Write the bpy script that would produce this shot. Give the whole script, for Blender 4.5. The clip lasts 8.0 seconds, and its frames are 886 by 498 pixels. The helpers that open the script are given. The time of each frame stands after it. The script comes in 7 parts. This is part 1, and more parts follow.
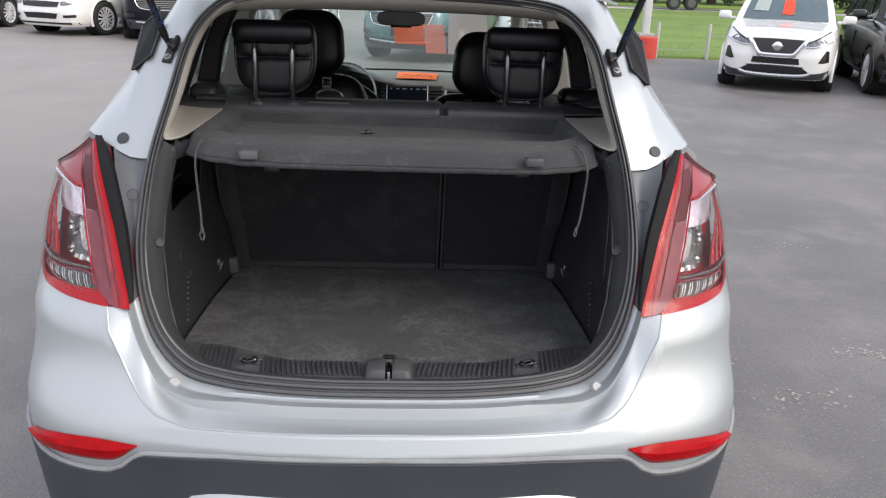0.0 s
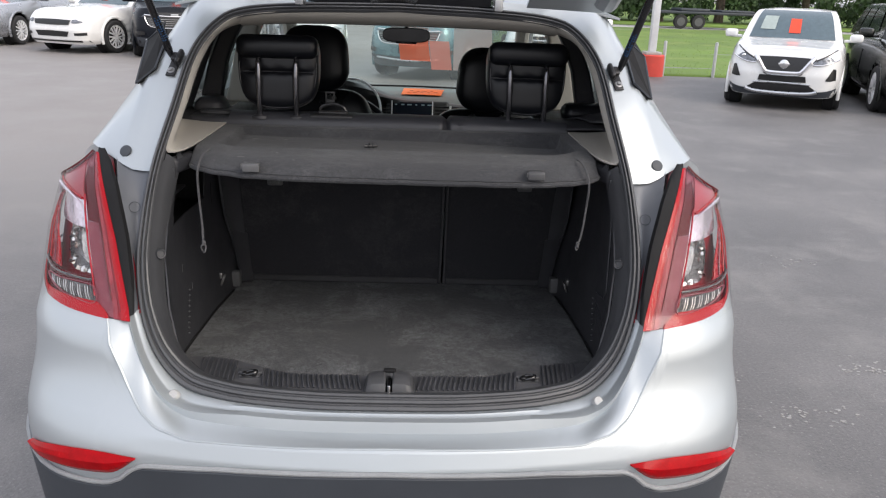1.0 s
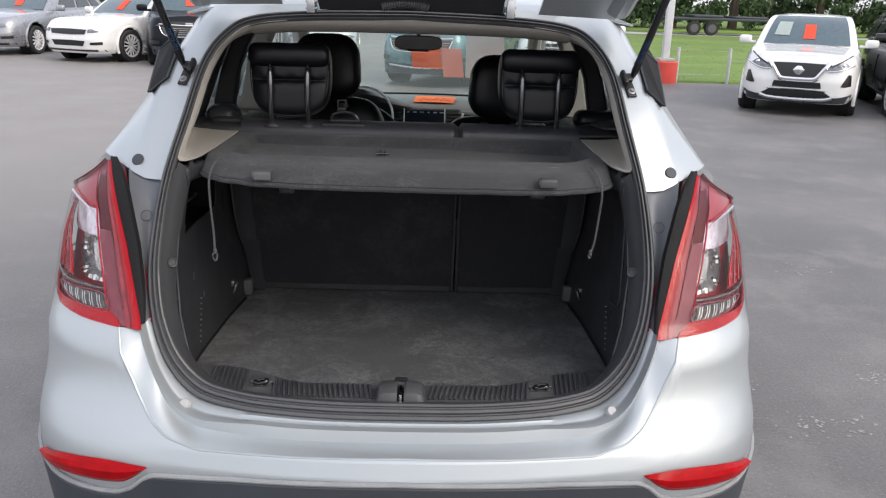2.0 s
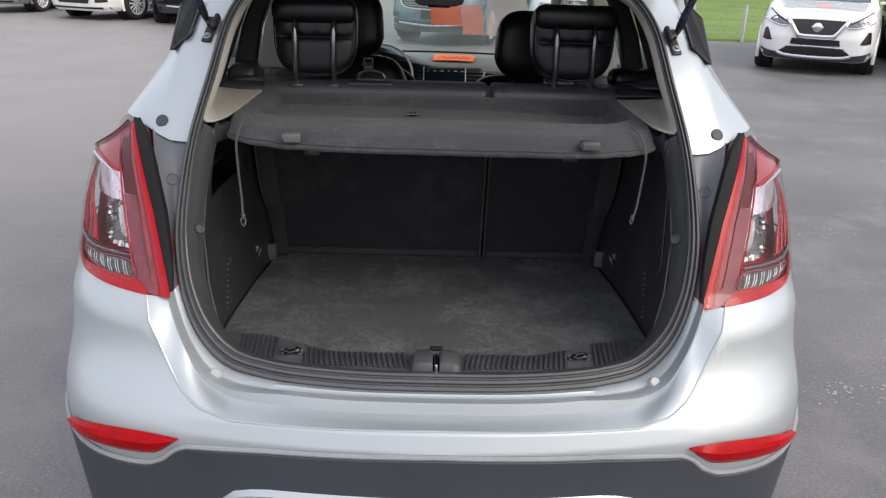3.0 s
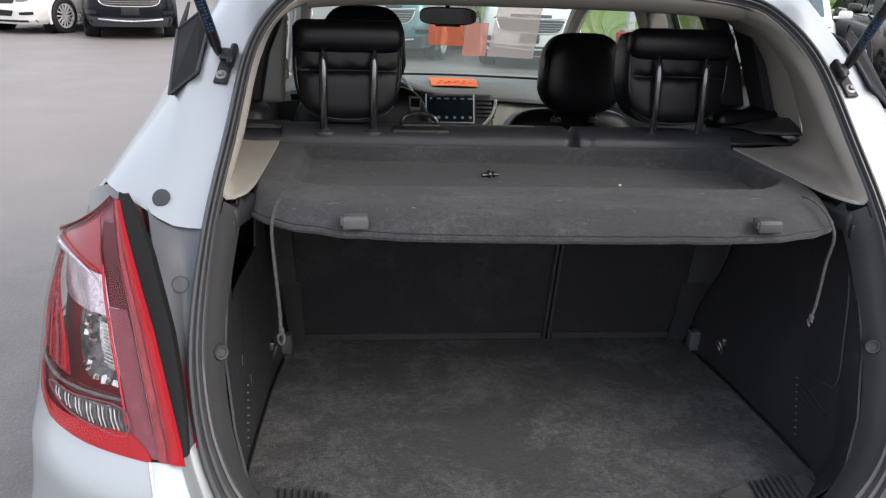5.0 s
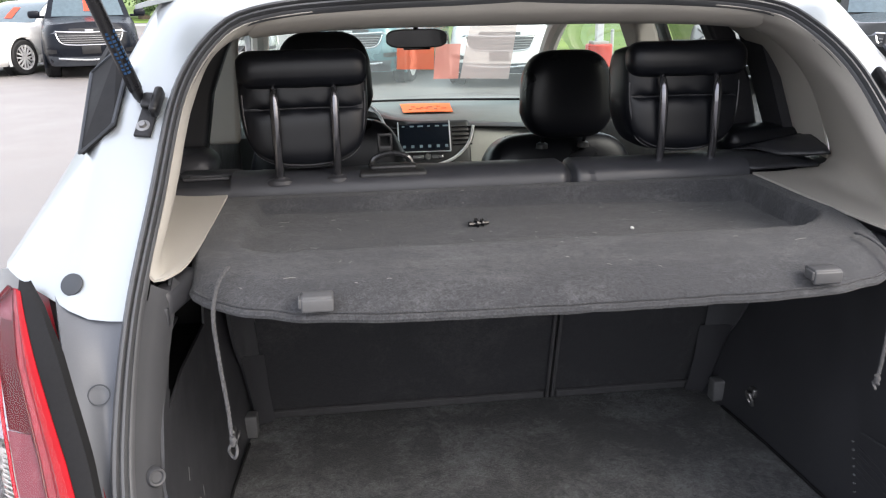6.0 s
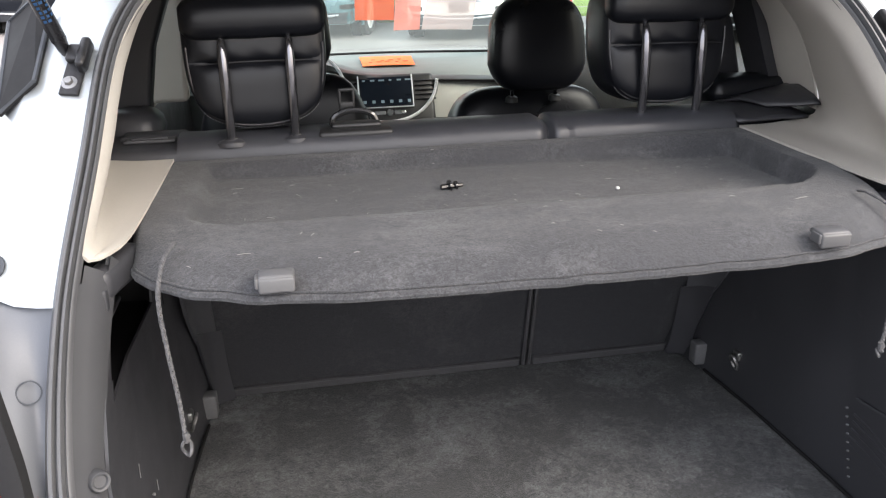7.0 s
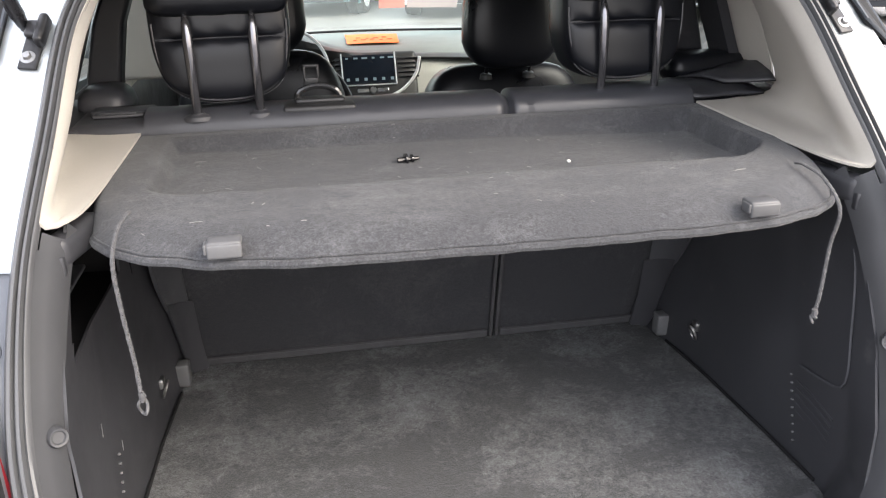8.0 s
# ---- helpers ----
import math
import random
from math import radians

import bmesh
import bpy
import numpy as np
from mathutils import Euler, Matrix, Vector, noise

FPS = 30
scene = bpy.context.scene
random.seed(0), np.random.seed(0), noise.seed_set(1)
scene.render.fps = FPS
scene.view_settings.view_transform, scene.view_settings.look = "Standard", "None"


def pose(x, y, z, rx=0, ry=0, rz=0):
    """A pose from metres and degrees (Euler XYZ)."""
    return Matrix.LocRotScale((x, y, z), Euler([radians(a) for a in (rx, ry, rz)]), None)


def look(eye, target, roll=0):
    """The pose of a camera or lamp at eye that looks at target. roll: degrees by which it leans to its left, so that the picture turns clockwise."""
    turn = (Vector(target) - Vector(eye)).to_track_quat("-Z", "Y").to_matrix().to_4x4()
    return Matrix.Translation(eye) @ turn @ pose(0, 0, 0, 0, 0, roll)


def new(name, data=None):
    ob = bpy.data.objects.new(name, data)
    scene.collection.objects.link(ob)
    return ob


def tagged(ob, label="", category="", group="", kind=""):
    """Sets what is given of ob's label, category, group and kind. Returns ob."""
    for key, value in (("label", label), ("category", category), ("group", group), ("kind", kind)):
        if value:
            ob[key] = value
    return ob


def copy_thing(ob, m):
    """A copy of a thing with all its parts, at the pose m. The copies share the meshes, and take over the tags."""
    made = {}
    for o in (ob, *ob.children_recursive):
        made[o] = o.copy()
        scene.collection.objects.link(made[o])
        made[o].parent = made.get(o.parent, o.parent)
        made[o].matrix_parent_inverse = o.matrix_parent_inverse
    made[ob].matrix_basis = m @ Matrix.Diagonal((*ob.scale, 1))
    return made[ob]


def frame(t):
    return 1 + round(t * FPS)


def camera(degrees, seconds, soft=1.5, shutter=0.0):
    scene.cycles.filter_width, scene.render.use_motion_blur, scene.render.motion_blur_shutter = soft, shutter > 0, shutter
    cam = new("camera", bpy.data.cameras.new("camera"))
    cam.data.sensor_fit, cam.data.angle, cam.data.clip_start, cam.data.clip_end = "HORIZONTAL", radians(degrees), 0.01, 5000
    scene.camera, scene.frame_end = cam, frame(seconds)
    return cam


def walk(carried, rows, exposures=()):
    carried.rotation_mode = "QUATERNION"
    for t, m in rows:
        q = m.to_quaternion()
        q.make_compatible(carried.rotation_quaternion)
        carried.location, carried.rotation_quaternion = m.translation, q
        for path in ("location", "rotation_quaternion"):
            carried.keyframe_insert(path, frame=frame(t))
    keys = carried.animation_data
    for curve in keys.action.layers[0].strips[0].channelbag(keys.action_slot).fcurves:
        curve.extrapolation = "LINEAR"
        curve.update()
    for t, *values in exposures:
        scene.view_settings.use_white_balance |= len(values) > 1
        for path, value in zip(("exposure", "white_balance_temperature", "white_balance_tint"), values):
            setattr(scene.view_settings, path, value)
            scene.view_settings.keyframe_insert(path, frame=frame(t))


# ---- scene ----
cam = camera(57.9, 8.0, 1.2)
PATH = [
    (0, (0.027, -1.534, 1.651), (0.128, 0.351, 0.992), 2.1),
    (0.5, (0.038, -1.542, 1.647), (0.132, 0.354, 1.019), 2.3),
    (1, (0.042, -1.534, 1.641), (0.124, 0.367, 1.022), 2.1),
    (1.5, (0.046, -1.526, 1.647), (0.112, 0.376, 1.033), 1.8),
    (2.8, (0.028, -1.494, 1.626), (0.06, 0.417, 1.037), 1.8),
    (3, (-0.023, -1.453, 1.628), (0.013, 0.422, 0.931), 1.7),
    (3.5, (-0.128, -1.312, 1.628), (-0.086, 0.547, 0.892), 2.0),
    (4, (-0.182, -1.061, 1.617), (-0.138, 0.816, 0.93), 2.2),
    (4.2, (-0.203, -0.977, 1.619), (-0.17, 0.903, 0.938), 2.2),
    (5.3, (-0.332, -0.863, 1.605), (-0.102, 1.009, 0.941), 1.8),
    (5.5, (-0.291, -0.825, 1.602), (-0.069, 1.047, 0.934), 1.3),
    (6, (-0.294, -0.625, 1.599), (-0.056, 1.262, 0.979), -0.8),
    (6.5, (-0.308, -0.506, 1.586), (0.026, 1.364, 0.96), -1.0),
    (7, (-0.294, -0.515, 1.58), (0.031, 1.32, 0.854), -1.0),
    (7.5, (-0.26, -0.533, 1.573), (0.061, 1.287, 0.808), -0.6),
    (8, (-0.233, -0.571, 1.581), (0.086, 1.246, 0.809), -1.0),
]
walk(cam, [(t, look(eye, target, roll)) for t, eye, target, roll in PATH],
     exposures=[(0, 0.56, 6500, 10), (3.0, 0.5, 6450, 10), (4.2, 0.6, 6450, 10), (5.5, 1.0, 6500, 10), (6.5, 1.80, 6550, 10), (7.5, 1.98, 6700, 10), (8, 2.16, 6700, 10)])

# ---- light ----
SUN_EL, SUN_AZ = 42.0, 129.0
world = bpy.data.worlds.new("sky")
scene.world = world
world.use_nodes = True
wn = world.node_tree
sky = wn.nodes.new("ShaderNodeTexSky")
sky.sky_type, sky.sun_disc = "NISHITA", False
sky.sun_elevation, sky.sun_rotation = radians(SUN_EL), radians(SUN_AZ)
sky.air_density, sky.dust_density, sky.ozone_density = 1.5, 5.0, 0.7
wn.nodes["Background"].inputs["Strength"].default_value = 0.15
haze = wn.nodes.new("ShaderNodeMix")
haze.data_type = "RGBA"
haze.inputs["Factor"].default_value = 0.6
haze.inputs["B"].default_value = (7.8, 7.75, 8.4, 1)
wn.links.new(sky.outputs["Color"], haze.inputs["A"])
wn.links.new(haze.outputs["Result"], wn.nodes["Background"].inputs["Color"])
sun = new("sun", bpy.data.lights.new("sun", "SUN"))
sun.data.energy, sun.data.angle, sun.data.color = 0.78, radians(32), (1.0, 0.98, 0.955)
az = radians(SUN_AZ)
sun.matrix_world = look(Vector((math.sin(az) * 30, math.cos(az) * 30, 30 * math.tan(radians(SUN_EL)))), (0, 0, 0))


# ---- materials ----
def node(nt, kind, **sets):
    n = nt.nodes.new(kind)
    for k, v in sets.items():
        n.inputs[k.replace("_", " ")].default_value = v
    return n


def surf(name, base, rough=0.5, metal=0.0, var=0.12, scale=12.0, grain=180.0, bump=0.15, dist=0.002, coat=0.0, alpha=1.0,
         wear=None, wear_at=0.62, sheen=0.0, lint=None, soft=0.14, stretch=None):
    """A surface with variation at two scales, fine relief and, where wear is a colour, worn patches."""
    m = bpy.data.materials.new(name)
    m.use_nodes = True
    nt = m.node_tree
    p = nt.nodes["Principled BSDF"]
    tc = nt.nodes.new("ShaderNodeTexCoord")
    big = node(nt, "ShaderNodeTexNoise", Scale=scale, Detail=6.0, Roughness=0.6)
    fine = node(nt, "ShaderNodeTexNoise", Scale=grain, Detail=3.0, Roughness=0.7)
    for t in (big, fine):
        nt.links.new(tc.outputs["Object"], t.inputs["Vector"])
    coords = tc.outputs["Object"]
    if stretch:
        mp = nt.nodes.new("ShaderNodeMapping")
        mp.inputs["Scale"].default_value = stretch
        mp.inputs["Rotation"].default_value = (0, 0, 0.5)
        nt.links.new(coords, mp.inputs["Vector"])
        coords = mp.outputs["Vector"]
    ramp = node(nt, "ShaderNodeMapRange", From_Min=0.3, From_Max=0.7, To_Min=1 - var, To_Max=1 + var)
    nt.links.new(big.outputs["Fac"], ramp.inputs["Value"])
    ramp2 = node(nt, "ShaderNodeMapRange", From_Min=0.3, From_Max=0.7, To_Min=1 - var * 0.7, To_Max=1 + var * 0.7)
    nt.links.new(fine.outputs["Fac"], ramp2.inputs["Value"])
    mul = nt.nodes.new("ShaderNodeMath")
    mul.operation = "MULTIPLY"
    nt.links.new(ramp.outputs["Result"], mul.inputs[0])
    nt.links.new(ramp2.outputs["Result"], mul.inputs[1])
    tint = nt.nodes.new("ShaderNodeVectorMath")
    tint.operation = "SCALE"
    tint.inputs[0].default_value = base[:3]
    nt.links.new(mul.outputs[0], tint.inputs["Scale"])
    colour = tint.outputs["Vector"]
    if wear:
        patch = node(nt, "ShaderNodeTexNoise", Scale=scale * 1.7, Detail=9.0, Roughness=0.72)
        nt.links.new(coords, patch.inputs["Vector"])
        edge = node(nt, "ShaderNodeMapRange", From_Min=wear_at - 0.06, From_Max=wear_at + soft, To_Min=0.0, To_Max=1.0)
        nt.links.new(patch.outputs["Fac"], edge.inputs["Value"])
        mix = nt.nodes.new("ShaderNodeMix")
        mix.data_type = "RGBA"
        mix.inputs["B"].default_value = (*wear[:3], 1)
        nt.links.new(edge.outputs["Result"], mix.inputs["Factor"])
        nt.links.new(colour, mix.inputs["A"])
        colour = mix.outputs["Result"]
    if lint:
        specks = node(nt, "ShaderNodeTexNoise", Scale=lint[0], Detail=2.0, Roughness=0.5)
        nt.links.new(tc.outputs["Object"], specks.inputs["Vector"])
        cut = node(nt, "ShaderNodeMapRange", From_Min=lint[1], From_Max=lint[1] + 0.05, To_Min=0.0, To_Max=0.7)
        nt.links.new(specks.outputs["Fac"], cut.inputs["Value"])
        mix2 = nt.nodes.new("ShaderNodeMix")
        mix2.data_type = "RGBA"
        mix2.inputs["B"].default_value = (*lint[2], 1)
        nt.links.new(cut.outputs["Result"], mix2.inputs["Factor"])
        nt.links.new(colour, mix2.inputs["A"])
        colour = mix2.outputs["Result"]
    nt.links.new(colour, p.inputs["Base Color"])
    rr = node(nt, "ShaderNodeMapRange", From_Min=0.3, From_Max=0.7, To_Min=max(0.02, rough - 0.08), To_Max=min(1, rough + 0.08))
    nt.links.new(big.outputs["Fac"], rr.inputs["Value"])
    nt.links.new(rr.outputs["Result"], p.inputs["Roughness"])
    p.inputs["Metallic"].default_value = metal
    p.inputs["Coat Weight"].default_value = coat
    p.inputs["Coat Roughness"].default_value = 0.04
    p.inputs["Sheen Weight"].default_value = sheen
    p.inputs["Alpha"].default_value = alpha
    if bump:
        b = node(nt, "ShaderNodeBump", Strength=bump, Distance=dist)
        nt.links.new(fine.outputs["Fac"], b.inputs["Height"])
        nt.links.new(b.outputs["Normal"], p.inputs["Normal"])
    return m


def felt(name, base, worn, patch=4.5, at=0.56, fuzz=420.0, contrast=0.45, bump=1.0, dist=0.002, rough=0.95, across=1.0):
    """Needle felt or carpet: fibre speckle, blotches trodden pale, streaks of grime at a middle scale."""
    m = bpy.data.materials.new(name)
    m.use_nodes = True
    nt = m.node_tree
    p = nt.nodes["Principled BSDF"]
    tc = nt.nodes.new("ShaderNodeTexCoord")
    mp = nt.nodes.new("ShaderNodeMapping")
    mp.inputs["Scale"].default_value = (1.0, across, 1.0)
    nt.links.new(tc.outputs["Object"], mp.inputs["Vector"])

    def noise_at(scale, detail, rough_, warp, source):
        n = node(nt, "ShaderNodeTexNoise", Scale=scale, Detail=detail, Roughness=rough_, Distortion=warp)
        nt.links.new(source, n.inputs["Vector"])
        return n.outputs["Fac"]

    def sums(op, a, b):
        n = nt.nodes.new("ShaderNodeMath")
        n.operation = op
        for i, v in enumerate((a, b)):
            if isinstance(v, (int, float)):
                n.inputs[i].default_value = v
            else:
                nt.links.new(v, n.inputs[i])
        return n.outputs[0]

    fine = noise_at(fuzz, 3.0, 0.75, 0.4, tc.outputs["Object"])
    hair = noise_at(fuzz * 0.33, 4.0, 0.8, 1.5, tc.outputs["Object"])
    broad = noise_at(patch, 8.0, 0.66, 0.5, mp.outputs["Vector"])
    mid = noise_at(patch * 6, 5.0, 0.7, 1.4, mp.outputs["Vector"])
    mass = sums("ADD", broad, sums("MULTIPLY", sums("SUBTRACT", mid, 0.5), 0.55))
    mass = sums("ADD", mass, sums("MULTIPLY", sums("SUBTRACT", hair, 0.5), 0.5))
    edge = node(nt, "ShaderNodeMapRange", From_Min=at - 0.1, From_Max=at + 0.22, To_Min=0.0, To_Max=1.0)
    nt.links.new(mass, edge.inputs["Value"])
    mix = nt.nodes.new("ShaderNodeMix")
    mix.data_type = "RGBA"
    mix.inputs["A"].default_value, mix.inputs["B"].default_value = (*base, 1), (*worn, 1)
    nt.links.new(edge.outputs["Result"], mix.inputs["Factor"])
    speck = node(nt, "ShaderNodeMapRange", From_Min=0.32, From_Max=0.68, To_Min=1 - contrast, To_Max=1 + contrast)
    nt.links.new(sums("ADD", sums("MULTIPLY", fine, 0.6), sums("MULTIPLY", hair, 0.4)), speck.inputs["Value"])
    tint = nt.nodes.new("ShaderNodeVectorMath")
    tint.operation = "SCALE"
    nt.links.new(mix.outputs["Result"], tint.inputs[0])
    nt.links.new(speck.outputs["Result"], tint.inputs["Scale"])
    nt.links.new(tint.outputs["Vector"], p.inputs["Base Color"])
    p.inputs["Roughness"].default_value = rough
    p.inputs["Specular IOR Level"].default_value = 0.2
    p.inputs["Sheen Weight"].default_value = 0.12
    b = node(nt, "ShaderNodeBump", Strength=bump, Distance=dist)
    nt.links.new(sums("ADD", fine, hair), b.inputs["Height"])
    nt.links.new(b.outputs["Normal"], p.inputs["Normal"])
    return m


def glass(name, tint=(0.9, 0.95, 0.94), rough=0.0, top=0.8, low=0.04, glare=0.0):
    """A thin pane: mostly clear, tinted, with a gloss that grows towards grazing angles."""
    m = bpy.data.materials.new(name)
    m.use_nodes = True
    nt = m.node_tree
    nt.nodes.remove(nt.nodes["Principled BSDF"])
    clear = nt.nodes.new("ShaderNodeBsdfTransparent")
    clear.inputs["Color"].default_value = (*tint, 1)
    gloss = nt.nodes.new("ShaderNodeBsdfGlossy")
    gloss.inputs["Roughness"].default_value = rough
    lw = nt.nodes.new("ShaderNodeLayerWeight")
    lw.inputs["Blend"].default_value = 0.5
    pw = nt.nodes.new("ShaderNodeMath")
    pw.operation = "POWER"
    pw.inputs[1].default_value = 4.0
    nt.links.new(lw.outputs["Facing"], pw.inputs[0])
    fr = node(nt, "ShaderNodeMapRange", From_Min=0.0, From_Max=1.0, To_Min=low, To_Max=top)
    nt.links.new(pw.outputs[0], fr.inputs["Value"])
    mx = nt.nodes.new("ShaderNodeMixShader")
    nt.links.new(fr.outputs[0], mx.inputs[0])
    nt.links.new(clear.outputs[0], mx.inputs[1])
    nt.links.new(gloss.outputs[0], mx.inputs[2])
    out = mx.outputs[0]
    # Milky translucent film that stands in for glare on the pane.
    if glare:
        film = nt.nodes.new("ShaderNodeBsdfTranslucent")
        film.inputs["Color"].default_value = (0.80, 0.88, 0.83, 1)
        spots = node(nt, "ShaderNodeTexNoise", Scale=6.0, Detail=4.0)
        amount = node(nt, "ShaderNodeMapRange", From_Min=0.3, From_Max=0.7, To_Min=glare * 0.6, To_Max=glare * 1.4)
        nt.links.new(spots.outputs["Fac"], amount.inputs["Value"])
        veiled = nt.nodes.new("ShaderNodeMixShader")
        nt.links.new(amount.outputs["Result"], veiled.inputs[0])
        nt.links.new(out, veiled.inputs[1])
        nt.links.new(film.outputs[0], veiled.inputs[2])
        out = veiled.outputs[0]
    nt.links.new(out, nt.nodes["Material Output"].inputs["Surface"])
    return m


def sheet_paper(name, colour, clear):
    """Thin coloured film or paper that lets light through."""
    m = bpy.data.materials.new(name)
    m.use_nodes = True
    nt = m.node_tree
    nt.nodes.remove(nt.nodes["Principled BSDF"])
    tl = nt.nodes.new("ShaderNodeBsdfTranslucent")
    tl.inputs["Color"].default_value = (*colour, 1)
    df = nt.nodes.new("ShaderNodeBsdfDiffuse")
    df.inputs["Color"].default_value = (*colour, 1)
    tr = nt.nodes.new("ShaderNodeBsdfTransparent")
    tr.inputs["Color"].default_value = (*[min(1, c + 0.15) for c in colour], 1)
    a, b = nt.nodes.new("ShaderNodeMixShader"), nt.nodes.new("ShaderNodeMixShader")
    a.inputs[0].default_value, b.inputs[0].default_value = 0.35, clear
    nt.links.new(tl.outputs[0], a.inputs[1])
    nt.links.new(df.outputs[0], a.inputs[2])
    nt.links.new(a.outputs[0], b.inputs[1])
    nt.links.new(tr.outputs[0], b.inputs[2])
    nt.links.new(b.outputs[0], nt.nodes["Material Output"].inputs["Surface"])
    return m


PAINT = surf("silver_paint", (0.425, 0.46, 0.482), 0.44, 0.52, var=0.02, scale=2.0, grain=900, bump=0.0, dist=0.0004, coat=0.6)
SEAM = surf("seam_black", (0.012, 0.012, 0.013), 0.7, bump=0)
SEAM.node_tree.nodes["Principled BSDF"].inputs["Specular IOR Level"].default_value = 0.2
CLAD = surf("grey_black_cladding", (0.039, 0.045, 0.055), 0.55, var=0.10, scale=5, grain=700, bump=0.25, dist=0.0006)
RUBBER = surf("seal_rubber", (0.073, 0.075, 0.080), 0.40, var=0.12, scale=15, grain=500, bump=0.15, dist=0.0005)
TRIM = surf("dark_trim_plastic", (0.0315, 0.0322, 0.0370), 0.42, var=0.12, scale=8, grain=600, bump=0.3, dist=0.0006, wear=(0.070, 0.070, 0.073), wear_at=0.66)
SILL = surf("grey_scuff_plastic", (0.050, 0.0515, 0.058), 0.5, var=0.15, scale=14, grain=600, bump=0.3, dist=0.0006, wear=(0.115, 0.117, 0.122), wear_at=0.64)
BAND = surf("grey_opening_plastic", (0.050, 0.0515, 0.056), 0.46, var=0.08, scale=9, grain=700, bump=0.25, dist=0.0005, wear=(0.10, 0.10, 0.10), wear_at=0.74)
LATCHGREY = surf("dark_grey_moulding", (0.062, 0.063, 0.067), 0.45, var=0.1, scale=20, grain=700, bump=0.2, dist=0.0005)
SILLTOP = surf("trodden_sill_plastic", (0.066, 0.067, 0.072), 0.5, var=0.18, scale=14, grain=600, bump=0.3, dist=0.0006, wear=(0.14, 0.14, 0.143), wear_at=0.63)
CARPET = felt("load_floor_carpet", (0.046, 0.0478, 0.0505), (0.146, 0.151, 0.157), 6.0, 0.55, 340, 0.5, 1.0, 0.003)
SHELF = felt("shelf_felt", (0.048, 0.0492, 0.054), (0.090, 0.0915, 0.0965), 4.5, 0.56, 420, 0.42, 0.8, 0.0018, across=1.6)
LEATHER = surf("black_leather", (0.0065, 0.0072, 0.0098), 0.33, var=0.04, scale=5, grain=650, bump=0.10, dist=0.0003)
LEATHER.node_tree.nodes["Principled BSDF"].inputs["Specular IOR Level"].default_value = 0.3
ROLLHIDE = surf("grained_black_hide", (0.036, 0.0372, 0.0435), 0.42, var=0.06, scale=7, grain=300, bump=0.25, dist=0.0006)
SEATBACK = felt("seat_back_felt", (0.0235, 0.0242, 0.0282), (0.045, 0.045, 0.049), 5.0, 0.62, 520, 0.4, 0.8, 0.0012)
PIPING = surf("dark_piping", (0.050, 0.050, 0.054), 0.4, bump=0)
STITCH = surf("pale_stitching", (0.16, 0.16, 0.165), 0.6, bump=0)
HEM = surf("felt_hem_grey", (0.042, 0.042, 0.046), 0.8, var=0.2, scale=40, grain=500, bump=0.4, dist=0.0006)
POST = surf("dark_chrome_post", (0.17, 0.17, 0.185), 0.16, 0.9, bump=0)
BEIGE = surf("beige_trim", (0.43, 0.408, 0.370), 0.6, var=0.06, scale=6, grain=500, bump=0.25, dist=0.0006, wear=(0.30, 0.275, 0.235), wear_at=0.70, soft=0.1)
HEADLINE = surf("headliner_cloth", (0.59, 0.555, 0.51), 0.95, var=0.06, scale=8, grain=600, bump=0.4, dist=0.001)
DASHFACE = surf("dash_pale", (0.46, 0.47, 0.44), 0.6, var=0.05, scale=6, grain=500, bump=0.3, dist=0.0008)
DASH = surf("dash_grey", (0.155, 0.172, 0.166), 0.65, var=0.06, scale=6, grain=500, bump=0.3, dist=0.0008)
DASHDARK = surf("dash_black", (0.02, 0.02, 0.021), 0.45, bump=0.2, dist=0.0006)
CHROME = surf("chrome", (0.75, 0.75, 0.76), 0.12, 1.0, var=0.02, bump=0)
SATIN = surf("satin_silver", (0.55, 0.56, 0.57), 0.3, 1.0, var=0.03, bump=0)
STEEL = surf("dull_steel", (0.28, 0.28, 0.28), 0.4, 0.9, var=0.15, scale=40, bump=0.1)
BLACKGLOSS = surf("gloss_black", (0.012, 0.012, 0.013), 0.12, bump=0, coat=0.4)
STRUTBLACK = surf("strut_black", (0.012, 0.012, 0.014), 0.28, bump=0)
LABELBLUE = surf("label_blue", (0.008, 0.05, 0.135), 0.5, bump=0)
RED_EDGE = surf("red_lens", (0.35, 0.001, 0.006), 0.2, var=0.08, scale=30, bump=0)
RED_DARK = surf("deep_red_lens", (0.085, 0.003, 0.007), 0.2, var=0.1, scale=30, bump=0)
RED_GROOVE = surf("wine_red_lens", (0.22, 0.002, 0.008), 0.2, var=0.1, scale=30, bump=0)
RED_MID = surf("rose_lens", (0.20, 0.048, 0.066), 0.25, var=0.08, scale=30, bump=0)
RED_REFLEX = surf("reflector_red", (0.33, 0.001, 0.004), 0.2, var=0.2, scale=40, grain=350, bump=0.2, dist=0.0006)
RED_CAP = surf("smoky_red_lens", (0.30, 0.045, 0.06), 0.2, var=0.3, scale=20, bump=0)
RED_TUBE = surf("red_tube_lens", (0.34, 0.006, 0.018), 0.25, 0.2, var=0.25, scale=60, bump=0.1)
LAMP_SILVER = surf("lamp_silver", (0.62, 0.55, 0.62), 0.18, 0.75, var=0.3, scale=26, bump=0.05)
LAMP_CHROME = surf("lamp_reflector", (0.60, 0.58, 0.57), 0.16, 0.95, var=0.2, scale=60, grain=110, bump=0.35, dist=0.003)
LAMP_SHELL = surf("lamp_shell_dark", (0.22, 0.007, 0.014), 0.35, bump=0)
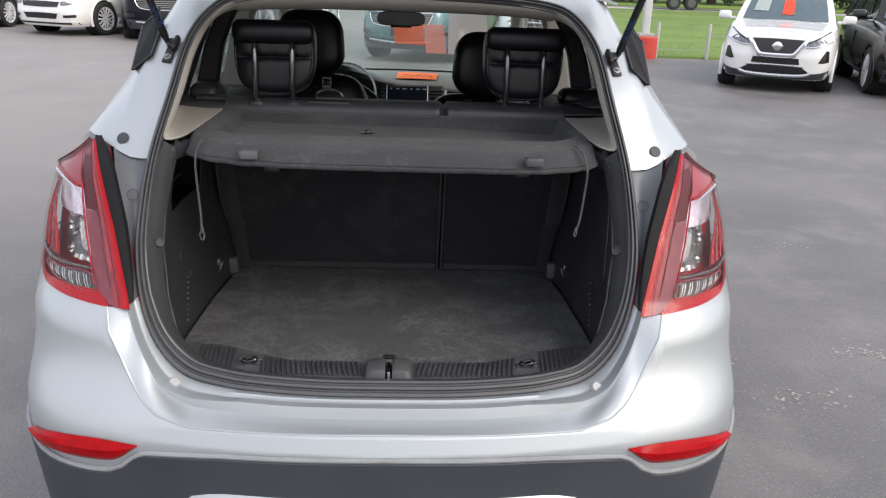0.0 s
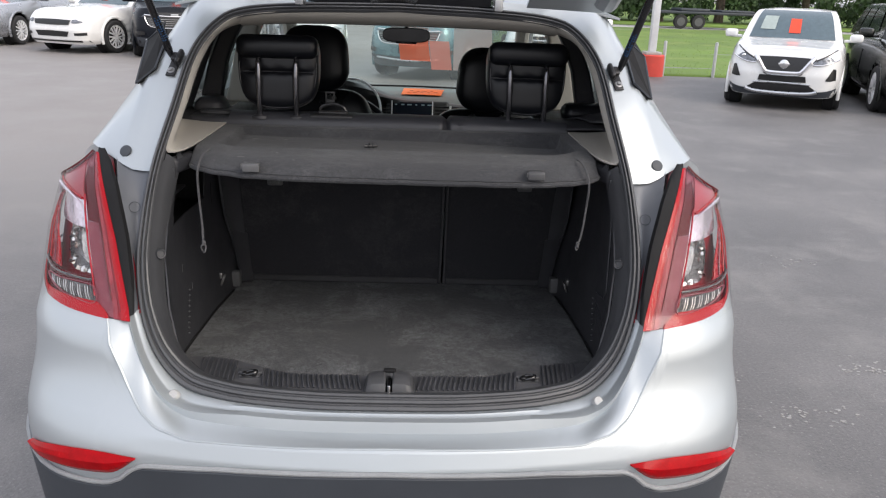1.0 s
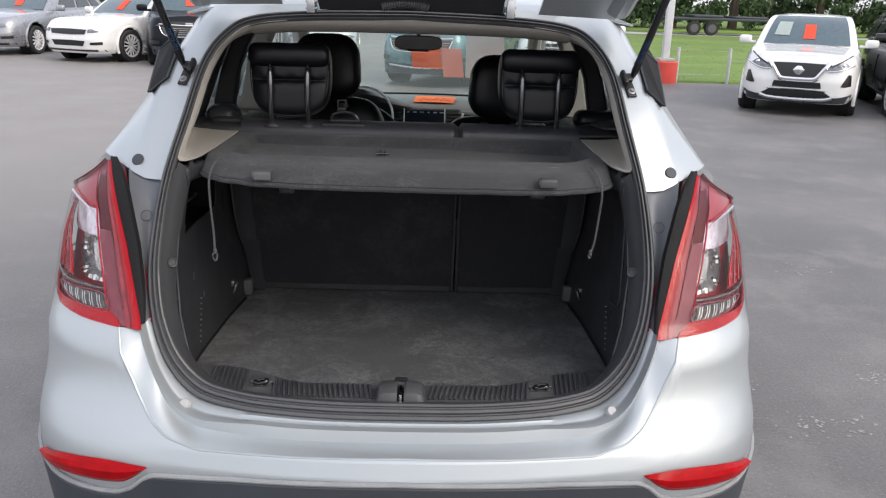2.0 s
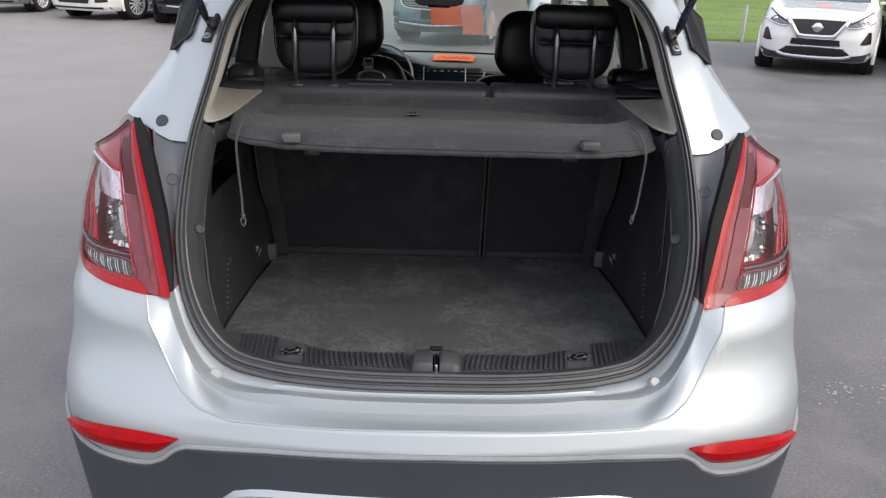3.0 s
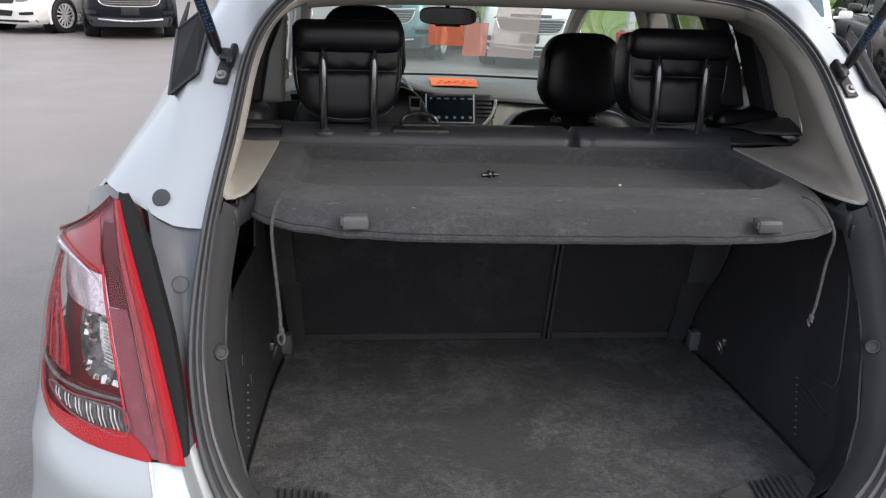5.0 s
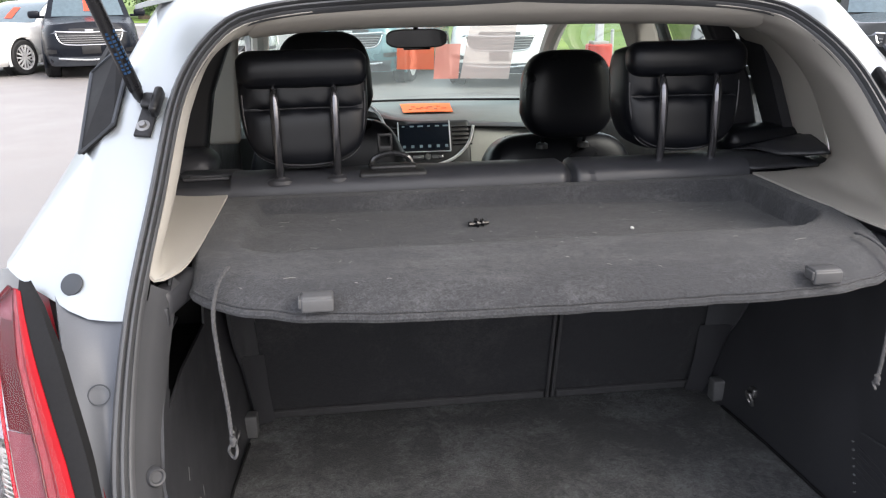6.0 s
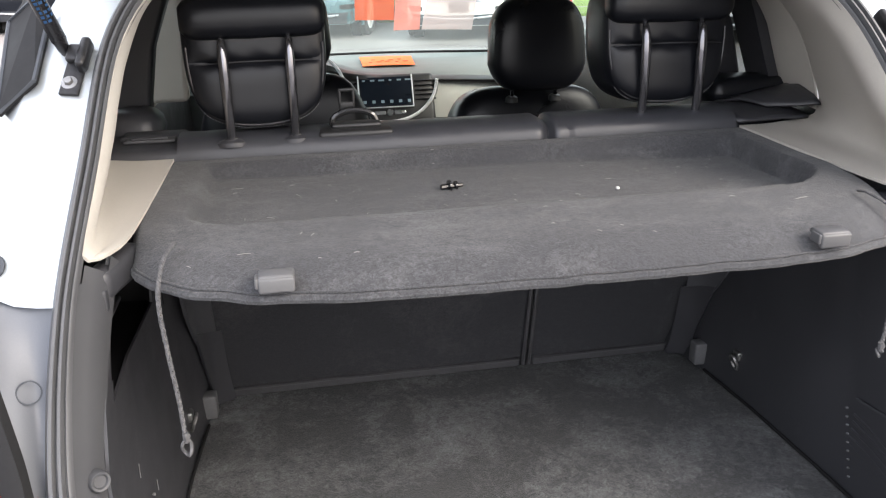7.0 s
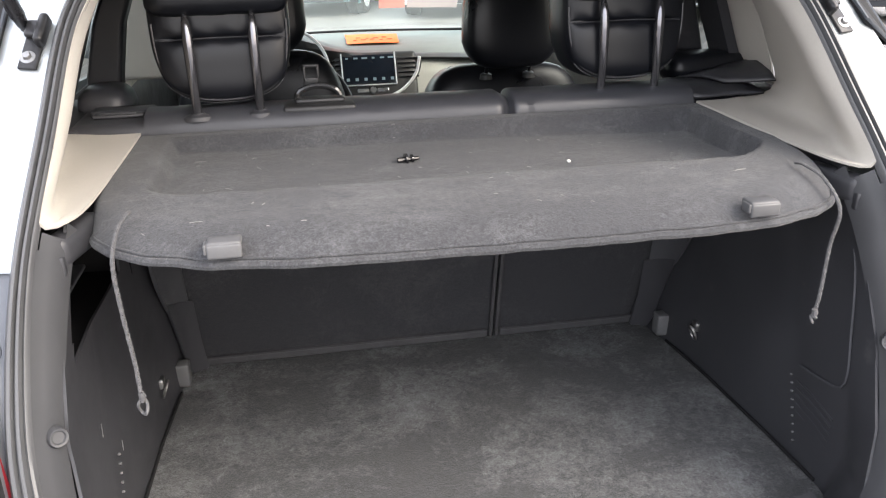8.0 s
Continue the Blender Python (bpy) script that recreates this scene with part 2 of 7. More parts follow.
for lens in (RED_EDGE, RED_GROOVE, RED_DARK, RED_MID, RED_CAP, RED_TUBE, RED_REFLEX):
    lens.node_tree.nodes["Principled BSDF"].inputs["Specular IOR Level"].default_value = 0.25
RED_REFLEX.node_tree.nodes["Principled BSDF"].inputs["Specular IOR Level"].default_value = 0.12
SMOKED = surf("smoked_grey", (0.13, 0.125, 0.13), 0.22, 0.5, var=0.5, scale=45, grain=140, bump=0.3, dist=0.002)
# Dull jamb paint, darkened so the channel's shade is in the colour.
JAMB = surf("shaded_dull_jamb", (0.125, 0.133, 0.150), 0.5, 0.2, var=0.04, scale=6, grain=500, bump=0.03)
BRACKET = surf("black_steel", (0.03, 0.03, 0.032), 0.35, 0.6, var=0.3, scale=60, bump=0.1)
CLEAR = glass("lamp_clear_cover", (0.96, 0.96, 0.96), top=0.45, low=0.022)
GLASS = glass("car_glass", (0.83, 0.92, 0.88))
# Windscreen glass; its glare is mixed in as a pale film.
VEILED_GLASS = glass("glare_windscreen", (0.76, 0.87, 0.82), glare=0.06)
TINTED = glass("tinted_glass", (0.30, 0.33, 0.32))
SCREEN = surf("screen_black", (0.010, 0.014, 0.022), 0.12, bump=0)
ICON = surf("screen_icon_grey", (0.25, 0.33, 0.38), 0.4, bump=0)
ORANGE = surf("orange_card", (0.95, 0.19, 0.025), 0.7, var=0.04, bump=0)
INK = surf("faded_red_ink", (0.42, 0.09, 0.02), 0.7, bump=0)
WHITE_CHIP = surf("white_crumb", (0.8, 0.8, 0.78), 0.6, bump=0)
CORD = surf("braided_cord", (0.075, 0.075, 0.079), 0.8, var=0.4, scale=200, grain=900, bump=0.6, dist=0.001)
CLIPGREY = surf("grey_clip", (0.095, 0.096, 0.100), 0.5, var=0.08, scale=30, bump=0.1)
TYRE = surf("tyre_rubber", (0.022, 0.022, 0.023), 0.8, var=0.15, scale=20, bump=0.2)
# Hardly metallic: the sky's reflection is put into this pale colour.
SILVER = surf("sky_bright_silver", (0.80, 0.80, 0.80), 0.3, 0.1, var=0.04, bump=0)
RIM = surf("alloy_rim", (0.72, 0.72, 0.73), 0.35, 0.25, var=0.05, bump=0)


# ---- mesh helpers ----
def lerp(a, b, t):
    return a + (b - a) * t


def interp(v, xs, ys):
    return float(np.interp(v, xs, ys))


def ease(v, xs, ys):
    """Like interp, but bending softly at the given places."""
    x, y = np.array(xs, float), np.array(ys, float)
    slope = np.gradient(y, x) if len(x) > 2 else np.full(2, (y[1] - y[0]) / (x[1] - x[0]))
    v = min(max(v, x[0]), x[-1])
    i = min(max(int(np.searchsorted(x, v) - 1), 0), len(x) - 2)
    h = x[i + 1] - x[i]
    t = (v - x[i]) / h
    return float((2 * t ** 3 - 3 * t * t + 1) * y[i] + (t ** 3 - 2 * t * t + t) * h * slope[i] + (3 * t * t - 2 * t ** 3) * y[i + 1] + (t ** 3 - t * t) * h * slope[i + 1])


def spline(points, n, closed=False):
    """n points along a smooth curve through the given ones, evenly spaced."""
    p = np.array(points, float)
    k = len(p)
    dense = []
    for i in range(k if closed else k - 1):
        a, b, c, d = (p[(i + j) % k] if closed else p[min(max(i + j, 0), k - 1)] for j in (-1, 0, 1, 2))
        for t in np.linspace(0, 1, 12, endpoint=False):
            dense.append(0.5 * (2 * b + (c - a) * t + (2 * a - 5 * b + 4 * c - d) * t * t + (3 * b - a - 3 * c + d) * t ** 3))
    dense.append(p[0] if closed else p[-1])
    dense = np.array(dense)
    run = np.r_[0, np.cumsum(np.linalg.norm(np.diff(dense, axis=0), axis=1))]
    at = np.linspace(0, run[-1], n + 1)[:-1] if closed else np.linspace(0, run[-1], n)
    return np.stack([np.interp(at, run, dense[:, i]) for i in range(p.shape[1])], 1)


def grid_faces(rows, cols, wrap_rows=False, wrap_cols=False):
    out = []
    for i in range(rows if wrap_rows else rows - 1):
        for j in range(cols if wrap_cols else cols - 1):
            a, b = i * cols + j, i * cols + (j + 1) % cols
            c, d = ((i + 1) % rows) * cols + (j + 1) % cols, ((i + 1) % rows) * cols + j
            out.append((a, b, c, d))
    return out


def loft(curves, nu, nv=0):
    """A grid through curves of control points, smooth both ways."""
    rows = np.array([spline(c, nu) for c in curves])
    if nv:
        rows = np.array([spline(rows[:, j], nv) for j in range(nu)]).transpose(1, 0, 2)
    return [tuple(v) for r in rows for v in r], grid_faces(len(rows), nu)


def mirrored(geo):
    """The same sheet with x turned over."""
    v, f = geo
    return [(-x, y, z) for x, y, z in v], [tuple(reversed(q)) for q in f]


def join(*geos):
    verts, faces = [], []
    for v, f in geos:
        n = len(verts)
        verts += list(v)
        faces += [tuple(i + n for i in q) for q in f]
    return verts, faces


def moved(geo, m):
    return [tuple(m @ Vector(v)) for v in geo[0]], geo[1]


def to_mesh(name, geo, material, smooth=True, sharp=35):
    me = bpy.data.meshes.new(name)
    me.from_pydata([tuple(map(float, v)) for v in geo[0]], [], [tuple(map(int, q)) for q in geo[1]])
    bm = bmesh.new()
    bm.from_mesh(me)
    bmesh.ops.remove_doubles(bm, verts=bm.verts, dist=1e-5)
    bmesh.ops.delete(bm, geom=[v for v in bm.verts if not v.link_faces], context="VERTS")
    bmesh.ops.recalc_face_normals(bm, faces=bm.faces)
    bm.to_mesh(me)
    bm.free()
    for p in me.polygons:
        p.use_smooth = smooth
    if smooth:
        me.set_sharp_from_angle(angle=radians(sharp))
    me.materials.append(material)
    me.update()
    return me


def part(name, geo, material, parent, label="", smooth=True, thick=0.0, bevel=0.0, sharp=35, offset=-1.0):
    """One mesh under a thing or a part. thick: the sheet's thickness; bevel: rounded edges."""
    ob = new(name, to_mesh(name, geo, material, smooth, sharp))
    root = parent
    ob.parent = parent
    base = Matrix.Identity(4)
    while root:
        base = root.matrix_basis @ base
        root = root.parent
    ob.matrix_parent_inverse = base.inverted() if parent.parent is None else Matrix.Identity(4)
    if thick:
        s = ob.modifiers.new("thickness", "SOLIDIFY")
        s.thickness, s.offset = thick, offset
        if smooth:
            crisp = ob.modifiers.new("crisp", "EDGE_SPLIT")
            crisp.split_angle = radians(max(sharp, 40))
    if bevel:
        b = ob.modifiers.new("rounding", "BEVEL")
        b.width, b.segments, b.limit_method, b.angle_limit = bevel, 3, "ANGLE", radians(40)
    if label:
        tagged(ob, label)
    return ob


def thing(name, at, label, category, group="", kind=""):
    ob = new(name)
    ob.empty_display_size = 0.05
    ob.matrix_basis = Matrix.Translation(at)
    return tagged(ob, label, category, group, kind)


def single(name, geo, material, label, category, group="", kind="", **more):
    """A thing of one mesh."""
    ob = new(name, to_mesh(name, geo, material, more.get("smooth", True), more.get("sharp", 35)))
    if more.get("thick"):
        s = ob.modifiers.new("thickness", "SOLIDIFY")
        s.thickness, s.offset = more["thick"], more.get("offset", -1.0)
    if more.get("bevel"):
        b = ob.modifiers.new("rounding", "BEVEL")
        b.width, b.segments, b.limit_method, b.angle_limit = more["bevel"], 2, "ANGLE", radians(40)
    return tagged(ob, label, category, group, kind)


def box(cx, cy, cz, sx, sy, sz, r=0.0, seg=3, m=None):
    """A box with rounded edges."""
    bm = bmesh.new()
    bmesh.ops.create_cube(bm, size=1.0)
    bmesh.ops.scale(bm, vec=(sx, sy, sz), verts=bm.verts)
    if r:
        bmesh.ops.bevel(bm, geom=bm.edges[:], offset=min(r, 0.49 * min(sx, sy, sz)), segments=seg, profile=0.5, affect="EDGES")
    at = Matrix.Translation((cx, cy, cz)) @ (m or Matrix.Identity(4))
    geo = [tuple(at @ v.co) for v in bm.verts], [tuple(v.index for v in q.verts) for q in bm.faces]
    bm.free()
    return geo


def tube(path, radius, sides=10, closed=False, ends=True):
    """A round bar along a path; radius may be one for each point."""
    p = [Vector(q) for q in path]
    n = len(p)
    rad = radius if hasattr(radius, "__len__") else [radius] * n
    verts, side = [], None
    for i in range(n):
        d = (p[(i + 1) % n] - p[i - 1]) if closed else (p[min(i + 1, n - 1)] - p[max(i - 1, 0)])
        d.normalize()
        if side is None:
            side = d.cross(Vector((0, 0, 1)) if abs(d.z) < 0.9 else Vector((1, 0, 0)))
        side = (side - d * side.dot(d)).normalized()
        up = d.cross(side)
        for k in range(sides):
            a = 2 * math.pi * k / sides
            verts.append(tuple(p[i] + rad[i] * (math.cos(a) * side + math.sin(a) * up)))
    faces = grid_faces(n, sides, closed, True)
    if ends and not closed:
        faces += [tuple(range(sides - 1, -1, -1)), tuple(range((n - 1) * sides, n * sides))]
    return verts, faces


def lathe(profile, n=24, m=None, caps=True):
    """Turned round z: profile of (radius, height)."""
    verts = [(r * math.cos(2 * math.pi * k / n), r * math.sin(2 * math.pi * k / n), h) for r, h in profile for k in range(n)]
    faces = grid_faces(len(profile), n, False, True)
    if caps and profile[0][0] > 1e-4:
        faces.append(tuple(range(n - 1, -1, -1)))
    if caps and profile[-1][0] > 1e-4:
        faces.append(tuple(range((len(profile) - 1) * n, len(profile) * n)))
    geo = (verts, faces)
    return moved(geo, m) if m else geo


def prism(outline, depth, m):
    """A flat outline (x, y) given depth along z, then placed by m."""
    n = len(outline)
    verts = [(x, y, 0) for x, y in outline] + [(x, y, depth) for x, y in outline]
    faces = [tuple(range(n - 1, -1, -1)), tuple(range(n, 2 * n))] + [(i, (i + 1) % n, n + (i + 1) % n, n + i) for i in range(n)]
    return moved((verts, faces), m)


UPRIGHT = Matrix(((1, 0, 0, 0), (0, 0, -1, 0), (0, 1, 0, 0), (0, 0, 0, 1)))  # outline x, y -> x, z; depth towards -y


# ---- the silver hatchback: outer shell ----
def half_width(z):
    return interp(z, [0.2, 0.3, 0.6, 0.75, 0.95, 1.05, 1.17, 1.24, 1.3], [0.83, 0.855, 0.885, 0.888, 0.886, 0.882, 0.86, 0.82, 0.79])


def rear_y(z):
    return interp(z, [0.2, 0.3, 0.6, 0.64, 0.665, 0.70, 0.73, 0.76, 0.80, 0.874, 0.93, 1.17, 1.24, 1.3], [0.03, -0.012, -0.03, -0.034, -0.033, -0.018, 0.008, 0.034, 0.055, 0.072, 0.124, 0.245, 0.297, 0.333])


def corner(q, z, out=0.0):
    """A point of the rounded rear end: q goes from the middle (0) to the side (1), then on along the side in metres."""
    w, r = half_width(z) + out, rear_y(z) - out
    if q <= 1:
        bow = interp(z, [0.3, 0.7, 0.8], [0.03, 0.036, 0.0]) * max(0.0, 1 - (w * q / 0.52) ** 2) ** 1.5
        return (w * q, r - bow + 0.55 * (1 - (1 - q ** 4) ** 0.25), z)
    return (w, r + 0.55 + (q - 1), z)


def corner_x(x, z, out=0.0):
    return corner(min(x / half_width(z), 1.0), z, out)


def crease_z(x):
    """Height of the upper edge of the bumper: under the tailgate recess, then under the lamp."""
    return interp(x, [0, 0.22, 0.43, 0.5, 0.54, 0.57, 0.6, 0.622, 0.632, 0.74, 0.81, 0.85, 0.88], [0.706, 0.703, 0.702, 0.716, 0.741, 0.778, 0.833, 0.876, 0.911, 0.917, 0.924, 0.94, 0.965])


def clad_z(x):
    return interp(x, [0, 0.35, 0.525, 0.55, 0.575, 0.61, 0.66, 0.73, 0.79, 0.83, 0.88], [0.665, 0.657, 0.645, 0.631, 0.606, 0.589, 0.584, 0.583, 0.588, 0.605, 0.64])


EDGE_QS = [float(q) for q in np.linspace(0, 0.714, 46)]
QS = EDGE_QS + [0.72, 0.74, 0.77, 0.8, 0.83, 0.86, 0.89, 0.915, 0.94, 0.96, 0.975, 0.985, 0.993, 0.998, 1.0]

car = thing("silver_hatchback", (0, 2.1, 0), "silver compact hatchback parked with its tailgate raised wide open", "car")


def both(name, geo, material, parent, label="", **more):
    """A part and its twin on the other side of the car."""
    return part(name, mirrored(geo), material, parent, label, **more), part(name, geo, material, parent, label, **more)


def bumper_skin():
    rows = []
    for q in QS:
        x = q * 0.885
        lo, hi = clad_z(x), crease_z(x)
        bend = min(0.874, lerp(lo, hi, 0.78))
        zs = [lerp(lo, bend, k / 7) for k in range(7)] + [bend - 0.003, bend + 0.003] + [lerp(bend, hi, k / 3) for k in (1, 2, 3)]
        rows.append([corner(q, z) for z in zs])
    for s in (0.04, 0.1, 0.2, 0.3, 0.36):
        rows.append([corner(1 + s, lerp(0.62, min(0.99 + s * 0.35, 1.06), k / 11)) for k in range(12)])
    return [v for r in rows for v in r], grid_faces(len(rows), 12)


bumper = part("rear_bumper", join(bumper_skin(), mirrored(bumper_skin())), PAINT, car, "silver painted rear bumper skin")


def clad_skin():
    rows = []
    for q in QS + [1.1, 1.2, 1.3]:
        hi = clad_z(q * 0.885) if q <= 1 else 0.62
        zs = [hi - 0.004, hi - 0.010] + [lerp(hi - 0.014, 0.26, k / 8) for k in range(9)] + [0.22]
        outs = [-0.006, 0.004] + [0.007] * 9 + [-0.05]
        rows.append([corner(q, z, o) for z, o in zip(zs, outs)])
    return [v for r in rows for v in r], grid_faces(len(rows), 12)


cladding = part("bumper_cladding", join(clad_skin(), mirrored(clad_skin())), CLAD, car, "matt dark grey plastic lower bumper", thick=0.005)


def clad_lip():
    return tube([corner(q, clad_z(q * 0.885) - 0.005, 0.003) for q in QS[:-1]], 0.006, 8)


part("cladding_lip", join(clad_lip(), mirrored(clad_lip())), surf("lip_grey", (0.26, 0.27, 0.28), 0.45, bump=0), cladding, "paler grey rounded lip")


def skid():
    rows = []
    for k in range(25):
        x = lerp(-0.46, 0.46, k / 24)
        top = 0.556 - 0.028 * max(0, (abs(x) - 0.33) / 0.13) ** 2 - 0.05 * max(0, (abs(x) - 0.42) / 0.04) ** 2 * 0.4
        sgn = -1 if x < 0 else 1
        rows.append([(sgn * abs(p[0]), p[1], p[2]) for p in (corner_x(abs(x), z, 0.018 if 0 < j < 4 else 0.006) for j, z in enumerate((top, top - 0.012, top - 0.05, 0.36, 0.30)))])
    return [v for r in rows for v in r], grid_faces(25, 5)


part("skid_plate", skid(), PAINT, cladding, "silver plate low on the bumper", thick=0.004)


# tailgate recess: from the bumper's edge in to the opening's seal
def seal_line(n, grow=0.0, sink=0.0):
    """The opening's outline, from the sill's middle round to the header's middle."""
    pts = [(0, 0.078, 0.728), (0.15, 0.081, 0.728), (0.285, 0.093, 0.731), (0.376, 0.108, 0.737), (0.465, 0.132, 0.755), (0.528, 0.158, 0.813), (0.562, 0.185, 0.892),
           (0.582, 0.230, 0.983), (0.586, 0.280, 1.072), (0.570, 0.345, 1.207), (0.546, 0.450, 1.337), (0.522, 0.572, 1.465), (0.473, 0.655, 1.539), (0.403, 0.68, 1.570), (0.25, 0.69, 1.584), (0, 0.695, 1.590)]
    c = spline(pts, n)
    if grow or sink:
        d = np.gradient(c, axis=0)
        d /= np.linalg.norm(d, axis=1)[:, None]
        mid = np.array([0, 0.35, 1.14])
        out = c - mid
        out -= (out * d).sum(1)[:, None] * d
        lean = np.stack([0 * c[:, 0], np.full(len(c), 0.87), np.full(len(c), -0.49)], 1)
        lean -= (lean * d).sum(1)[:, None] * d
        out -= (out * lean).sum(1)[:, None] * lean / (lean * lean).sum(1)[:, None]
        out /= np.linalg.norm(out, axis=1)[:, None]
        out[[0, -1], 0] = 0
        c = c + grow * out + sink * lean
    return c


def loop(rings, n=90):
    """A band lofted between offsets (grow, sink) of the opening's outline, both halves."""
    slim = np.interp(seal_line(n)[:, 2], [0.76, 0.92, 1.22], [1.0, 0.66, 0.44])[:, None]
    rows = []
    for g, s in rings:
        full = seal_line(n, 0.0, s)
        rows.append(full + (seal_line(n, g, s) - full) * (slim if g < 0 else 1.0))
    geo = [tuple(v) for r in rows for v in r], grid_faces(len(rows), n)
    return join(geo, mirrored(geo))


def recess():
    edge = np.array([corner(q, crease_z(q * 0.885)) for q in EDGE_QS])
    foot = spline([(0, 0.006, 0.712), (0.22, 0.010, 0.714), (0.40, 0.036, 0.719), (0.466, 0.058, 0.728), (0.512, 0.074, 0.761), (0.550, 0.102, 0.82), (0.575, 0.129, 0.871), (0.589, 0.149, 0.911)], 46)
    inner = spline([(0, 0.080, 0.730), (0.15, 0.083, 0.730), (0.285, 0.095, 0.733), (0.376, 0.110, 0.739), (0.465, 0.134, 0.756), (0.528, 0.158, 0.814), (0.56, 0.184, 0.888), (0.568, 0.197, 0.92)], 46)
    k = np.linspace(0, 1, 46)[:, None]
    up = lerp(np.array([0, -0.004, 0.022]), np.array([-0.002, -0.012, 0.004]), np.clip((k - 0.45) / 0.3, 0, 1))
    rows = [edge, lerp(edge, foot, 0.15) + np.array([0, 0, 0.001]), lerp(edge, foot, 0.55) - np.array([0, 0, 0.002]), foot, lerp(foot, inner, 0.08) + 0.6 * up, lerp(foot, inner, 0.14) + up, lerp(foot, inner, 0.34) + up * 0.9,
            lerp(foot, inner, 0.42) + up * 0.45, lerp(foot, inner, 0.52) + up * 0.45, lerp(foot, inner, 0.60) + up * 0.5 + np.array([0, 0, 0.003]), inner]
    geo = [tuple(v) for r in rows for v in r], grid_faces(len(rows), 46)
    return join(geo, mirrored(geo))


lip = tube([corner(q, crease_z(q * 0.885), -0.0012) for q in EDGE_QS], 0.0032, 8)
part("bumper_edge", join(lip, mirrored(lip)), PAINT, bumper, "rounded upper edge of the bumper")
part("tailgate_recess", recess(), PAINT, car, "silver painted sill under the tailgate opening", sharp=50)


def pillar():
    c0 = [(0.25, 0.690, 1.588), (0.445, 0.675, 1.565), (0.525, 0.568, 1.467), (0.549, 0.445, 1.337), (0.573, 0.352, 1.204)]
    c1 = [(0.26, 0.70, 1.612), (0.475, 0.685, 1.59), (0.553, 0.585, 1.476), (0.592, 0.468, 1.358), (0.626, 0.368, 1.204)]
    c2 = [(0.27, 0.75, 1.628), (0.505, 0.73, 1.607), (0.590, 0.62, 1.49), (0.636, 0.515, 1.385), (0.668, 0.388, 1.222)]
    c3 = [(0.28, 0.95, 1.645), (0.54, 0.90, 1.622), (0.63, 0.78, 1.50), (0.70, 0.70, 1.375), (0.765, 0.50, 1.243)]
    c4 = [(0.29, 1.3, 1.655), (0.56, 1.3, 1.632), (0.672, 1.2, 1.50), (0.755, 1.1, 1.33), (0.835, 0.85, 1.18)]
    return loft([c0, c1, c2, c3, c4], 24, 24)


both("rear_pillar", pillar(), PAINT, car, "silver painted pillar beside the opening")


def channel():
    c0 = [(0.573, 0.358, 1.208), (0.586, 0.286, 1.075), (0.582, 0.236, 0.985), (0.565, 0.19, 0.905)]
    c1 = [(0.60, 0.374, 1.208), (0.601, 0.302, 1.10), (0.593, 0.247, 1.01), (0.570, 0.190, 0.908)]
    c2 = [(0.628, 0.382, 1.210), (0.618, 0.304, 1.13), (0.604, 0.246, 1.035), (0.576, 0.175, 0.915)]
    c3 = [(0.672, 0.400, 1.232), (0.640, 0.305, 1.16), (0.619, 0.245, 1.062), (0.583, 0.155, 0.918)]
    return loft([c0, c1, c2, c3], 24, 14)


both("lamp_channel", channel(), JAMB, car, "dull channel beside the lamp, its shade put into the grey", thick=0.004)


def shoulder():
    c0 = [(0.655, 0.398, 1.226), (0.700, 0.43, 1.246), (0.765, 0.50, 1.235), (0.835, 0.62, 1.19)]
    c1 = [(0.655, 0.412, 1.205), (0.700, 0.44, 1.222), (0.765, 0.505, 1.205), (0.840, 0.62, 1.155)]
    c2 = [(0.660, 0.43, 1.15), (0.705, 0.455, 1.17), (0.770, 0.52, 1.15), (0.850, 0.63, 1.10)]
    return loft([c0, c1, c2], 14, 8)


both("body_shoulder", shoulder(), PAINT, car, "silver bodywork behind the lamp", thick=0.003)


def lamp_inner(z):
    return interp(z, [0.91, 0.924, 1.072, 1.172, 1.237], [0.580, 0.585, 0.634, 0.676, 0.715])


def lamp_at(a, z, sink=0.0):
    """A place on the lamp: a is 0 at its inner edge, 1 at the corner of the car, beyond that along the side in metres."""
    if a <= 1:
        x = lerp(lamp_inner(z), half_width(z), a)
        x2, y, z2 = corner(min(x / half_width(z), 1), z)
    else:
        x2, y, z2 = corner(a, z)
    return (x2 - sink * 0.45, y + sink * 0.85, z)


def lamp_patch(zs, a0, a1, sink, nz=24, na=10):
    rows = []
    for k in range(nz):
        z = lerp(zs[0], zs[-1], k / (nz - 1))
        lo, hi = ease(z, zs, a0), ease(z, zs, a1)
        rows.append([lamp_at(lerp(lo, hi, j / (na - 1)), z, sink(z, lerp(lo, hi, j / (na - 1))) if callable(sink) else sink) for j in range(na)])
    return [v for r in rows for v in r], grid_faces(nz, na)


def gasket():
    rows = []
    for k in range(30):
        z = lerp(0.920, 1.246, k / 29)
        w = ease(z, [0.918, 0.97, 1.05, 1.13, 1.2, 1.235, 1.247], [0.006, 0.016, 0.025, 0.030, 0.030, 0.022, 0.010])
        a = corner_x(lamp_inner(z) + 0.004, z)
        b = corner_x(lamp_inner(z) - w * 0.5, z)
        c = corner_x(lamp_inner(z) - w, z)
        rows.append([(a[0], a[1] + 0.004, z), (b[0], b[1] + 0.002, z), (c[0], c[1] + 0.006, z), (c[0] - 0.002, c[1] + interp(z, [0.918, 1.0, 1.18, 1.225, 1.245], [0.012, 0.022, 0.022, 0.014, 0.010]), z)])
    return [v for r in rows for v in r], grid_faces(30, 4)


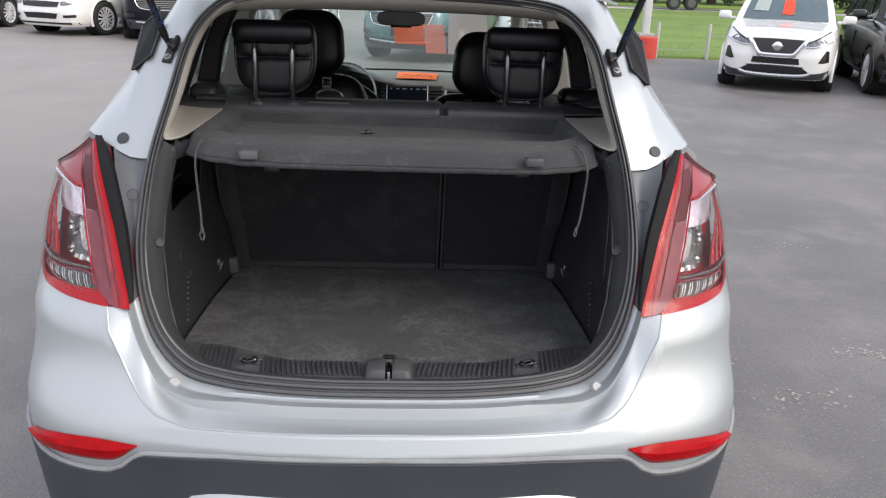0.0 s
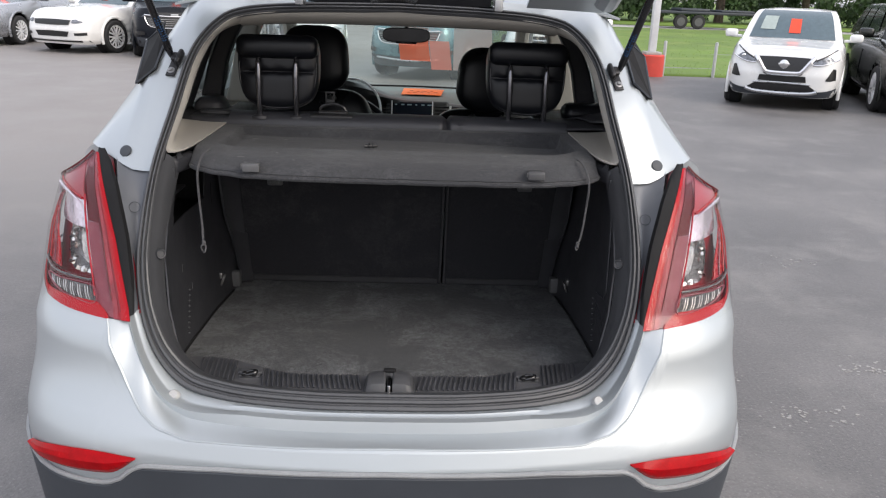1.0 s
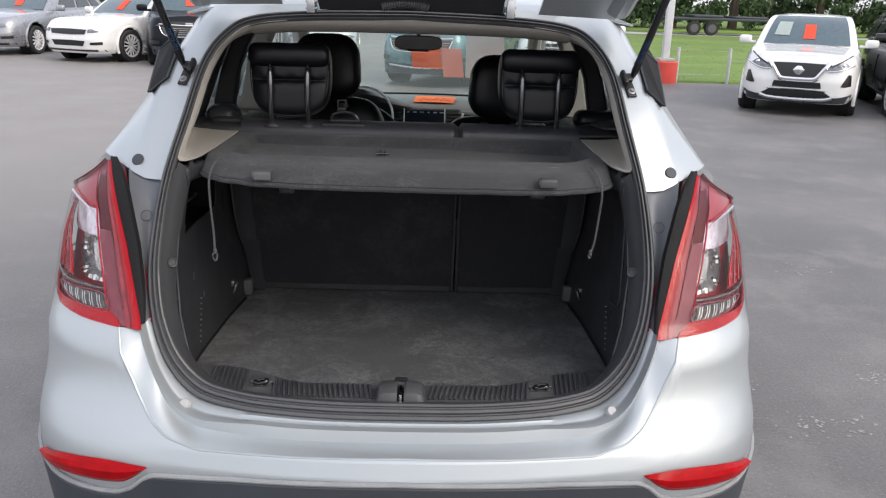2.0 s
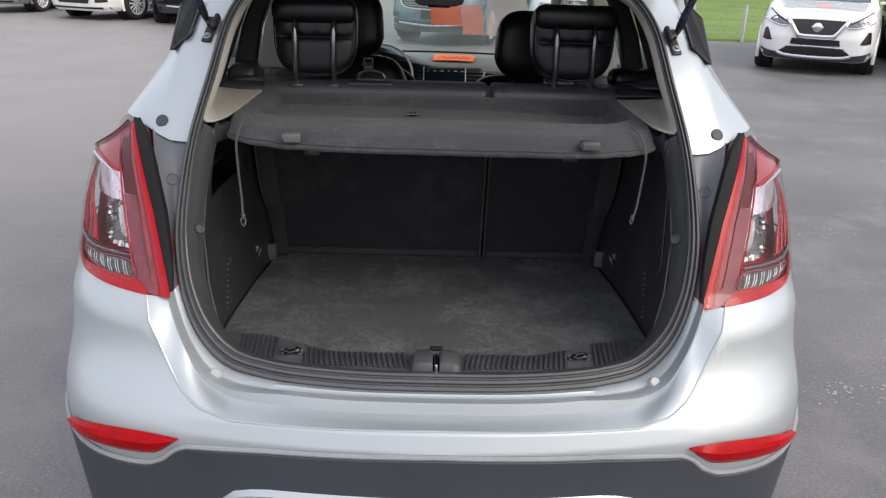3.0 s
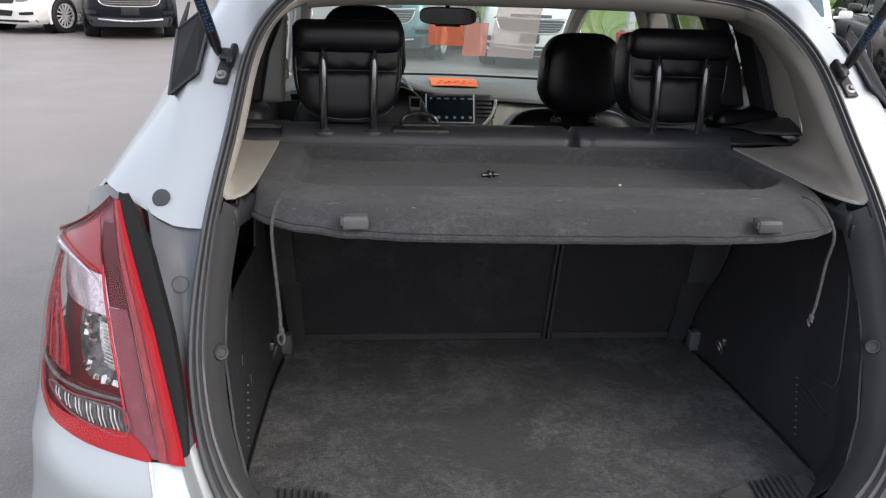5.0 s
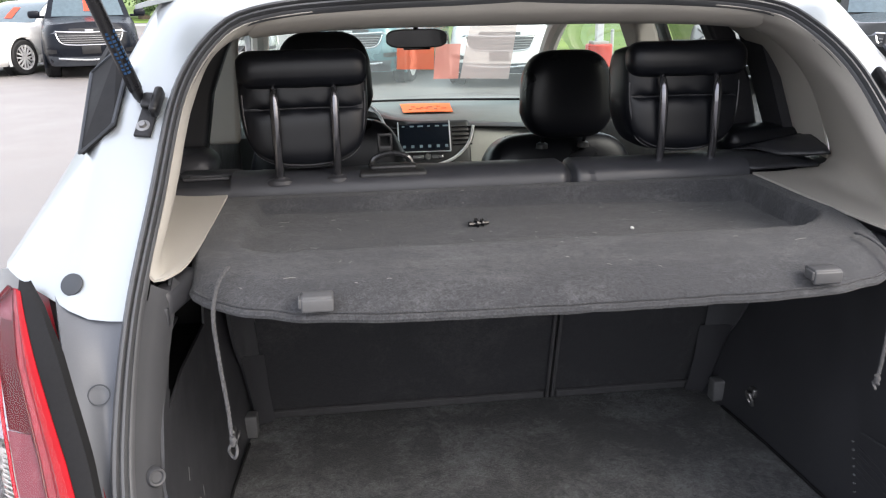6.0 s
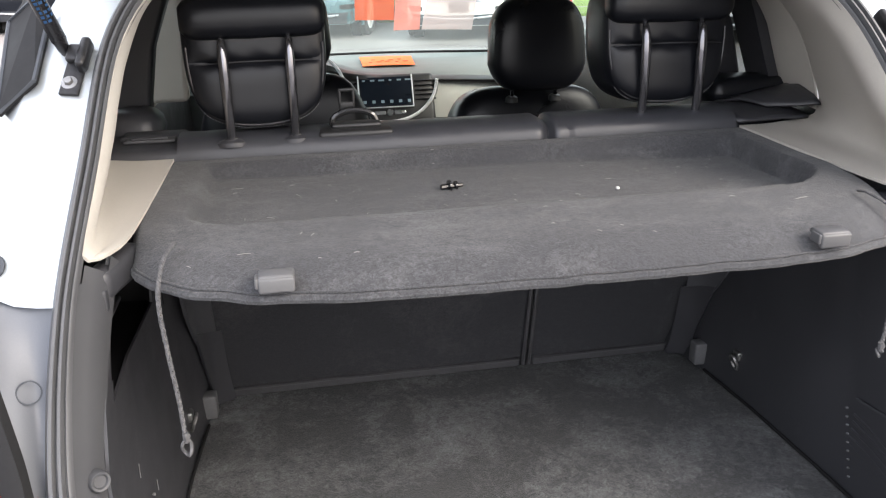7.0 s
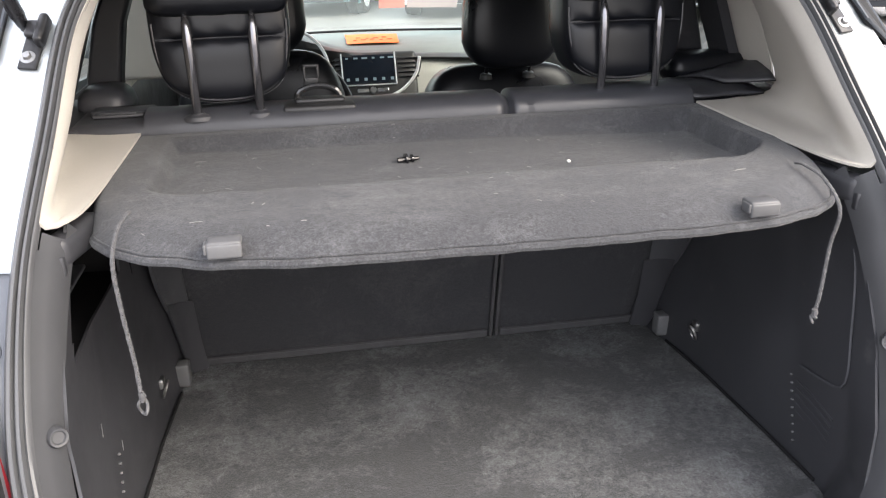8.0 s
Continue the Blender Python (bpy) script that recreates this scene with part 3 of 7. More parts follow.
LAMP_TOP = ([0.914, 1.0, 1.1, 1.145, 1.165, 1.19, 1.215, 1.238], [0.97, 0.985, 0.985, 0.96, 0.86, 0.64, 0.38, 0.12])


def facets(seed):
    """Small tilted mirrors round the bulb's reflector."""
    r = random.Random(seed)
    verts, faces = [], []
    for k in range(90):
        a = r.uniform(0.25, 0.62)
        z = r.uniform(0.985, 1.072)
        if 0.29 < a < 0.47 and 1.008 < z < 1.066:
            continue
        c = Vector(lamp_at(a, z, 0.030 + r.uniform(-0.004, 0.004)))
        e = Euler((r.uniform(-0.7, 0.7), r.uniform(-0.5, 0.5), r.uniform(-0.9, 0.9))).to_matrix()
        w, h = r.uniform(0.003, 0.006), r.uniform(0.003, 0.006)
        n = len(verts)
        verts += [tuple(c + e @ Vector(q)) for q in ((-w, 0, -h), (w, 0, -h), (w, 0.001, h), (-w, 0.001, h))]
        faces.append((n, n + 1, n + 2, n + 3))
    return verts, faces


def build_lamp(sign):
    flip = (lambda g: g) if sign > 0 else mirrored
    shell = part("tail_lamp", flip(lamp_patch(LAMP_TOP[0], [0] * 8, LAMP_TOP[1], 0.045, 34, 18)), LAMP_SHELL, car, "red and clear tail lamp wrapping round the corner")
    part("lamp_gasket", flip(gasket()), SEAM, shell, "matt black strip along the lamp", sharp=60)
    bar_z = [0.911, 1.0, 1.1, 1.2, 1.236]
    line_in, bar_in, bar_out = [0.088, 0.090, 0.095, 0.095, 0.085], [0.130, 0.135, 0.140, 0.145, 0.13], [0.27, 0.285, 0.32, 0.345, 0.40]
    part("edge_light", flip(lamp_patch(bar_z, [0] * 5, [a * 0.74 for a in line_in], lambda z, a: 0.001 + 0.02 * abs(a - 0.045), 40, 9)), RED_EDGE, shell, "bright red light bar", thick=0.004)
    part("edge_groove", flip(lamp_patch(bar_z, [a * 0.75 for a in line_in], line_in, lambda z, a: 0.005 - 0.03 * (a - 0.06), 40, 5)), RED_GROOVE, shell, "darker red groove beside the light bar", thick=0.003)
    # The bar's highlight line, put in as a thin paler rose tube.
    part("edge_glint", flip(tube([lamp_at(0.072, z, 0.0025) for z in np.linspace(0.925, 1.225, 40)], 0.0009, 6)), RED_MID, shell)
    part("pink_line", flip(lamp_patch(bar_z, [a + 0.002 for a in line_in], bar_in, 0.004, 40, 5)), RED_CAP, shell, "rose translucent strip", thick=0.003)
    part("edge_ridge", flip(tube([lamp_at(ease(z, bar_z, bar_in), z, 0.003) for z in np.linspace(0.945, 1.215, 40)], 0.0015, 6)), RED_DARK, shell)
    part("rose_bar", flip(lamp_patch([0.912, 1.0, 1.096], [a + 0.004 for a in bar_in[:2]] + [0.178], bar_out[:2] + [0.318], 0.008, 30, 7)), RED_MID, shell, "rose translucent bar", thick=0.004)
    part("dark_bar", flip(lamp_patch([1.096, 1.15, 1.205], [0.178, 0.178, 0.176], [0.318, 0.335, 0.348], 0.010, 18, 6)), RED_DARK, shell, "deep red bar", thick=0.004)
    part("bar_head", flip(lamp_patch([1.205, 1.22, 1.234], [0.175, 0.175, 0.17], [0.35, 0.345, 0.20], 0.006, 8, 6)), RED_MID, shell, "rose bar head", thick=0.003)
    part("divider", flip(tube([lamp_at(ease(z, bar_z, bar_out) + 0.008, z, 0.006) for z in np.linspace(0.948, 1.15, 40)], 0.0022, 6)), RED_TUBE, shell)
    part("cap_lens", flip(lamp_patch([1.138, 1.150, 1.165, 1.19, 1.215, 1.234], [0.335, 0.338, 0.340, 0.345, 0.348, 0.18], [0.40, 0.70, 0.85, 0.63, 0.375, 0.19], 0.004, 24, 14)), RED_CAP, shell, "smoky red upper lens", thick=0.003)
    part("cap_rim", flip(tube(spline([lamp_at(a, z, 0.001) for a, z in ((0.345, 1.142), (0.45, 1.148), (0.6, 1.156), (0.75, 1.161), (0.84, 1.162))], 24), 0.0026, 6)), RED_EDGE, shell)
    part("cap_hood", flip(tube(spline([lamp_at(a, z, -0.002) for a, z in ((0.13, 1.238), (0.38, 1.216), (0.64, 1.191), (0.85, 1.167), (0.95, 1.148))], 24), 0.0045, 6)), RED_DARK, shell)
    fin = spline([lamp_at(a, z, 0.001) for a, z in ((0.34, 1.128), (0.42, 1.137), (0.55, 1.146), (0.7, 1.151), (0.82, 1.150), (0.91, 1.142), (0.95, 1.125), (0.965, 1.10))], 40)
    part("silver_fin", flip(tube(fin, [lerp(0.0012, 0.0075, min(1, k / 24)) for k in range(40)], 10)), LAMP_SILVER, shell, "bright silver fin")
    part("upper_chamber", flip(lamp_patch([1.074, 1.10, 1.146], [0.315, 0.32, 0.340], [0.80, 0.93, 0.96], lambda z, a: 0.026 - 0.18 * (z - 1.078) + 0.02 * abs(a - 0.55), 16, 14)), LAMP_SILVER, shell, "pale mirrored chamber")
    for k in range(5):
        part("chamber_step", flip(tube(spline([lamp_at(0.36 + 0.02 * k, 1.088 + 0.010 * k, 0.024), lamp_at(0.50 + 0.04 * k, 1.094 + 0.011 * k, 0.024), lamp_at(0.62 + 0.05 * k, 1.098 + 0.011 * k, 0.024)], 10), 0.0011, 5)), LAMP_SILVER, shell)
    part("bulb_surround", flip(lamp_patch([0.980, 1.0, 1.05, 1.080], [0.28, 0.285, 0.30, 0.315], [0.60, 0.64, 0.66, 0.64], 0.038, 10, 10)), SMOKED, shell, "dark bulb surround")
    part("bulb_reflector", flip(lamp_patch([1.003, 1.02, 1.06, 1.074], [0.30, 0.295, 0.305, 0.32], [0.44, 0.47, 0.49, 0.48], lambda z, a: 0.028 + 0.05 * abs(a - 0.38) + 2 * (z - 1.036) ** 2, 16, 14)), LAMP_CHROME, shell, "faceted chrome reflector")
    for k in range(11):
        z = 1.011 + 0.0052 * k
        part("bulb_rib", flip(tube([lamp_at(a, z + 0.004 * (a - 0.38), 0.027 + 0.05 * abs(a - 0.385)) for a in np.linspace(0.315, 0.455, 6)], 0.0014, 6)), LAMP_CHROME, shell)
    part("mirror_facets", flip(facets(7)), LAMP_CHROME, shell, "small mirror facets", smooth=False)
    part("guide_panel", flip(lamp_patch([0.985, 1.03, 1.075, 1.112], [0.655, 0.69, 0.79, 0.925], [0.93, 0.945, 0.95, 0.945], 0.012, 18, 10)), RED_TUBE, shell, "red ribbed panel", thick=0.003)
    for k in range(4):
        a = 0.665 + 0.075 * k
        pts = spline([lamp_at(a, 0.990, 0.009), lamp_at(a + 0.006, 1.02 + 0.003 * k, 0.009), lamp_at(a + 0.03, 1.045 + 0.010 * k, 0.009), lamp_at(a + 0.07 - 0.012 * k, 1.066 + 0.014 * k, 0.009)], 16)
        part("light_guide", flip(tube(pts, [0.0024 - 0.00006 * j for j in range(16)], 7)), RED_MID if k % 2 else RED_EDGE, shell, "red light guide")
    part("side_lens", flip(lamp_patch([0.955, 1.0, 1.06, 1.105], [0.87, 0.89, 0.915, 0.945], [0.97, 0.98, 0.975, 0.955], 0.002, 20, 8)), RED_EDGE, shell, "red side lens", thick=0.003)
    part("lower_band", flip(lamp_patch([0.930, 0.96, 0.982], [0.28, 0.285, 0.29], [0.86, 0.92, 0.97], 0.010, 12, 16)), RED_DARK, shell, "deep red band", thick=0.003)
    part("rim_line", flip(tube([lamp_at(a, 0.979 + 0.03 * max(0, a - 0.7), 0.004) for a in np.linspace(0.29, 1.0, 24)], 0.0026, 6)), SMOKED, shell)
    part("reversing_lens", flip(lamp_patch([0.935, 0.948, 0.966], [0.285, 0.29, 0.30], [0.48, 0.70, 0.76], 0.008, 10, 18)), SMOKED, shell, "ribbed clear reversing lens", thick=0.003)
    for k in range(18):
        a = 0.305 + 0.024 * k
        top = 0.964
        low = interp(a, [0.29, 0.48, 0.72], [0.938, 0.939, 0.952])
        part("lens_rib", flip(tube([lamp_at(a, low, 0.006), lamp_at(a + 0.008, lerp(low, top, 0.5), 0.004), lamp_at(a + 0.014, top, 0.006)], 0.0017, 5)), LAMP_CHROME if k % 3 else SMOKED, shell)
    part("lens_frame", flip(tube(spline([lamp_at(a, z, 0.004) for a, z in ((0.285, 0.934), (0.46, 0.936), (0.64, 0.944), (0.76, 0.957), (0.775, 0.966), (0.6, 0.968), (0.295, 0.968))], 50, True), 0.0018, 6, True)), RED_MID, shell)
    part("bottom_edge", flip(lamp_patch([0.911, 0.922, 0.938], [0.16, 0.18, 0.262], [0.955, 0.965, 0.97], lambda z, a: 0.001 + 0.25 * max(0.0, z - 0.926), 10, 26)), RED_EDGE, shell, "bright red lower edge", thick=0.004)
    part("bottom_edge_outer", flip(lamp_patch([0.930, 0.944, 0.962], [0.74, 0.82, 0.87], [0.97, 0.975, 0.98], 0.001, 10, 8)), RED_EDGE, shell, thick=0.003)
    cover = part("clear_cover", flip(lamp_patch(LAMP_TOP[0], [0.0] * 8, LAMP_TOP[1], -0.006, 34, 18)), CLEAR, shell, "clear outer cover")
    cover.visible_shadow = False


build_lamp(-1)
build_lamp(1)


def reflector():
    top = [(0.537, 0.657), (0.60, 0.662), (0.66, 0.661), (0.74, 0.650), (0.812, 0.627)]
    low = [(0.537, 0.655), (0.575, 0.624), (0.61, 0.609), (0.726, 0.598), (0.79, 0.597), (0.816, 0.615)]
    a, b = spline(top, 22), spline(low, 22)
    rows = []
    for k in range(6):
        t = k / 5
        o = interp(t, [0, 0.1, 0.45, 0.9, 1], [0.002, 0.006, 0.013, 0.008, 0.002])
        rows.append([corner_x(lerp(p[0], q[0], t), lerp(p[1], q[1], t), o) for p, q in zip(a, b)])
    return [v for r in rows for v in r], grid_faces(6, 22)


both("bumper_reflector", reflector(), RED_REFLEX, car, "long red reflector in the bumper", thick=0.003, sharp=12)


def plug(x, y, z, r, mat_, name, nx=0.35, ny=-0.85, nz=0.4, h=0.006):
    m = Matrix.Translation((x, y, z)) @ Vector((nx, ny, nz)).to_track_quat("Z", "Y").to_matrix().to_4x4()
    return lathe([(0, h), (r * 0.75, h), (r * 0.95, h * 0.7), (r, 0), (r, -0.006)], 20, m)


PILLAR_PTS = np.array(pillar()[0]).reshape(24, 24, 3)


def pillar_frame(p):
    """Where a place lies on the pillar's face: x across it, y up along it, z out of it."""
    d = ((PILLAR_PTS - np.array(p)) ** 2).sum(2)
    i, j = np.unravel_index(d.argmin(), d.shape)
    i, j = min(max(i, 1), 22), min(max(j, 1), 22)
    up = Vector(PILLAR_PTS[i, j - 1] - PILLAR_PTS[i, j + 1]).normalized()
    n = Vector(PILLAR_PTS[i + 1, j] - PILLAR_PTS[i - 1, j]).cross(up).normalized()
    n = -n if n.y > 0 else n
    a = up.cross(n)
    o = Vector(p) - n * (Vector(p) - Vector(PILLAR_PTS[i, j])).dot(n)
    return Matrix(((a.x, up.x, n.x, o.x), (a.y, up.y, n.y, o.y), (a.z, up.z, n.z, o.z), (0, 0, 0, 1)))


both("pillar_plug", lathe([(0, 0.0018), (0.0125, 0.0018), (0.0145, 0.001), (0.015, -0.001)], 24, pillar_frame((0.650, 0.384, 1.250))), CLAD, car, "round grey rubber plug")
ring = Matrix.Translation((0.606, 0.305, 1.128)) @ Vector((-0.2, -0.85, 0.45)).to_track_quat("Z", "Y").to_matrix().to_4x4()
both("channel_plug", tube([tuple(ring @ Vector((0.0125 * math.cos(a), 0.0125 * math.sin(a), 0.0))) for a in np.linspace(0, 2 * math.pi, 24, endpoint=False)], 0.0009, 6, True), CLAD, car, "round plug outlined in the channel")
both("rubber_stop", plug(0.479, 0.094, 0.750, 0.0125, WHITE_CHIP, "", 0.1, -0.75, 0.65, 0.012), surf("stop_white", (0.40, 0.40, 0.40), 0.5, bump=0), car, "pale round rubber stop")

# seal and inner trim of the opening
part("door_seal", loop([(0.004, 0.002), (0.004, -0.012), (-0.001, -0.019), (-0.008, -0.019), (-0.011, -0.010), (-0.013, -0.010), (-0.017, -0.016), (-0.023, -0.016), (-0.026, -0.006), (-0.028, -0.006), (-0.031, -0.010), (-0.036, -0.008), (-0.038, 0.004)]), RUBBER, car, "ribbed black rubber seal round the opening", sharp=50)


# ---- floor, sides and seat backs of the load space ----
def inner_x(z, y):
    """Half the width between the side trims."""
    return interp(z, [0.68, 0.74, 0.9, 1.05, 1.2, 1.25], [0.535, 0.54, 0.545, 0.55, 0.545, 0.54]) - 0.02 * max(0.0, (y - 0.8) / 0.2)


def floor_z(y):
    return 0.724 - 0.036 * (y - 0.24)


def load_floor():
    rows = []
    for i in range(30):
        y = lerp(0.19, 0.985, i / 29)
        w = interp(y, [0.19, 0.26, 0.34, 0.45, 0.85, 0.985], [0.44, 0.50, 0.535, 0.548, 0.53, 0.50])
        rows.append([(lerp(-w, w, j / 36), y, floor_z(y) + 0.0025 * noise.noise((j * 0.4, i * 0.4, 0))) for j in range(37)])
    return [v for r in rows for v in r], grid_faces(30, 37)


part("load_floor", load_floor(), CARPET, car, "worn black carpeted load floor with pale scuffs", thick=0.02)


def front_edge(x):
    """The wavy rear edge of the load floor's scuff strip."""
    return interp(abs(x), [0, 0.06, 0.23, 0.30, 0.36, 0.42, 0.46, 0.52], [0.236, 0.232, 0.234, 0.262, 0.298, 0.315, 0.318, 0.33])


def sill_y(x):
    return interp(abs(x), [0, 0.25, 0.38, 0.44, 0.49, 0.52], [0.143, 0.15, 0.158, 0.175, 0.205, 0.24])


def sill_plate():
    xs = [lerp(-0.50, 0.50, k / 60) for k in range(61)]
    rows = []
    for t in (0, 0.06, 0.1, 0.55, 0.95, 1.0):
        rows.append([(x, lerp(sill_y(x) - 0.012, front_edge(x), t), 0.738 + 0.012 * max(0, (abs(x) - 0.42) / 0.08) ** 1.5 * (1 - t) - (0.016 if t == 0 else 0.0) - (0.008 if t == 1 else 0) + 0.001 * t) for x in xs])
    return [v for r in rows for v in r], grid_faces(6, 61)


sill = part("sill_plate", sill_plate(), SILLTOP, car, "scuffed grey plastic sill plate with grip ribs")


def grip_rib(x):
    a, b = sill_y(x) + 0.012, front_edge(x) - 0.005
    lean = 0.012 * (-1 if x < 0 else 1)
    return tube([(x, a, 0.7385), (x + lean * 0.1, lerp(a, b, 0.1), 0.7415), (x + lean * 0.9, lerp(a, b, 0.9), 0.7425), (x + lean, b, 0.739)], 0.0032, 6)


def inner_band():
    """Plain plastic that runs from the seal into the load space."""
    n = 90
    slim = np.interp(seal_line(n)[:, 2], [0.76, 0.92, 1.22], [1.0, 0.66, 0.44])[:, None]
    rows = []
    for g, s, k in ((-0.034, -0.004, 0.0), (-0.037, 0.004, 0.1), (-0.040, 0.016, 0.4), (-0.042, 0.032, 0.8), (-0.042, 0.055, 1.0)):
        full = seal_line(n, 0.0, s)
        rows.append(full + (seal_line(n, g, s) - full) * lerp(slim, 1.0, k))
    geo = [tuple(v) for r in rows for v in r], grid_faces(5, n)
    keep = []
    for q in geo[1]:
        zc = sum(geo[0][i][2] for i in q) / 4
        if zc < 1.236:
            keep.append(q)
    geo = geo[0], keep
    return join(geo, mirrored(geo))


part("opening_trim", inner_band(), BAND, car, "smooth grey plastic trim inside the seal")


def side_wall(sign):
    zs = [0.685, 0.70] + [lerp(0.72, 1.238, k / 40) for k in range(41)]
    verts, faces = [], []
    start = lambda z: interp(z, [0.685, 0.74, 0.80, 0.9, 1.0, 1.1, 1.2, 1.25], [0.25, 0.235, 0.215, 0.235, 0.275, 0.325, 0.375, 0.40])
    for z in zs:
        y0 = start(z) + interp(z, [0.82, 0.98], [0.0, 0.022])
        for k in range(61):
            t = k / 60
            y = lerp(y0, 0.985 - 0.2 * (z - 0.7) * 0.6, t)
            x = interp(t, [0, 0.12, 0.3, 1], [interp(z, [0.685, 0.74, 0.8, 0.9, 1.0, 1.1, 1.25], [0.40, 0.46, 0.50, 0.527, 0.545, 0.545, 0.53]), inner_x(z, 0.3) + 0.0, inner_x(z, 0.4) + 0.004, inner_x(z, y) - 0.012])
            verts.append((x, y, z))
    for i in range(len(zs) - 1):
        for k in range(60):
            cy = sum(verts[j][1] for j in (i * 61 + k, i * 61 + k + 1)) / 2
            cz = (zs[i] + zs[i + 1]) / 2
            if sign < 0 and 1.215 > cz > 1.06 and 0.383 + 0.35 * (cz - 1.06) < cy < 0.69:
                continue
            faces.append((i * 61 + k, i * 61 + k + 1, (i + 1) * 61 + k + 1, (i + 1) * 61 + k))
    return (verts, faces) if sign > 0 else mirrored((verts, faces))


for s in (-1, 1):
    w = part("load_side_trim", side_wall(s), TRIM, car, "scuffed black side trim of the load space", thick=0.004)
    flip = (lambda g: g) if s > 0 else mirrored
    kx, ky, kz = 0.533, 0.268, 1.022
    at = Matrix.Translation((kx + 0.013, ky + 0.012, kz)) @ Vector((-0.62, -0.75, 0.2)).to_track_quat("Z", "Y").to_matrix().to_4x4()
    part("trim_plug", flip(lathe([(0.0, 0.0012), (0.007, 0.0015), (0.0085, 0.004), (0.011, 0.0045), (0.0125, 0.002), (0.013, -0.010)], 22, at)), BAND, w, "round grey cup-shaped trim plug")
    for k in range(9):
        z = lerp(0.862, 0.752, k / 8)
        part("vent_slot", flip(box(0.536, lerp(0.462, 0.43, k / 8), z, 0.005, 0.0045, 0.0034, 0.0015, 2)), CLIPGREY, w)
    for k in range(7 if s > 0 else 0):
        z = lerp(0.855, 0.775, k / 6)
        part("vent_louvre", flip(tube([(0.544, 0.452, z), (0.5435, 0.40, z - 0.004), (0.541, 0.352, z - 0.012)], 0.0028, 6)), TRIM, w)
    part("floor_bracket", flip(box(0.512, 0.893, 0.737, 0.030, 0.03, 0.05, 0.004)), CLIPGREY, w, "grey plastic latch block at the floor")
    ring = [(0.524 - 0.006 * math.sin(a), 0.775 + 0.012 * math.cos(a), 0.775 + 0.016 * math.sin(a)) for a in np.linspace(0, 2 * math.pi, 14, endpoint=False)]
    part("tie_ring", flip(join(tube(ring, 0.003, 6, True), box(0.53, 0.775, 0.79, 0.012, 0.022, 0.02, 0.004))), STEEL, w, "small steel tie-down ring")
    part("side_post", flip(prism([(0.470, 0.70), (0.545, 0.70), (0.556, 0.845), (0.575, 0.965), (0.585, 1.25), (0.500, 1.25), (0.498, 0.957), (0.490, 0.806)], 0.03, Matrix.Translation((0, 0.985, 0)) @ UPRIGHT)), TRIM, w, "plain moulded post beside the seat", bevel=0.006)
    part("post_face", flip(loft([[(0.527, 0.775, 1.235), (0.526, 0.785, 1.10), (0.524, 0.815, 0.98), (0.521, 0.862, 0.90), (0.517, 0.895, 0.86)],
                                 [(0.518, 0.835, 1.235), (0.517, 0.845, 1.10), (0.515, 0.865, 0.98), (0.512, 0.893, 0.90), (0.509, 0.912, 0.85)],
                                 [(0.494, 0.895, 1.235), (0.495, 0.905, 1.10), (0.495, 0.918, 0.98), (0.492, 0.928, 0.90), (0.488, 0.936, 0.84)]], 22, 9)), SILL, w, "smoother grey facing of the post", thick=0.006)
    part("post_foot", flip(loft([[(0.519, 0.862, 0.905), (0.515, 0.900, 0.82), (0.508, 0.925, 0.74), (0.502, 0.940, 0.71)],
                                 [(0.506, 0.905, 0.89), (0.500, 0.925, 0.81), (0.494, 0.940, 0.74), (0.488, 0.950, 0.71)],
                                 [(0.482, 0.938, 0.875), (0.478, 0.945, 0.80), (0.474, 0.955, 0.74), (0.470, 0.962, 0.71)]], 14, 8)), TRIM, w, "rounded dark foot of the post", thick=0.006)
    if s < 0:
        for y0, z0, dy, dz in ((0.40, 0.935, 0.006, 0.018), (0.47, 0.862, 0.004, 0.015)):
            part("scratch", flip(tube([(inner_x(z0, y0) - 0.0125, y0, z0), (inner_x(z0 + dz, y0 + dy) - 0.0125, y0 + dy, z0 + dz)], 0.0006, 5)), CLIPGREY, w, "pale scratch")
    part("floor_gap", flip(tube([(0.534, 0.36, 0.7245), (0.533, 0.5, 0.7195), (0.528, 0.7, 0.7115), (0.515, 0.87, 0.7055)], 0.0032, 6)), SEAM, w)
    part("floor_edge", flip(tube([(0.548, 0.36, 0.722), (0.546, 0.5, 0.717), (0.54, 0.7, 0.709), (0.53, 0.87, 0.703)], 0.005, 6)), TRIM, w)

# side pocket lid on the passenger side, open cubby on the other
part("pocket_seam", tube(spline([(0.545, 0.55, 1.182), (0.545, 0.44, 1.172), (0.543, 0.395, 1.148), (0.541, 0.366, 1.08), (0.539, 0.348, 0.99), (0.538, 0.339, 0.935), (0.538, 0.35, 0.905), (0.54, 0.40, 0.892), (0.541, 0.45, 0.885)], 40), 0.0019, 6), SILL, car, "pale edge of a side pocket lid")
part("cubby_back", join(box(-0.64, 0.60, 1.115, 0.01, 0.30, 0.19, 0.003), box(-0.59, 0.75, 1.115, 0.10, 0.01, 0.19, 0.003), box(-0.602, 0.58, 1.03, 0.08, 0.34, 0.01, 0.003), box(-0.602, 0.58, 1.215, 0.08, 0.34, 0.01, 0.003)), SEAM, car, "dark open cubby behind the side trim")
part("cubby_step", box(-0.60, 0.50, 1.118, 0.08, 0.14, 0.006, 0.002), BAND, car)
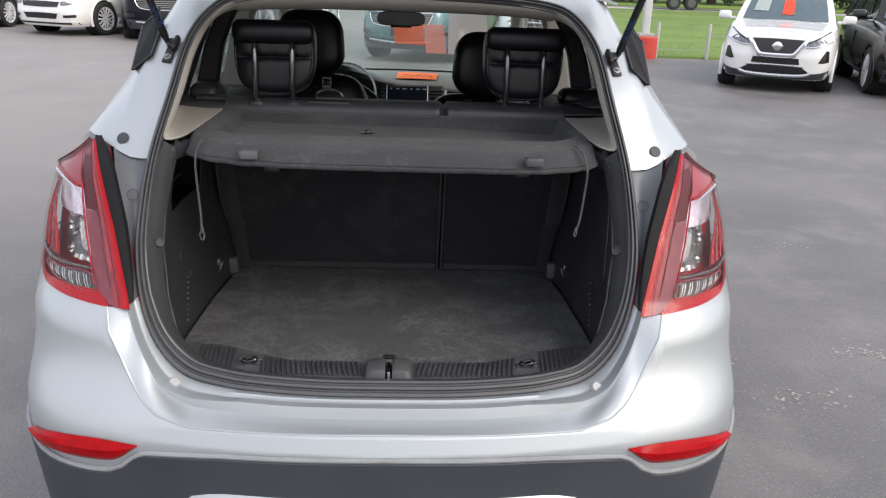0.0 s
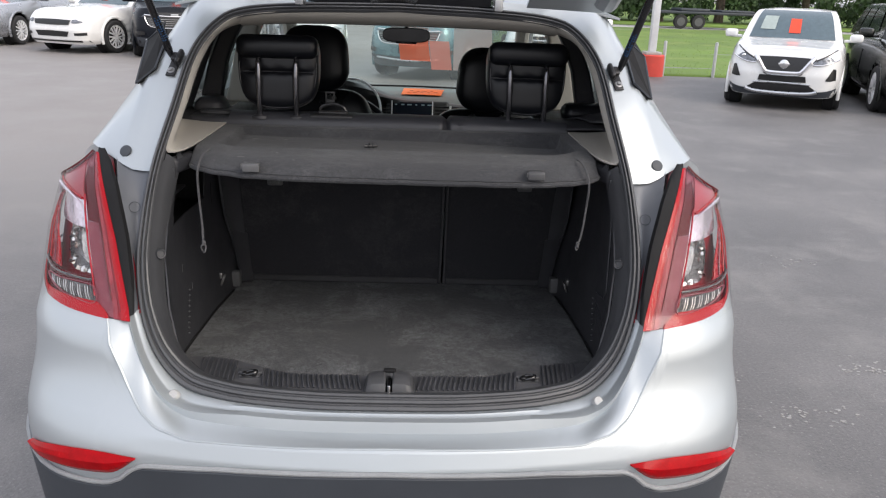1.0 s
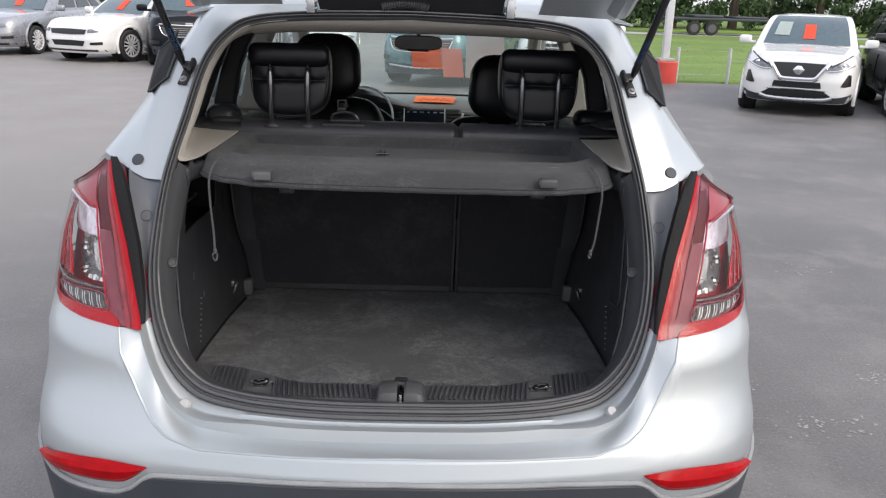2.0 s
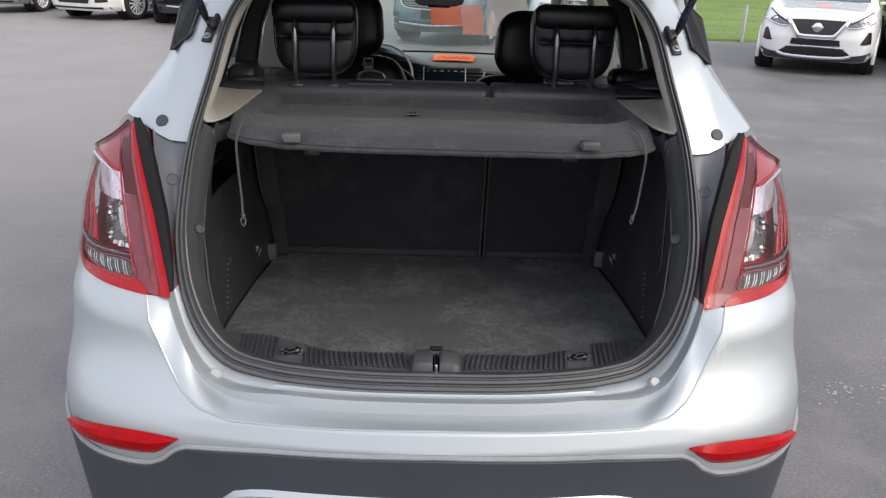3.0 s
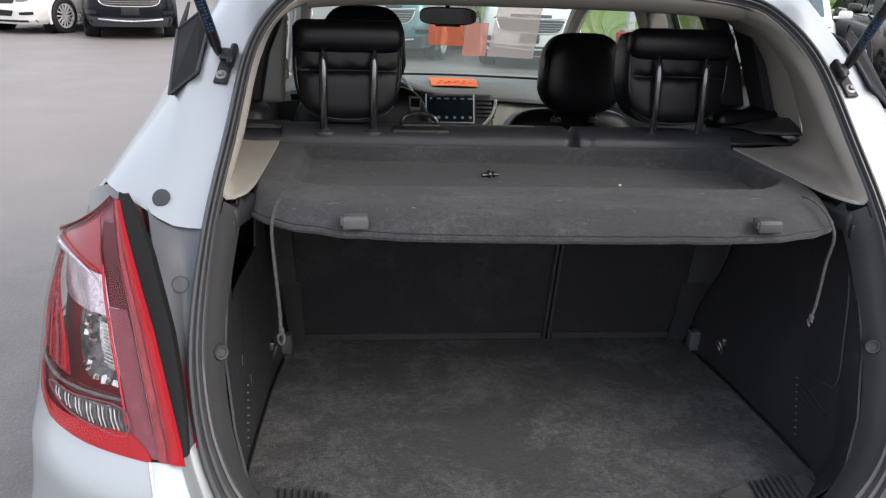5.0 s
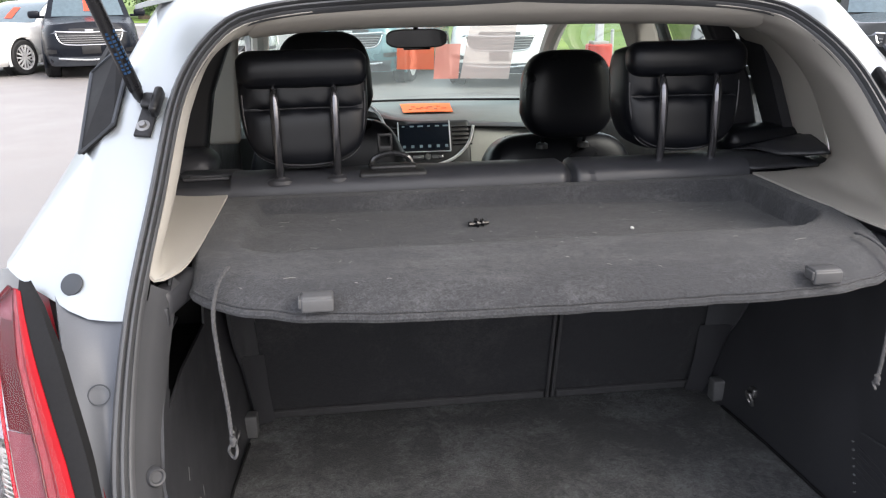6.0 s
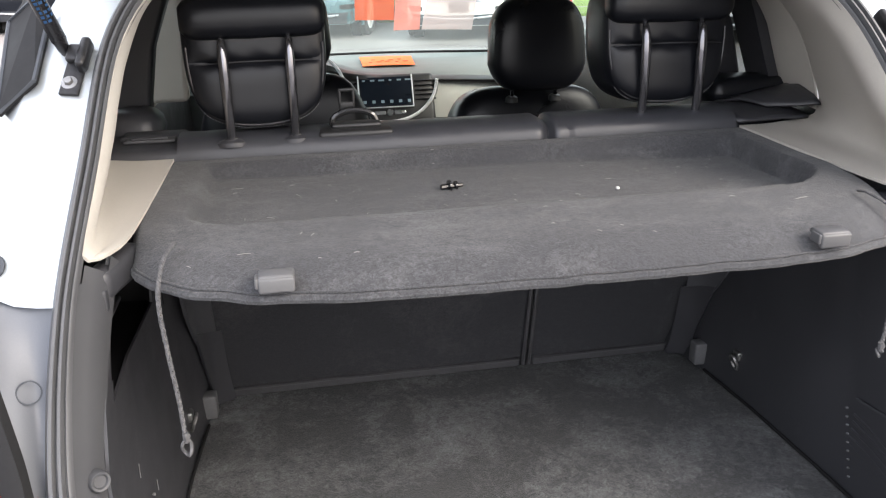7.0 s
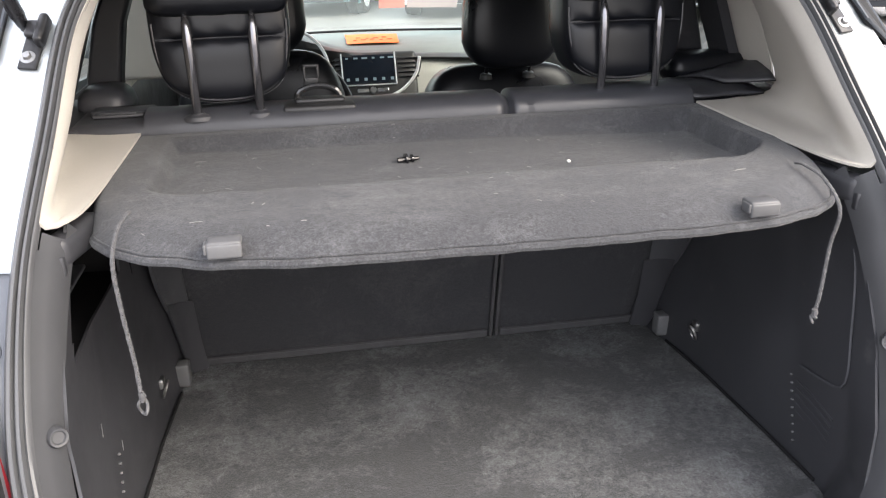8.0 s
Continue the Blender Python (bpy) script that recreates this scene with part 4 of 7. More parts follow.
for s in (-1, 1):
    part("shelf_support", box(s * 0.529, 0.440, 1.2085, 0.032, 0.108, 0.040, 0.012, m=Euler((0, 0, s * radians(14))).to_matrix().to_4x4()), TRIM, car, "smooth dark support under the ledge")
    part("shelf_hook", box(s * 0.534, 0.385, 1.195, 0.010, 0.014, 0.026, 0.003), TRIM, car, "small clip under the shelf")

# tie-down recesses and the latch
for s in (-1, 1):
    x = s * 0.336
    t = part("tie_down", join(box(x, 0.236, 0.7425, 0.058, 0.030, 0.008, 0.003), box(x, 0.222, 0.7405, 0.05, 0.03, 0.006, 0.002)), LATCHGREY, car, "grey tie-down plate in the sill")
    ring = [(x + 0.017 * math.cos(a), 0.216 + 0.009 * math.sin(a), 0.7475 + 0.004 * math.cos(a)) for a in np.linspace(0, 2 * math.pi, 16, endpoint=False)]
    part("tie_loop", join(tube(ring, 0.0036, 8, True), box(x - 0.012, 0.212, 0.747, 0.010, 0.016, 0.010, 0.003), box(x + 0.012, 0.212, 0.747, 0.010, 0.016, 0.010, 0.003)), BLACKGLOSS, t, "black metal loop")
    part("tie_hole", box(x, 0.217, 0.744, 0.036, 0.018, 0.004, 0.002), SEAM, t)

def latch_lobe(s):
    """One of the two rounded humps beside the catch."""
    rows = []
    for k, (y, top) in enumerate(((0.128, 0.728), (0.132, 0.748), (0.140, 0.763), (0.155, 0.770), (0.185, 0.770), (0.205, 0.764), (0.214, 0.740))):
        rows.append([(s * 0.0075, y, 0.722), (s * 0.008, y, top - 0.003), (s * 0.012, y, top), (s * 0.038, y, top - 0.001), (s * 0.050, y, top - 0.006), (s * 0.057, y, lerp(top, 0.722, 0.5)), (s * 0.061, y, 0.722)])
    return [v for r in rows for v in r], grid_faces(7, 7)


latch = part("latch_housing", join(latch_lobe(-1), latch_lobe(1), box(0, 0.172, 0.728, 0.11, 0.09, 0.012, 0.004)), LATCHGREY, car, "grey plastic housing of the tailgate catch")
part("catch_loop", tube([(0.0, 0.140, 0.728), (0.0, 0.134, 0.742), (0.0, 0.138, 0.757), (0.0, 0.15, 0.763), (0, 0.18, 0.760)], 0.0042, 8), CHROME, latch, "steel catch loop")
part("catch_slot", box(0.0, 0.172, 0.738, 0.014, 0.06, 0.02, 0.003), SEAM, latch)
part("catch_bumper", box(0.0, 0.200, 0.768, 0.030, 0.014, 0.008, 0.003), SEAM, latch)

# ---- rear seat ----
seat = thing("rear_bench", (0, 1.05, 0.4), "folding rear bench with black leather top roll and grey felt backs", "car seat")


def back_panel(x0, x1):
    rows = []
    for i in range(13):
        z = lerp(0.694, 1.225, i / 12)
        y = 0.985 - 0.245 * (z - 0.694)
        rows.append([(lerp(x0, x1, j / 14), y - 0.006 * (1 - abs(2 * j / 14 - 1) ** 6) * (1 - abs(2 * i / 12 - 1) ** 6), z) for j in range(15)])
    return [v for r in rows for v in r], grid_faces(13, 15)


def top_roll(x0, x1, tuck0, tuck1):
    """The leather roll along the upper edge of a seat back, drawn in at its ends."""
    rows = []
    n = 60
    for j in range(n):
        t = 0.5 - 0.5 * math.cos(math.pi * j / (n - 1))
        x = lerp(x0, x1, t)
        squeeze = 1 - 0.32 * (math.exp(-((t) / 0.018) ** 2) * tuck0 + math.exp(-((1 - t) / 0.018) ** 2) * tuck1) + 0.012 * math.sin(t * 40) * (math.exp(-t / 0.12) * tuck0 + math.exp(-(1 - t) / 0.12) * tuck1)
        ring = []
        for k in range(16):
            a = 2 * math.pi * k / 16
            cy = math.copysign(abs(math.cos(a)) ** 0.7, math.cos(a))
            cz = math.copysign(abs(math.sin(a)) ** 0.8, math.sin(a))
            ring.append((x, 0.887 + 0.060 * cy * squeeze, 1.238 + 0.036 * cz * squeeze + 0.0015 * noise.noise((x * 25, k, 0))))
        rows.append(ring)
    v = [p for r in rows for p in r]
    f = grid_faces(n, 16, False, True) + [tuple(range(15, -1, -1)), tuple(range((n - 1) * 16, n * 16))]
    return v, f


for x0, x1, t0, t1 in ((-0.488, 0.145, 0, 1), (0.153, 0.50, 1, 0)):
    sec = part("seat_back", back_panel(x0, x1), SEATBACK, seat, "dark grey felt seat back", thick=0.05, offset=1.0)
    part("top_roll", top_roll(x0 - 0.01, x1, t0, t1), ROLLHIDE, sec, "black leather roll")
    part("roll_seam", tube([(lerp(x0, x1, k / 20), 0.8265 + 0.0006 * math.sin(k * 1.7), 1.2395 + 0.0008 * math.sin(k * 2.3)) for k in range(21)], 0.0013, 5), PIPING, sec, "stitched seam")
    part("back_hem", join(box((x0 + x1) / 2, 0.9755, 0.7125, x1 - x0 - 0.02, 0.010, 0.020, 0.004), tube([(x0 + 0.012, 0.966, 0.722), (x1 - 0.012, 0.966, 0.722)], 0.0022, 5)), HEM, sec, "folded grey hem along the floor")
    ax = 0.394 if x0 > 0 else -0.378
    part("tether_anchor", join(box(ax, 0.890, 1.060, 0.046, 0.024, 0.026, 0.006), box(ax, 0.882, 1.058, 0.026, 0.020, 0.012, 0.003)), CLIPGREY, sec, "grey child-seat anchor")
for dx in (-0.0065, 0.0065):
    part("seat_hem", tube([(0.149 + dx, 0.974, 0.705), (0.149 + dx, 0.848, 1.22)], 0.0042, 6), HEM, seat, "grey hem between the seat backs")
part("side_bolster", join(box(-0.545, 0.905, 1.238, 0.16, 0.15, 0.045, 0.018), box(-0.545, 0.93, 1.262, 0.11, 0.05, 0.014, 0.006), box(-0.59, 1.02, 1.262, 0.10, 0.12, 0.07, 0.034)), ROLLHIDE, seat, "black bolster beside the window")
part("side_bolster", join(box(0.565, 0.91, 1.232, 0.16, 0.15, 0.05, 0.018), box(0.60, 1.0, 1.28, 0.18, 0.10, 0.06, 0.028)), LEATHER, seat, "black bolster beside the window")
part("bench_cushion", join(box(-0.18, 1.28, 0.72, 0.62, 0.5, 0.22, 0.06), box(0.33, 1.28, 0.72, 0.36, 0.5, 0.22, 0.06)), LEATHER, seat, "black leather bench cushion")
part("front_of_backs", join(box(-0.16, 1.02, 0.95, 0.6, 0.12, 0.5, 0.05, m=Euler((radians(14), 0, 0)).to_matrix().to_4x4()), box(0.325, 1.02, 0.95, 0.34, 0.12, 0.5, 0.05, m=Euler((radians(14), 0, 0)).to_matrix().to_4x4())), LEATHER, seat)
part("centre_buckle_tray", join(box(-0.200, 0.868, 1.2665, 0.128, 0.056, 0.014, 0.006), box(-0.198, 0.880, 1.2765, 0.088, 0.030, 0.010, 0.005)), DASHDARK, seat, "black belt guide on the roll")
part("belt_guide_arch", tube(spline([(-0.240, 0.888, 1.274), (-0.232, 0.890, 1.291), (-0.200, 0.892, 1.299), (-0.168, 0.890, 1.291), (-0.160, 0.888, 1.274)], 18), 0.0055, 8), BLACKGLOSS, seat, "glossy arch of the belt guide")
part("belt_buckle", join(box(-0.222, 0.915, 1.316, 0.005, 0.005, 0.034, 0.002), box(-0.198, 0.915, 1.316, 0.005, 0.005, 0.034, 0.002), box(-0.210, 0.915, 1.331, 0.029, 0.005, 0.006, 0.002), box(-0.210, 0.915, 1.303, 0.029, 0.005, 0.014, 0.002)), DASHDARK, seat, "black belt tongue")
for x0, w in ((-0.548, 0.085), (0.560, 0.075)):
    part("belt_slot", join(box(x0, 0.895, 1.2645, w, 0.026, 0.006, 0.0025), box(x0, 0.893, 1.2685, w * 0.7, 0.007, 0.003, 0.001)), SILL, seat, "grey belt slot in the bolster")


def headrest(cx, cy, turn):
    """A padded head restraint seen from behind: shield-shaped cushion, two-part back, top roll, two posts."""
    root = thing("rear_headrest", (cx, cy, 1.27), "black leather head restraint with a rolled top on two posts", "headrest", "rear headrests")
    spin = Matrix.Translation((cx, cy, 1.38)) @ Euler((radians(-6), 0, radians(turn))).to_matrix().to_4x4()
    outline = spline([(0, -0.100), (0.055, -0.094), (0.096, -0.070), (0.115, -0.022), (0.119, 0.04), (0.116, 0.085), (0.098, 0.108), (0.0, 0.112), (-0.098, 0.108), (-0.116, 0.085), (-0.119, 0.04), (-0.115, -0.022), (-0.096, -0.070), (-0.055, -0.094)], 72, True)
    n = len(outline)
    rows = []
    for t, d in ((0.04, -0.008), (0.5, -0.008), (0.80, -0.009), (0.90, -0.009), (0.945, -0.007), (0.975, 0.0), (0.993, 0.012), (1.0, 0.03), (1.0, 0.075), (0.985, 0.098), (0.95, 0.116), (0.86, 0.130), (0.7, 0.138), (0.4, 0.142), (0.04, 0.143)):
        rows.append([(x * t, d, z * t) for x, z in outline])
    v = [p for r in rows for p in r]
    f = grid_faces(len(rows), n, False, True) + [tuple(range(n - 1, -1, -1)), tuple(range((len(rows) - 1) * n, len(rows) * n))]
    part("cushion", moved((v, f), spin), LEATHER, root, sharp=60)
    rows = []
    for i in range(64):
        z = lerp(-0.0925, 0.078, (i / 63) ** 0.8)
        w = 0.109 * max(0.0, 1 - max(0.0, -z / 0.0927) ** 3.4) ** (1 / 2.3) if z < 0 else 0.109
        row = []
        for j in range(49):
            u = 2 * j / 48 - 1
            x = u * w
            low = max(0.0, 1 - ((z + 0.041) / 0.052) ** 4) * (1 - abs(u) ** 5)
            high = max(0.0, 1 - ((z - 0.045) / 0.033) ** 4) * (1 - abs(u) ** 5)
            crease = 0.0012 * math.sin(x * 130 + z * 60) * math.exp(-((z - 0.014) / 0.012) ** 2)
            dent = 0.0014 * sum(math.exp(-(((x - q) / 0.012) ** 2 + ((z - 0.045) / 0.02) ** 2)) for q in (-0.054, 0.054))
            row.append((x, -0.0085 - 0.0135 * low ** 0.6 - 0.0085 * high ** 0.6 + crease + dent, z))
        rows.append(row)
    part("back_panel", moved(([p for r in rows for p in r], grid_faces(64, 49)), spin), LEATHER, root, sharp=70)
    edge = [(x * 0.935, -0.0095, z * 0.935) for x, z in outline if z < 0.05]
    edge.sort(key=lambda p: math.atan2(p[0], -p[2]))
    part("piping", moved(tube(edge, 0.0017, 6), spin), PIPING, root, "fine dark piping")
    part("seam", moved(tube([(lerp(-0.106, 0.106, k / 24), -0.0125 + 0.0035 * abs(2 * k / 24 - 1) ** 4, 0.0115 - 0.003 * abs(2 * k / 24 - 1) ** 2) for k in range(25)], 0.0011, 5), spin), PIPING, root)
    low_edge = [Vector((x * 0.985, -0.001, z * 0.985)) for x, z in outline if z < -0.06]
    low_edge.sort(key=lambda p: p.x)
    dash = [tube([lerp(a, b, 0.2), lerp(a, b, 0.5) + Vector((0, -0.0006, 0)), lerp(a, b, 0.8)], 0.0007, 4) for p, q in zip(low_edge, low_edge[1:]) for a, b in ((p, lerp(p, q, 0.5)), (lerp(p, q, 0.5), q))]
    part("stitching", moved(join(*dash), spin), STITCH, root, "row of pale stitches")
    roll = []
    for j in range(31):
        t = j / 30
        x = lerp(-0.116, 0.116, t)
        s = 1 - 0.42 * abs(2 * t - 1) ** 14
        sag = 0.0004 * math.sin(t * 23)
        roll.append([(x, -0.012 + 0.032 * math.copysign(abs(math.cos(a)) ** 0.8, math.cos(a)) * s, 0.082 + sag + 0.034 * math.copysign(abs(math.sin(a)) ** 0.72, math.sin(a)) * s) for a in (2 * math.pi * k / 24 for k in range(24))])
    v = [p for r in roll for p in r]
    f = grid_faces(31, 24, False, True) + [tuple(range(23, -1, -1)), tuple(range(30 * 24, 31 * 24))]
    part("top_roll", moved((v, f), spin), LEATHER, root, sharp=60)
    for s in (-1, 1):
        path = [(s * 0.054, -0.024, 0.054), (s * 0.054, -0.036, 0.042), (s * 0.053, -0.039, 0.0), (s * 0.053, -0.031, -0.08), (s * 0.053, -0.022, -0.118)]
        part("post", moved(tube(spline(path, 18), [0.0030, 0.0050, 0.0068, 0.0079, 0.0086, 0.0090, 0.0091, 0.0091, 0.0090, 0.0088, 0.0086, 0.0084, 0.0082, 0.0080, 0.0078, 0.0077, 0.0077, 0.0077], 12), spin), POST, root, "dark polished post")
        part("post_sleeve", moved(lathe([(0.0078, 0.004), (0.0105, 0.0045), (0.012, 0.002), (0.020, 0.000), (0.026, -0.003), (0.027, -0.010)], 20, Matrix.Translation((s * 0.053, -0.022, -0.1155)) @ Matrix.Diagonal((1.0, 0.7, 1.0, 1.0))), spin), TRIM, root, "dark grey plastic sleeve")
    return root


headrest(-0.358, 0.885, 3)
headrest(0.380, 0.900, -1)

# ---- parcel shelf ----
shelf = thing("parcel_shelf", (0, 0.55, 1.2), "worn dark grey felt parcel shelf with a shallow tray", "parcel shelf")


def shelf_half(y):
    return interp(y, [0.30, 0.33, 0.37, 0.42, 0.50, 0.60, 0.75, 0.85], [0.33, 0.41, 0.468, 0.508, 0.517, 0.516, 0.508, 0.500])


def shelf_y(x):
    """The shelf's rear edge: nearly straight, rounded at the ends."""
    a = abs(x)
    return interp(a, [0, 0.25, 0.36, 0.43, 0.475, 0.505, 0.517], [0.298, 0.302, 0.316, 0.342, 0.375, 0.42, 0.47]) + interp(x, [-0.45, -0.2, 0.2, 0.45], [0.014, 0.003, -0.003, -0.011])


def well(x, y):
    fx = min(max((0.474 - x) / 0.013, 0), 1) if x > 0 else min(max((0.452 + x) / 0.018, 0), 1)
    fy = min(max((y - 0.475 - 0.05 * max(0, (abs(x) - 0.38) / 0.08) ** 2) / (0.020 if x < 0.40 else 0.015), 0), 1) * min(max((0.797 - y) / 0.022, 0), 1)
    k = min(fx, fy)
    return k * k * (3 - 2 * k)


def shelf_top():
    nx, ny = 131, 60
    rows = []
    for i in range(ny):
        t = i / (ny - 1)
        row = []
        for j in range(nx):
            s = 2 * j / (nx - 1) - 1
            # columns squeeze towards the ends so that the outline stays round
            xx = 0.517 * math.copysign(1 - (1 - abs(s)) ** 1.35, s)
            y0, y1 = shelf_y(xx), 0.824
            y = lerp(y0, y1, t ** 1.15)
            x = xx * (shelf_half(y) / 0.517 if y > 0.5 else 1.0)
            drop = 0.022 * max(0.0, 1 - (y - y0) / 0.07) ** 2 + 0.012 * max(0.0, 1 - (y - y0) / 0.15)
            z = 1.247 - drop - interp(x, [-0.4, 0.1, 0.45], [0.024, 0.027, 0.038]) * well(x, y) - 0.004 * (y - 0.3) / 0.5 + 0.0012 * noise.noise((x * 9, y * 9, 0))
            row.append((x, y, z))
        rows.append(row)
    return [v for r in rows for v in r], grid_faces(ny, nx)


deck = part("shelf_panel", shelf_top(), SHELF, shelf, "dark grey felt panel with lint and scratches", thick=0.012, sharp=60)


def shelf_rim(dz, out):
    xs = [math.copysign(0.517 * (1 - (1 - abs(s)) ** 1.35), s) for s in np.linspace(-1, 1, 81)]
    return [(x, shelf_y(x) - out + 0.0012 * noise.noise((x * 40, 0, 0)), 1.247 - 0.034 + dz - 0.004 * max(0, (abs(x) - 0.47) / 0.05) + 0.0016 * noise.noise((x * 24, 5, 0))) for x in xs]


def strand(path, phase):
    """One yarn of a twisted cord."""
    c = spline(path, 110)
    turns = 2 * math.pi * 26
    return tube([(p[0] + 0.0016 * math.cos(phase + turns * k / 109), p[1] + 0.0016 * math.sin(phase + turns * k / 109), p[2]) for k, p in enumerate(c)], 0.0017, 5)


part("shelf_binding", join(tube(shelf_rim(-0.007, 0.0015), 0.0065, 8), tube(shelf_rim(0.001, 0.003), 0.0016, 5)), SHELF, deck, "stitched felt edge")
for s in (-1, 1):
    cy, cz = (0.3205, 1.2335) if s < 0 else (0.305, 1.2355)
    c = part("pull_clip", join(box(s * 0.334, cy + 0.003, cz, 0.040, 0.026, 0.008, 0.0035), box(s * 0.334, cy - 0.009, cz - 0.007, 0.040, 0.007, 0.018, 0.003), box(s * 0.334 - 0.0215, cy - 0.002, cz - 0.004, 0.004, 0.018, 0.012, 0.0015)), CLIPGREY if s < 0 else LATCHGREY, shelf, "grey plastic cord clip")
    part("clip_slot", box(s * 0.334 - 0.0195, cy - 0.001, cz - 0.0045, 0.0055, 0.011, 0.006, 0.0015), SEAM, c)
    swing = 1 if s > 0 else 0
    off = -0.011 * s
    path = [(s * 0.453, 0.42, 1.246), (s * 0.453, 0.40, 1.249), (s * 0.462, 0.37 + 0.6 * off, 1.238), (s * 0.468, 0.342 + off, 1.205), (s * (0.464 + 0.004 * swing), 0.338, 1.15), (s * (0.458 + 0.002 * swing), 0.33, 1.08), (s * (0.456 - 0.006 * swing), 0.322, 1.035 + 0.018 * swing)]
    cord = part("lift_cord", join(*(strand(path, ph) for ph in (0.0, 2.094, 4.189))), CORD, shelf, "braided grey lifting cord")
    e = path[-1]
    k = 0.75 if s < 0 else 0.4
    ringpts = [(e[0] + s * -0.007 * k * math.sin(a), e[1] + 0.003 * math.sin(2 * a), e[2] - 0.014 * k + 0.014 * k * math.cos(a)) for a in np.linspace(0, 2 * math.pi, 14, endpoint=False)]
    part("cord_loop", join(tube(ringpts, 0.0022, 6, True), tube([(e[0], e[1], e[2] + 0.010), (e[0] + 0.0015, e[1], e[2] + 0.005), (e[0], e[1], e[2] - 0.003)], [0.0036, 0.0048, 0.0034], 8)), CORD, cord, "knotted loop")

rng = random.Random(21)
threads = []
for k in range(60):
    x, y = rng.uniform(-0.46, 0.48), rng.uniform(0.34, 0.80)
    a, n = rng.uniform(0, 3.14), rng.uniform(0.0015, 0.004) * (3 if k % 12 == 0 else 1)
    z = 1.2485 - 0.012 * max(0.0, 1 - (y - shelf_y(x)) / 0.15) - 0.022 * max(0.0, 1 - (y - shelf_y(x)) / 0.07) ** 2 - interp(x, [-0.4, 0.1, 0.45], [0.024, 0.027, 0.038]) * well(x, y) - 0.004 * (y - 0.3) / 0.5
    threads.append(tube([(x - n * math.cos(a), y - n * math.sin(a), z), (x + 0.05 * n * math.sin(a), y, z + 0.0005), (x + n * math.cos(a), y + n * math.sin(a), z)], 0.00045, 4))
lint = part("lint", join(*threads), surf("lint_white", (0.24, 0.235, 0.23), 0.9, bump=0), shelf, "pale lint threads")
tagged(lint, kind="stuff")
single("loose_fastener", join(tube([(-0.09, 0.645, 1.2225), (-0.055, 0.652, 1.2225)], [0.0045, 0.003], 8), lathe([(0.010, 0.0), (0.010, 0.003), (0.0045, 0.004), (0.0045, -0.004)], 14, Matrix.Translation((-0.078, 0.647, 1.2225)) @ Euler((0, radians(90), radians(11))).to_matrix().to_4x4()),
       lathe([(0.0075, 0.0), (0.0075, 0.003)], 14, Matrix.Translation((-0.068, 0.649, 1.2225)) @ Euler((0, radians(90), radians(11))).to_matrix().to_4x4())), BLACKGLOSS, "small black plastic push fastener lying on the shelf", "fastener")
single("white_crumb", box(0.175, 0.593, 1.2185, 0.005, 0.006, 0.004, 0.0015), WHITE_CHIP, "tiny white crumb on the felt shelf", "crumb")


STRUT_WAY = Vector((0.20, -0.38, 0.90))


# ---- interior trim ----
FRAME_POST = [(0.578, 1.20), (0.640, 1.20), (0.632, 1.30), (0.605, 1.40), (0.56, 1.50), (0.50, 1.56), (0.47, 1.56), (0.515, 1.48), (0.548, 1.40), (0.568, 1.30)]
def pillar_trim():
    """Beige lining: the ledge beside the shelf runs in a soft bend up into the pillar."""
    edge = seal_line(120, -0.017, -0.004)
    edge = edge[edge[:, 2] > 1.247]
    e0 = [(0.530, 0.388, 1.2465), (0.538, 0.382, 1.2468)] + [tuple(edge[int(round(k))]) for k in np.linspace(0, len(edge) * 0.62, 7)]
    e1 = [(0.512, 0.432, 1.2475), (0.526, 0.422, 1.2485), (0.541, 0.41, 1.252), (0.523, 0.495, 1.341), (0.507, 0.598, 1.441), (0.474, 0.69, 1.512), (0.39, 0.74, 1.545), (0.24, 0.765, 1.55)]
    e2 = [(0.506, 0.545, 1.2475), (0.538, 0.548, 1.2488), (0.588, 0.57, 1.262), (0.566, 0.61, 1.345), (0.534, 0.68, 1.440), (0.490, 0.77, 1.508), (0.40, 0.80, 1.535), (0.25, 0.82, 1.545)]
    e3 = [(0.503, 0.824, 1.2475), (0.58, 0.826, 1.249), (0.662, 0.83, 1.266), (0.640, 0.835, 1.345), (0.606, 0.86, 1.430), (0.545, 0.90, 1.50), (0.45, 0.92, 1.54), (0.26, 0.93, 1.56)]
    e4 = [(0.662, 0.831, 1.266), (0.640, 0.836, 1.345), (0.606, 0.861, 1.430), (0.545, 0.901, 1.50), (0.45, 0.921, 1.54), (0.26, 0.931, 1.56)]
    e5 = [(0.685, 1.02, 1.27), (0.655, 1.03, 1.345), (0.622, 1.03, 1.42), (0.565, 1.04, 1.49), (0.47, 1.05, 1.54), (0.28, 1.05, 1.565)]
    return join(loft([e0, e1, e2, e3], 44, 26), loft([e4, e5], 30))


both("pillar_trim", pillar_trim(), BEIGE, car, "beige plastic trim lining the rear pillar, with a ledge for the shelf", thick=0.004, offset=1.0, sharp=60)


def header():
    rows = []
    for x in np.linspace(-0.43, 0.43, 31):
        d = 0.012 * (abs(x) / 0.43) ** 4
        dy = 0.02 * (abs(x) / 0.43) ** 3
        rows.append([(x, 0.684 - dy, 1.580 - d), (x, 0.692 - dy, 1.566 - d), (x, 0.705 - dy, 1.556 - d), (x, 0.745 - dy, 1.542 - d), (x, 0.785 - dy, 1.536 - d), (x, 0.80 - dy, 1.542 - d), (x, 0.83 - dy, 1.565 - d)])
    return [v for r in rows for v in r], grid_faces(31, 7)


part("header_trim", header(), BEIGE, car, "beige trim along the top of the opening")


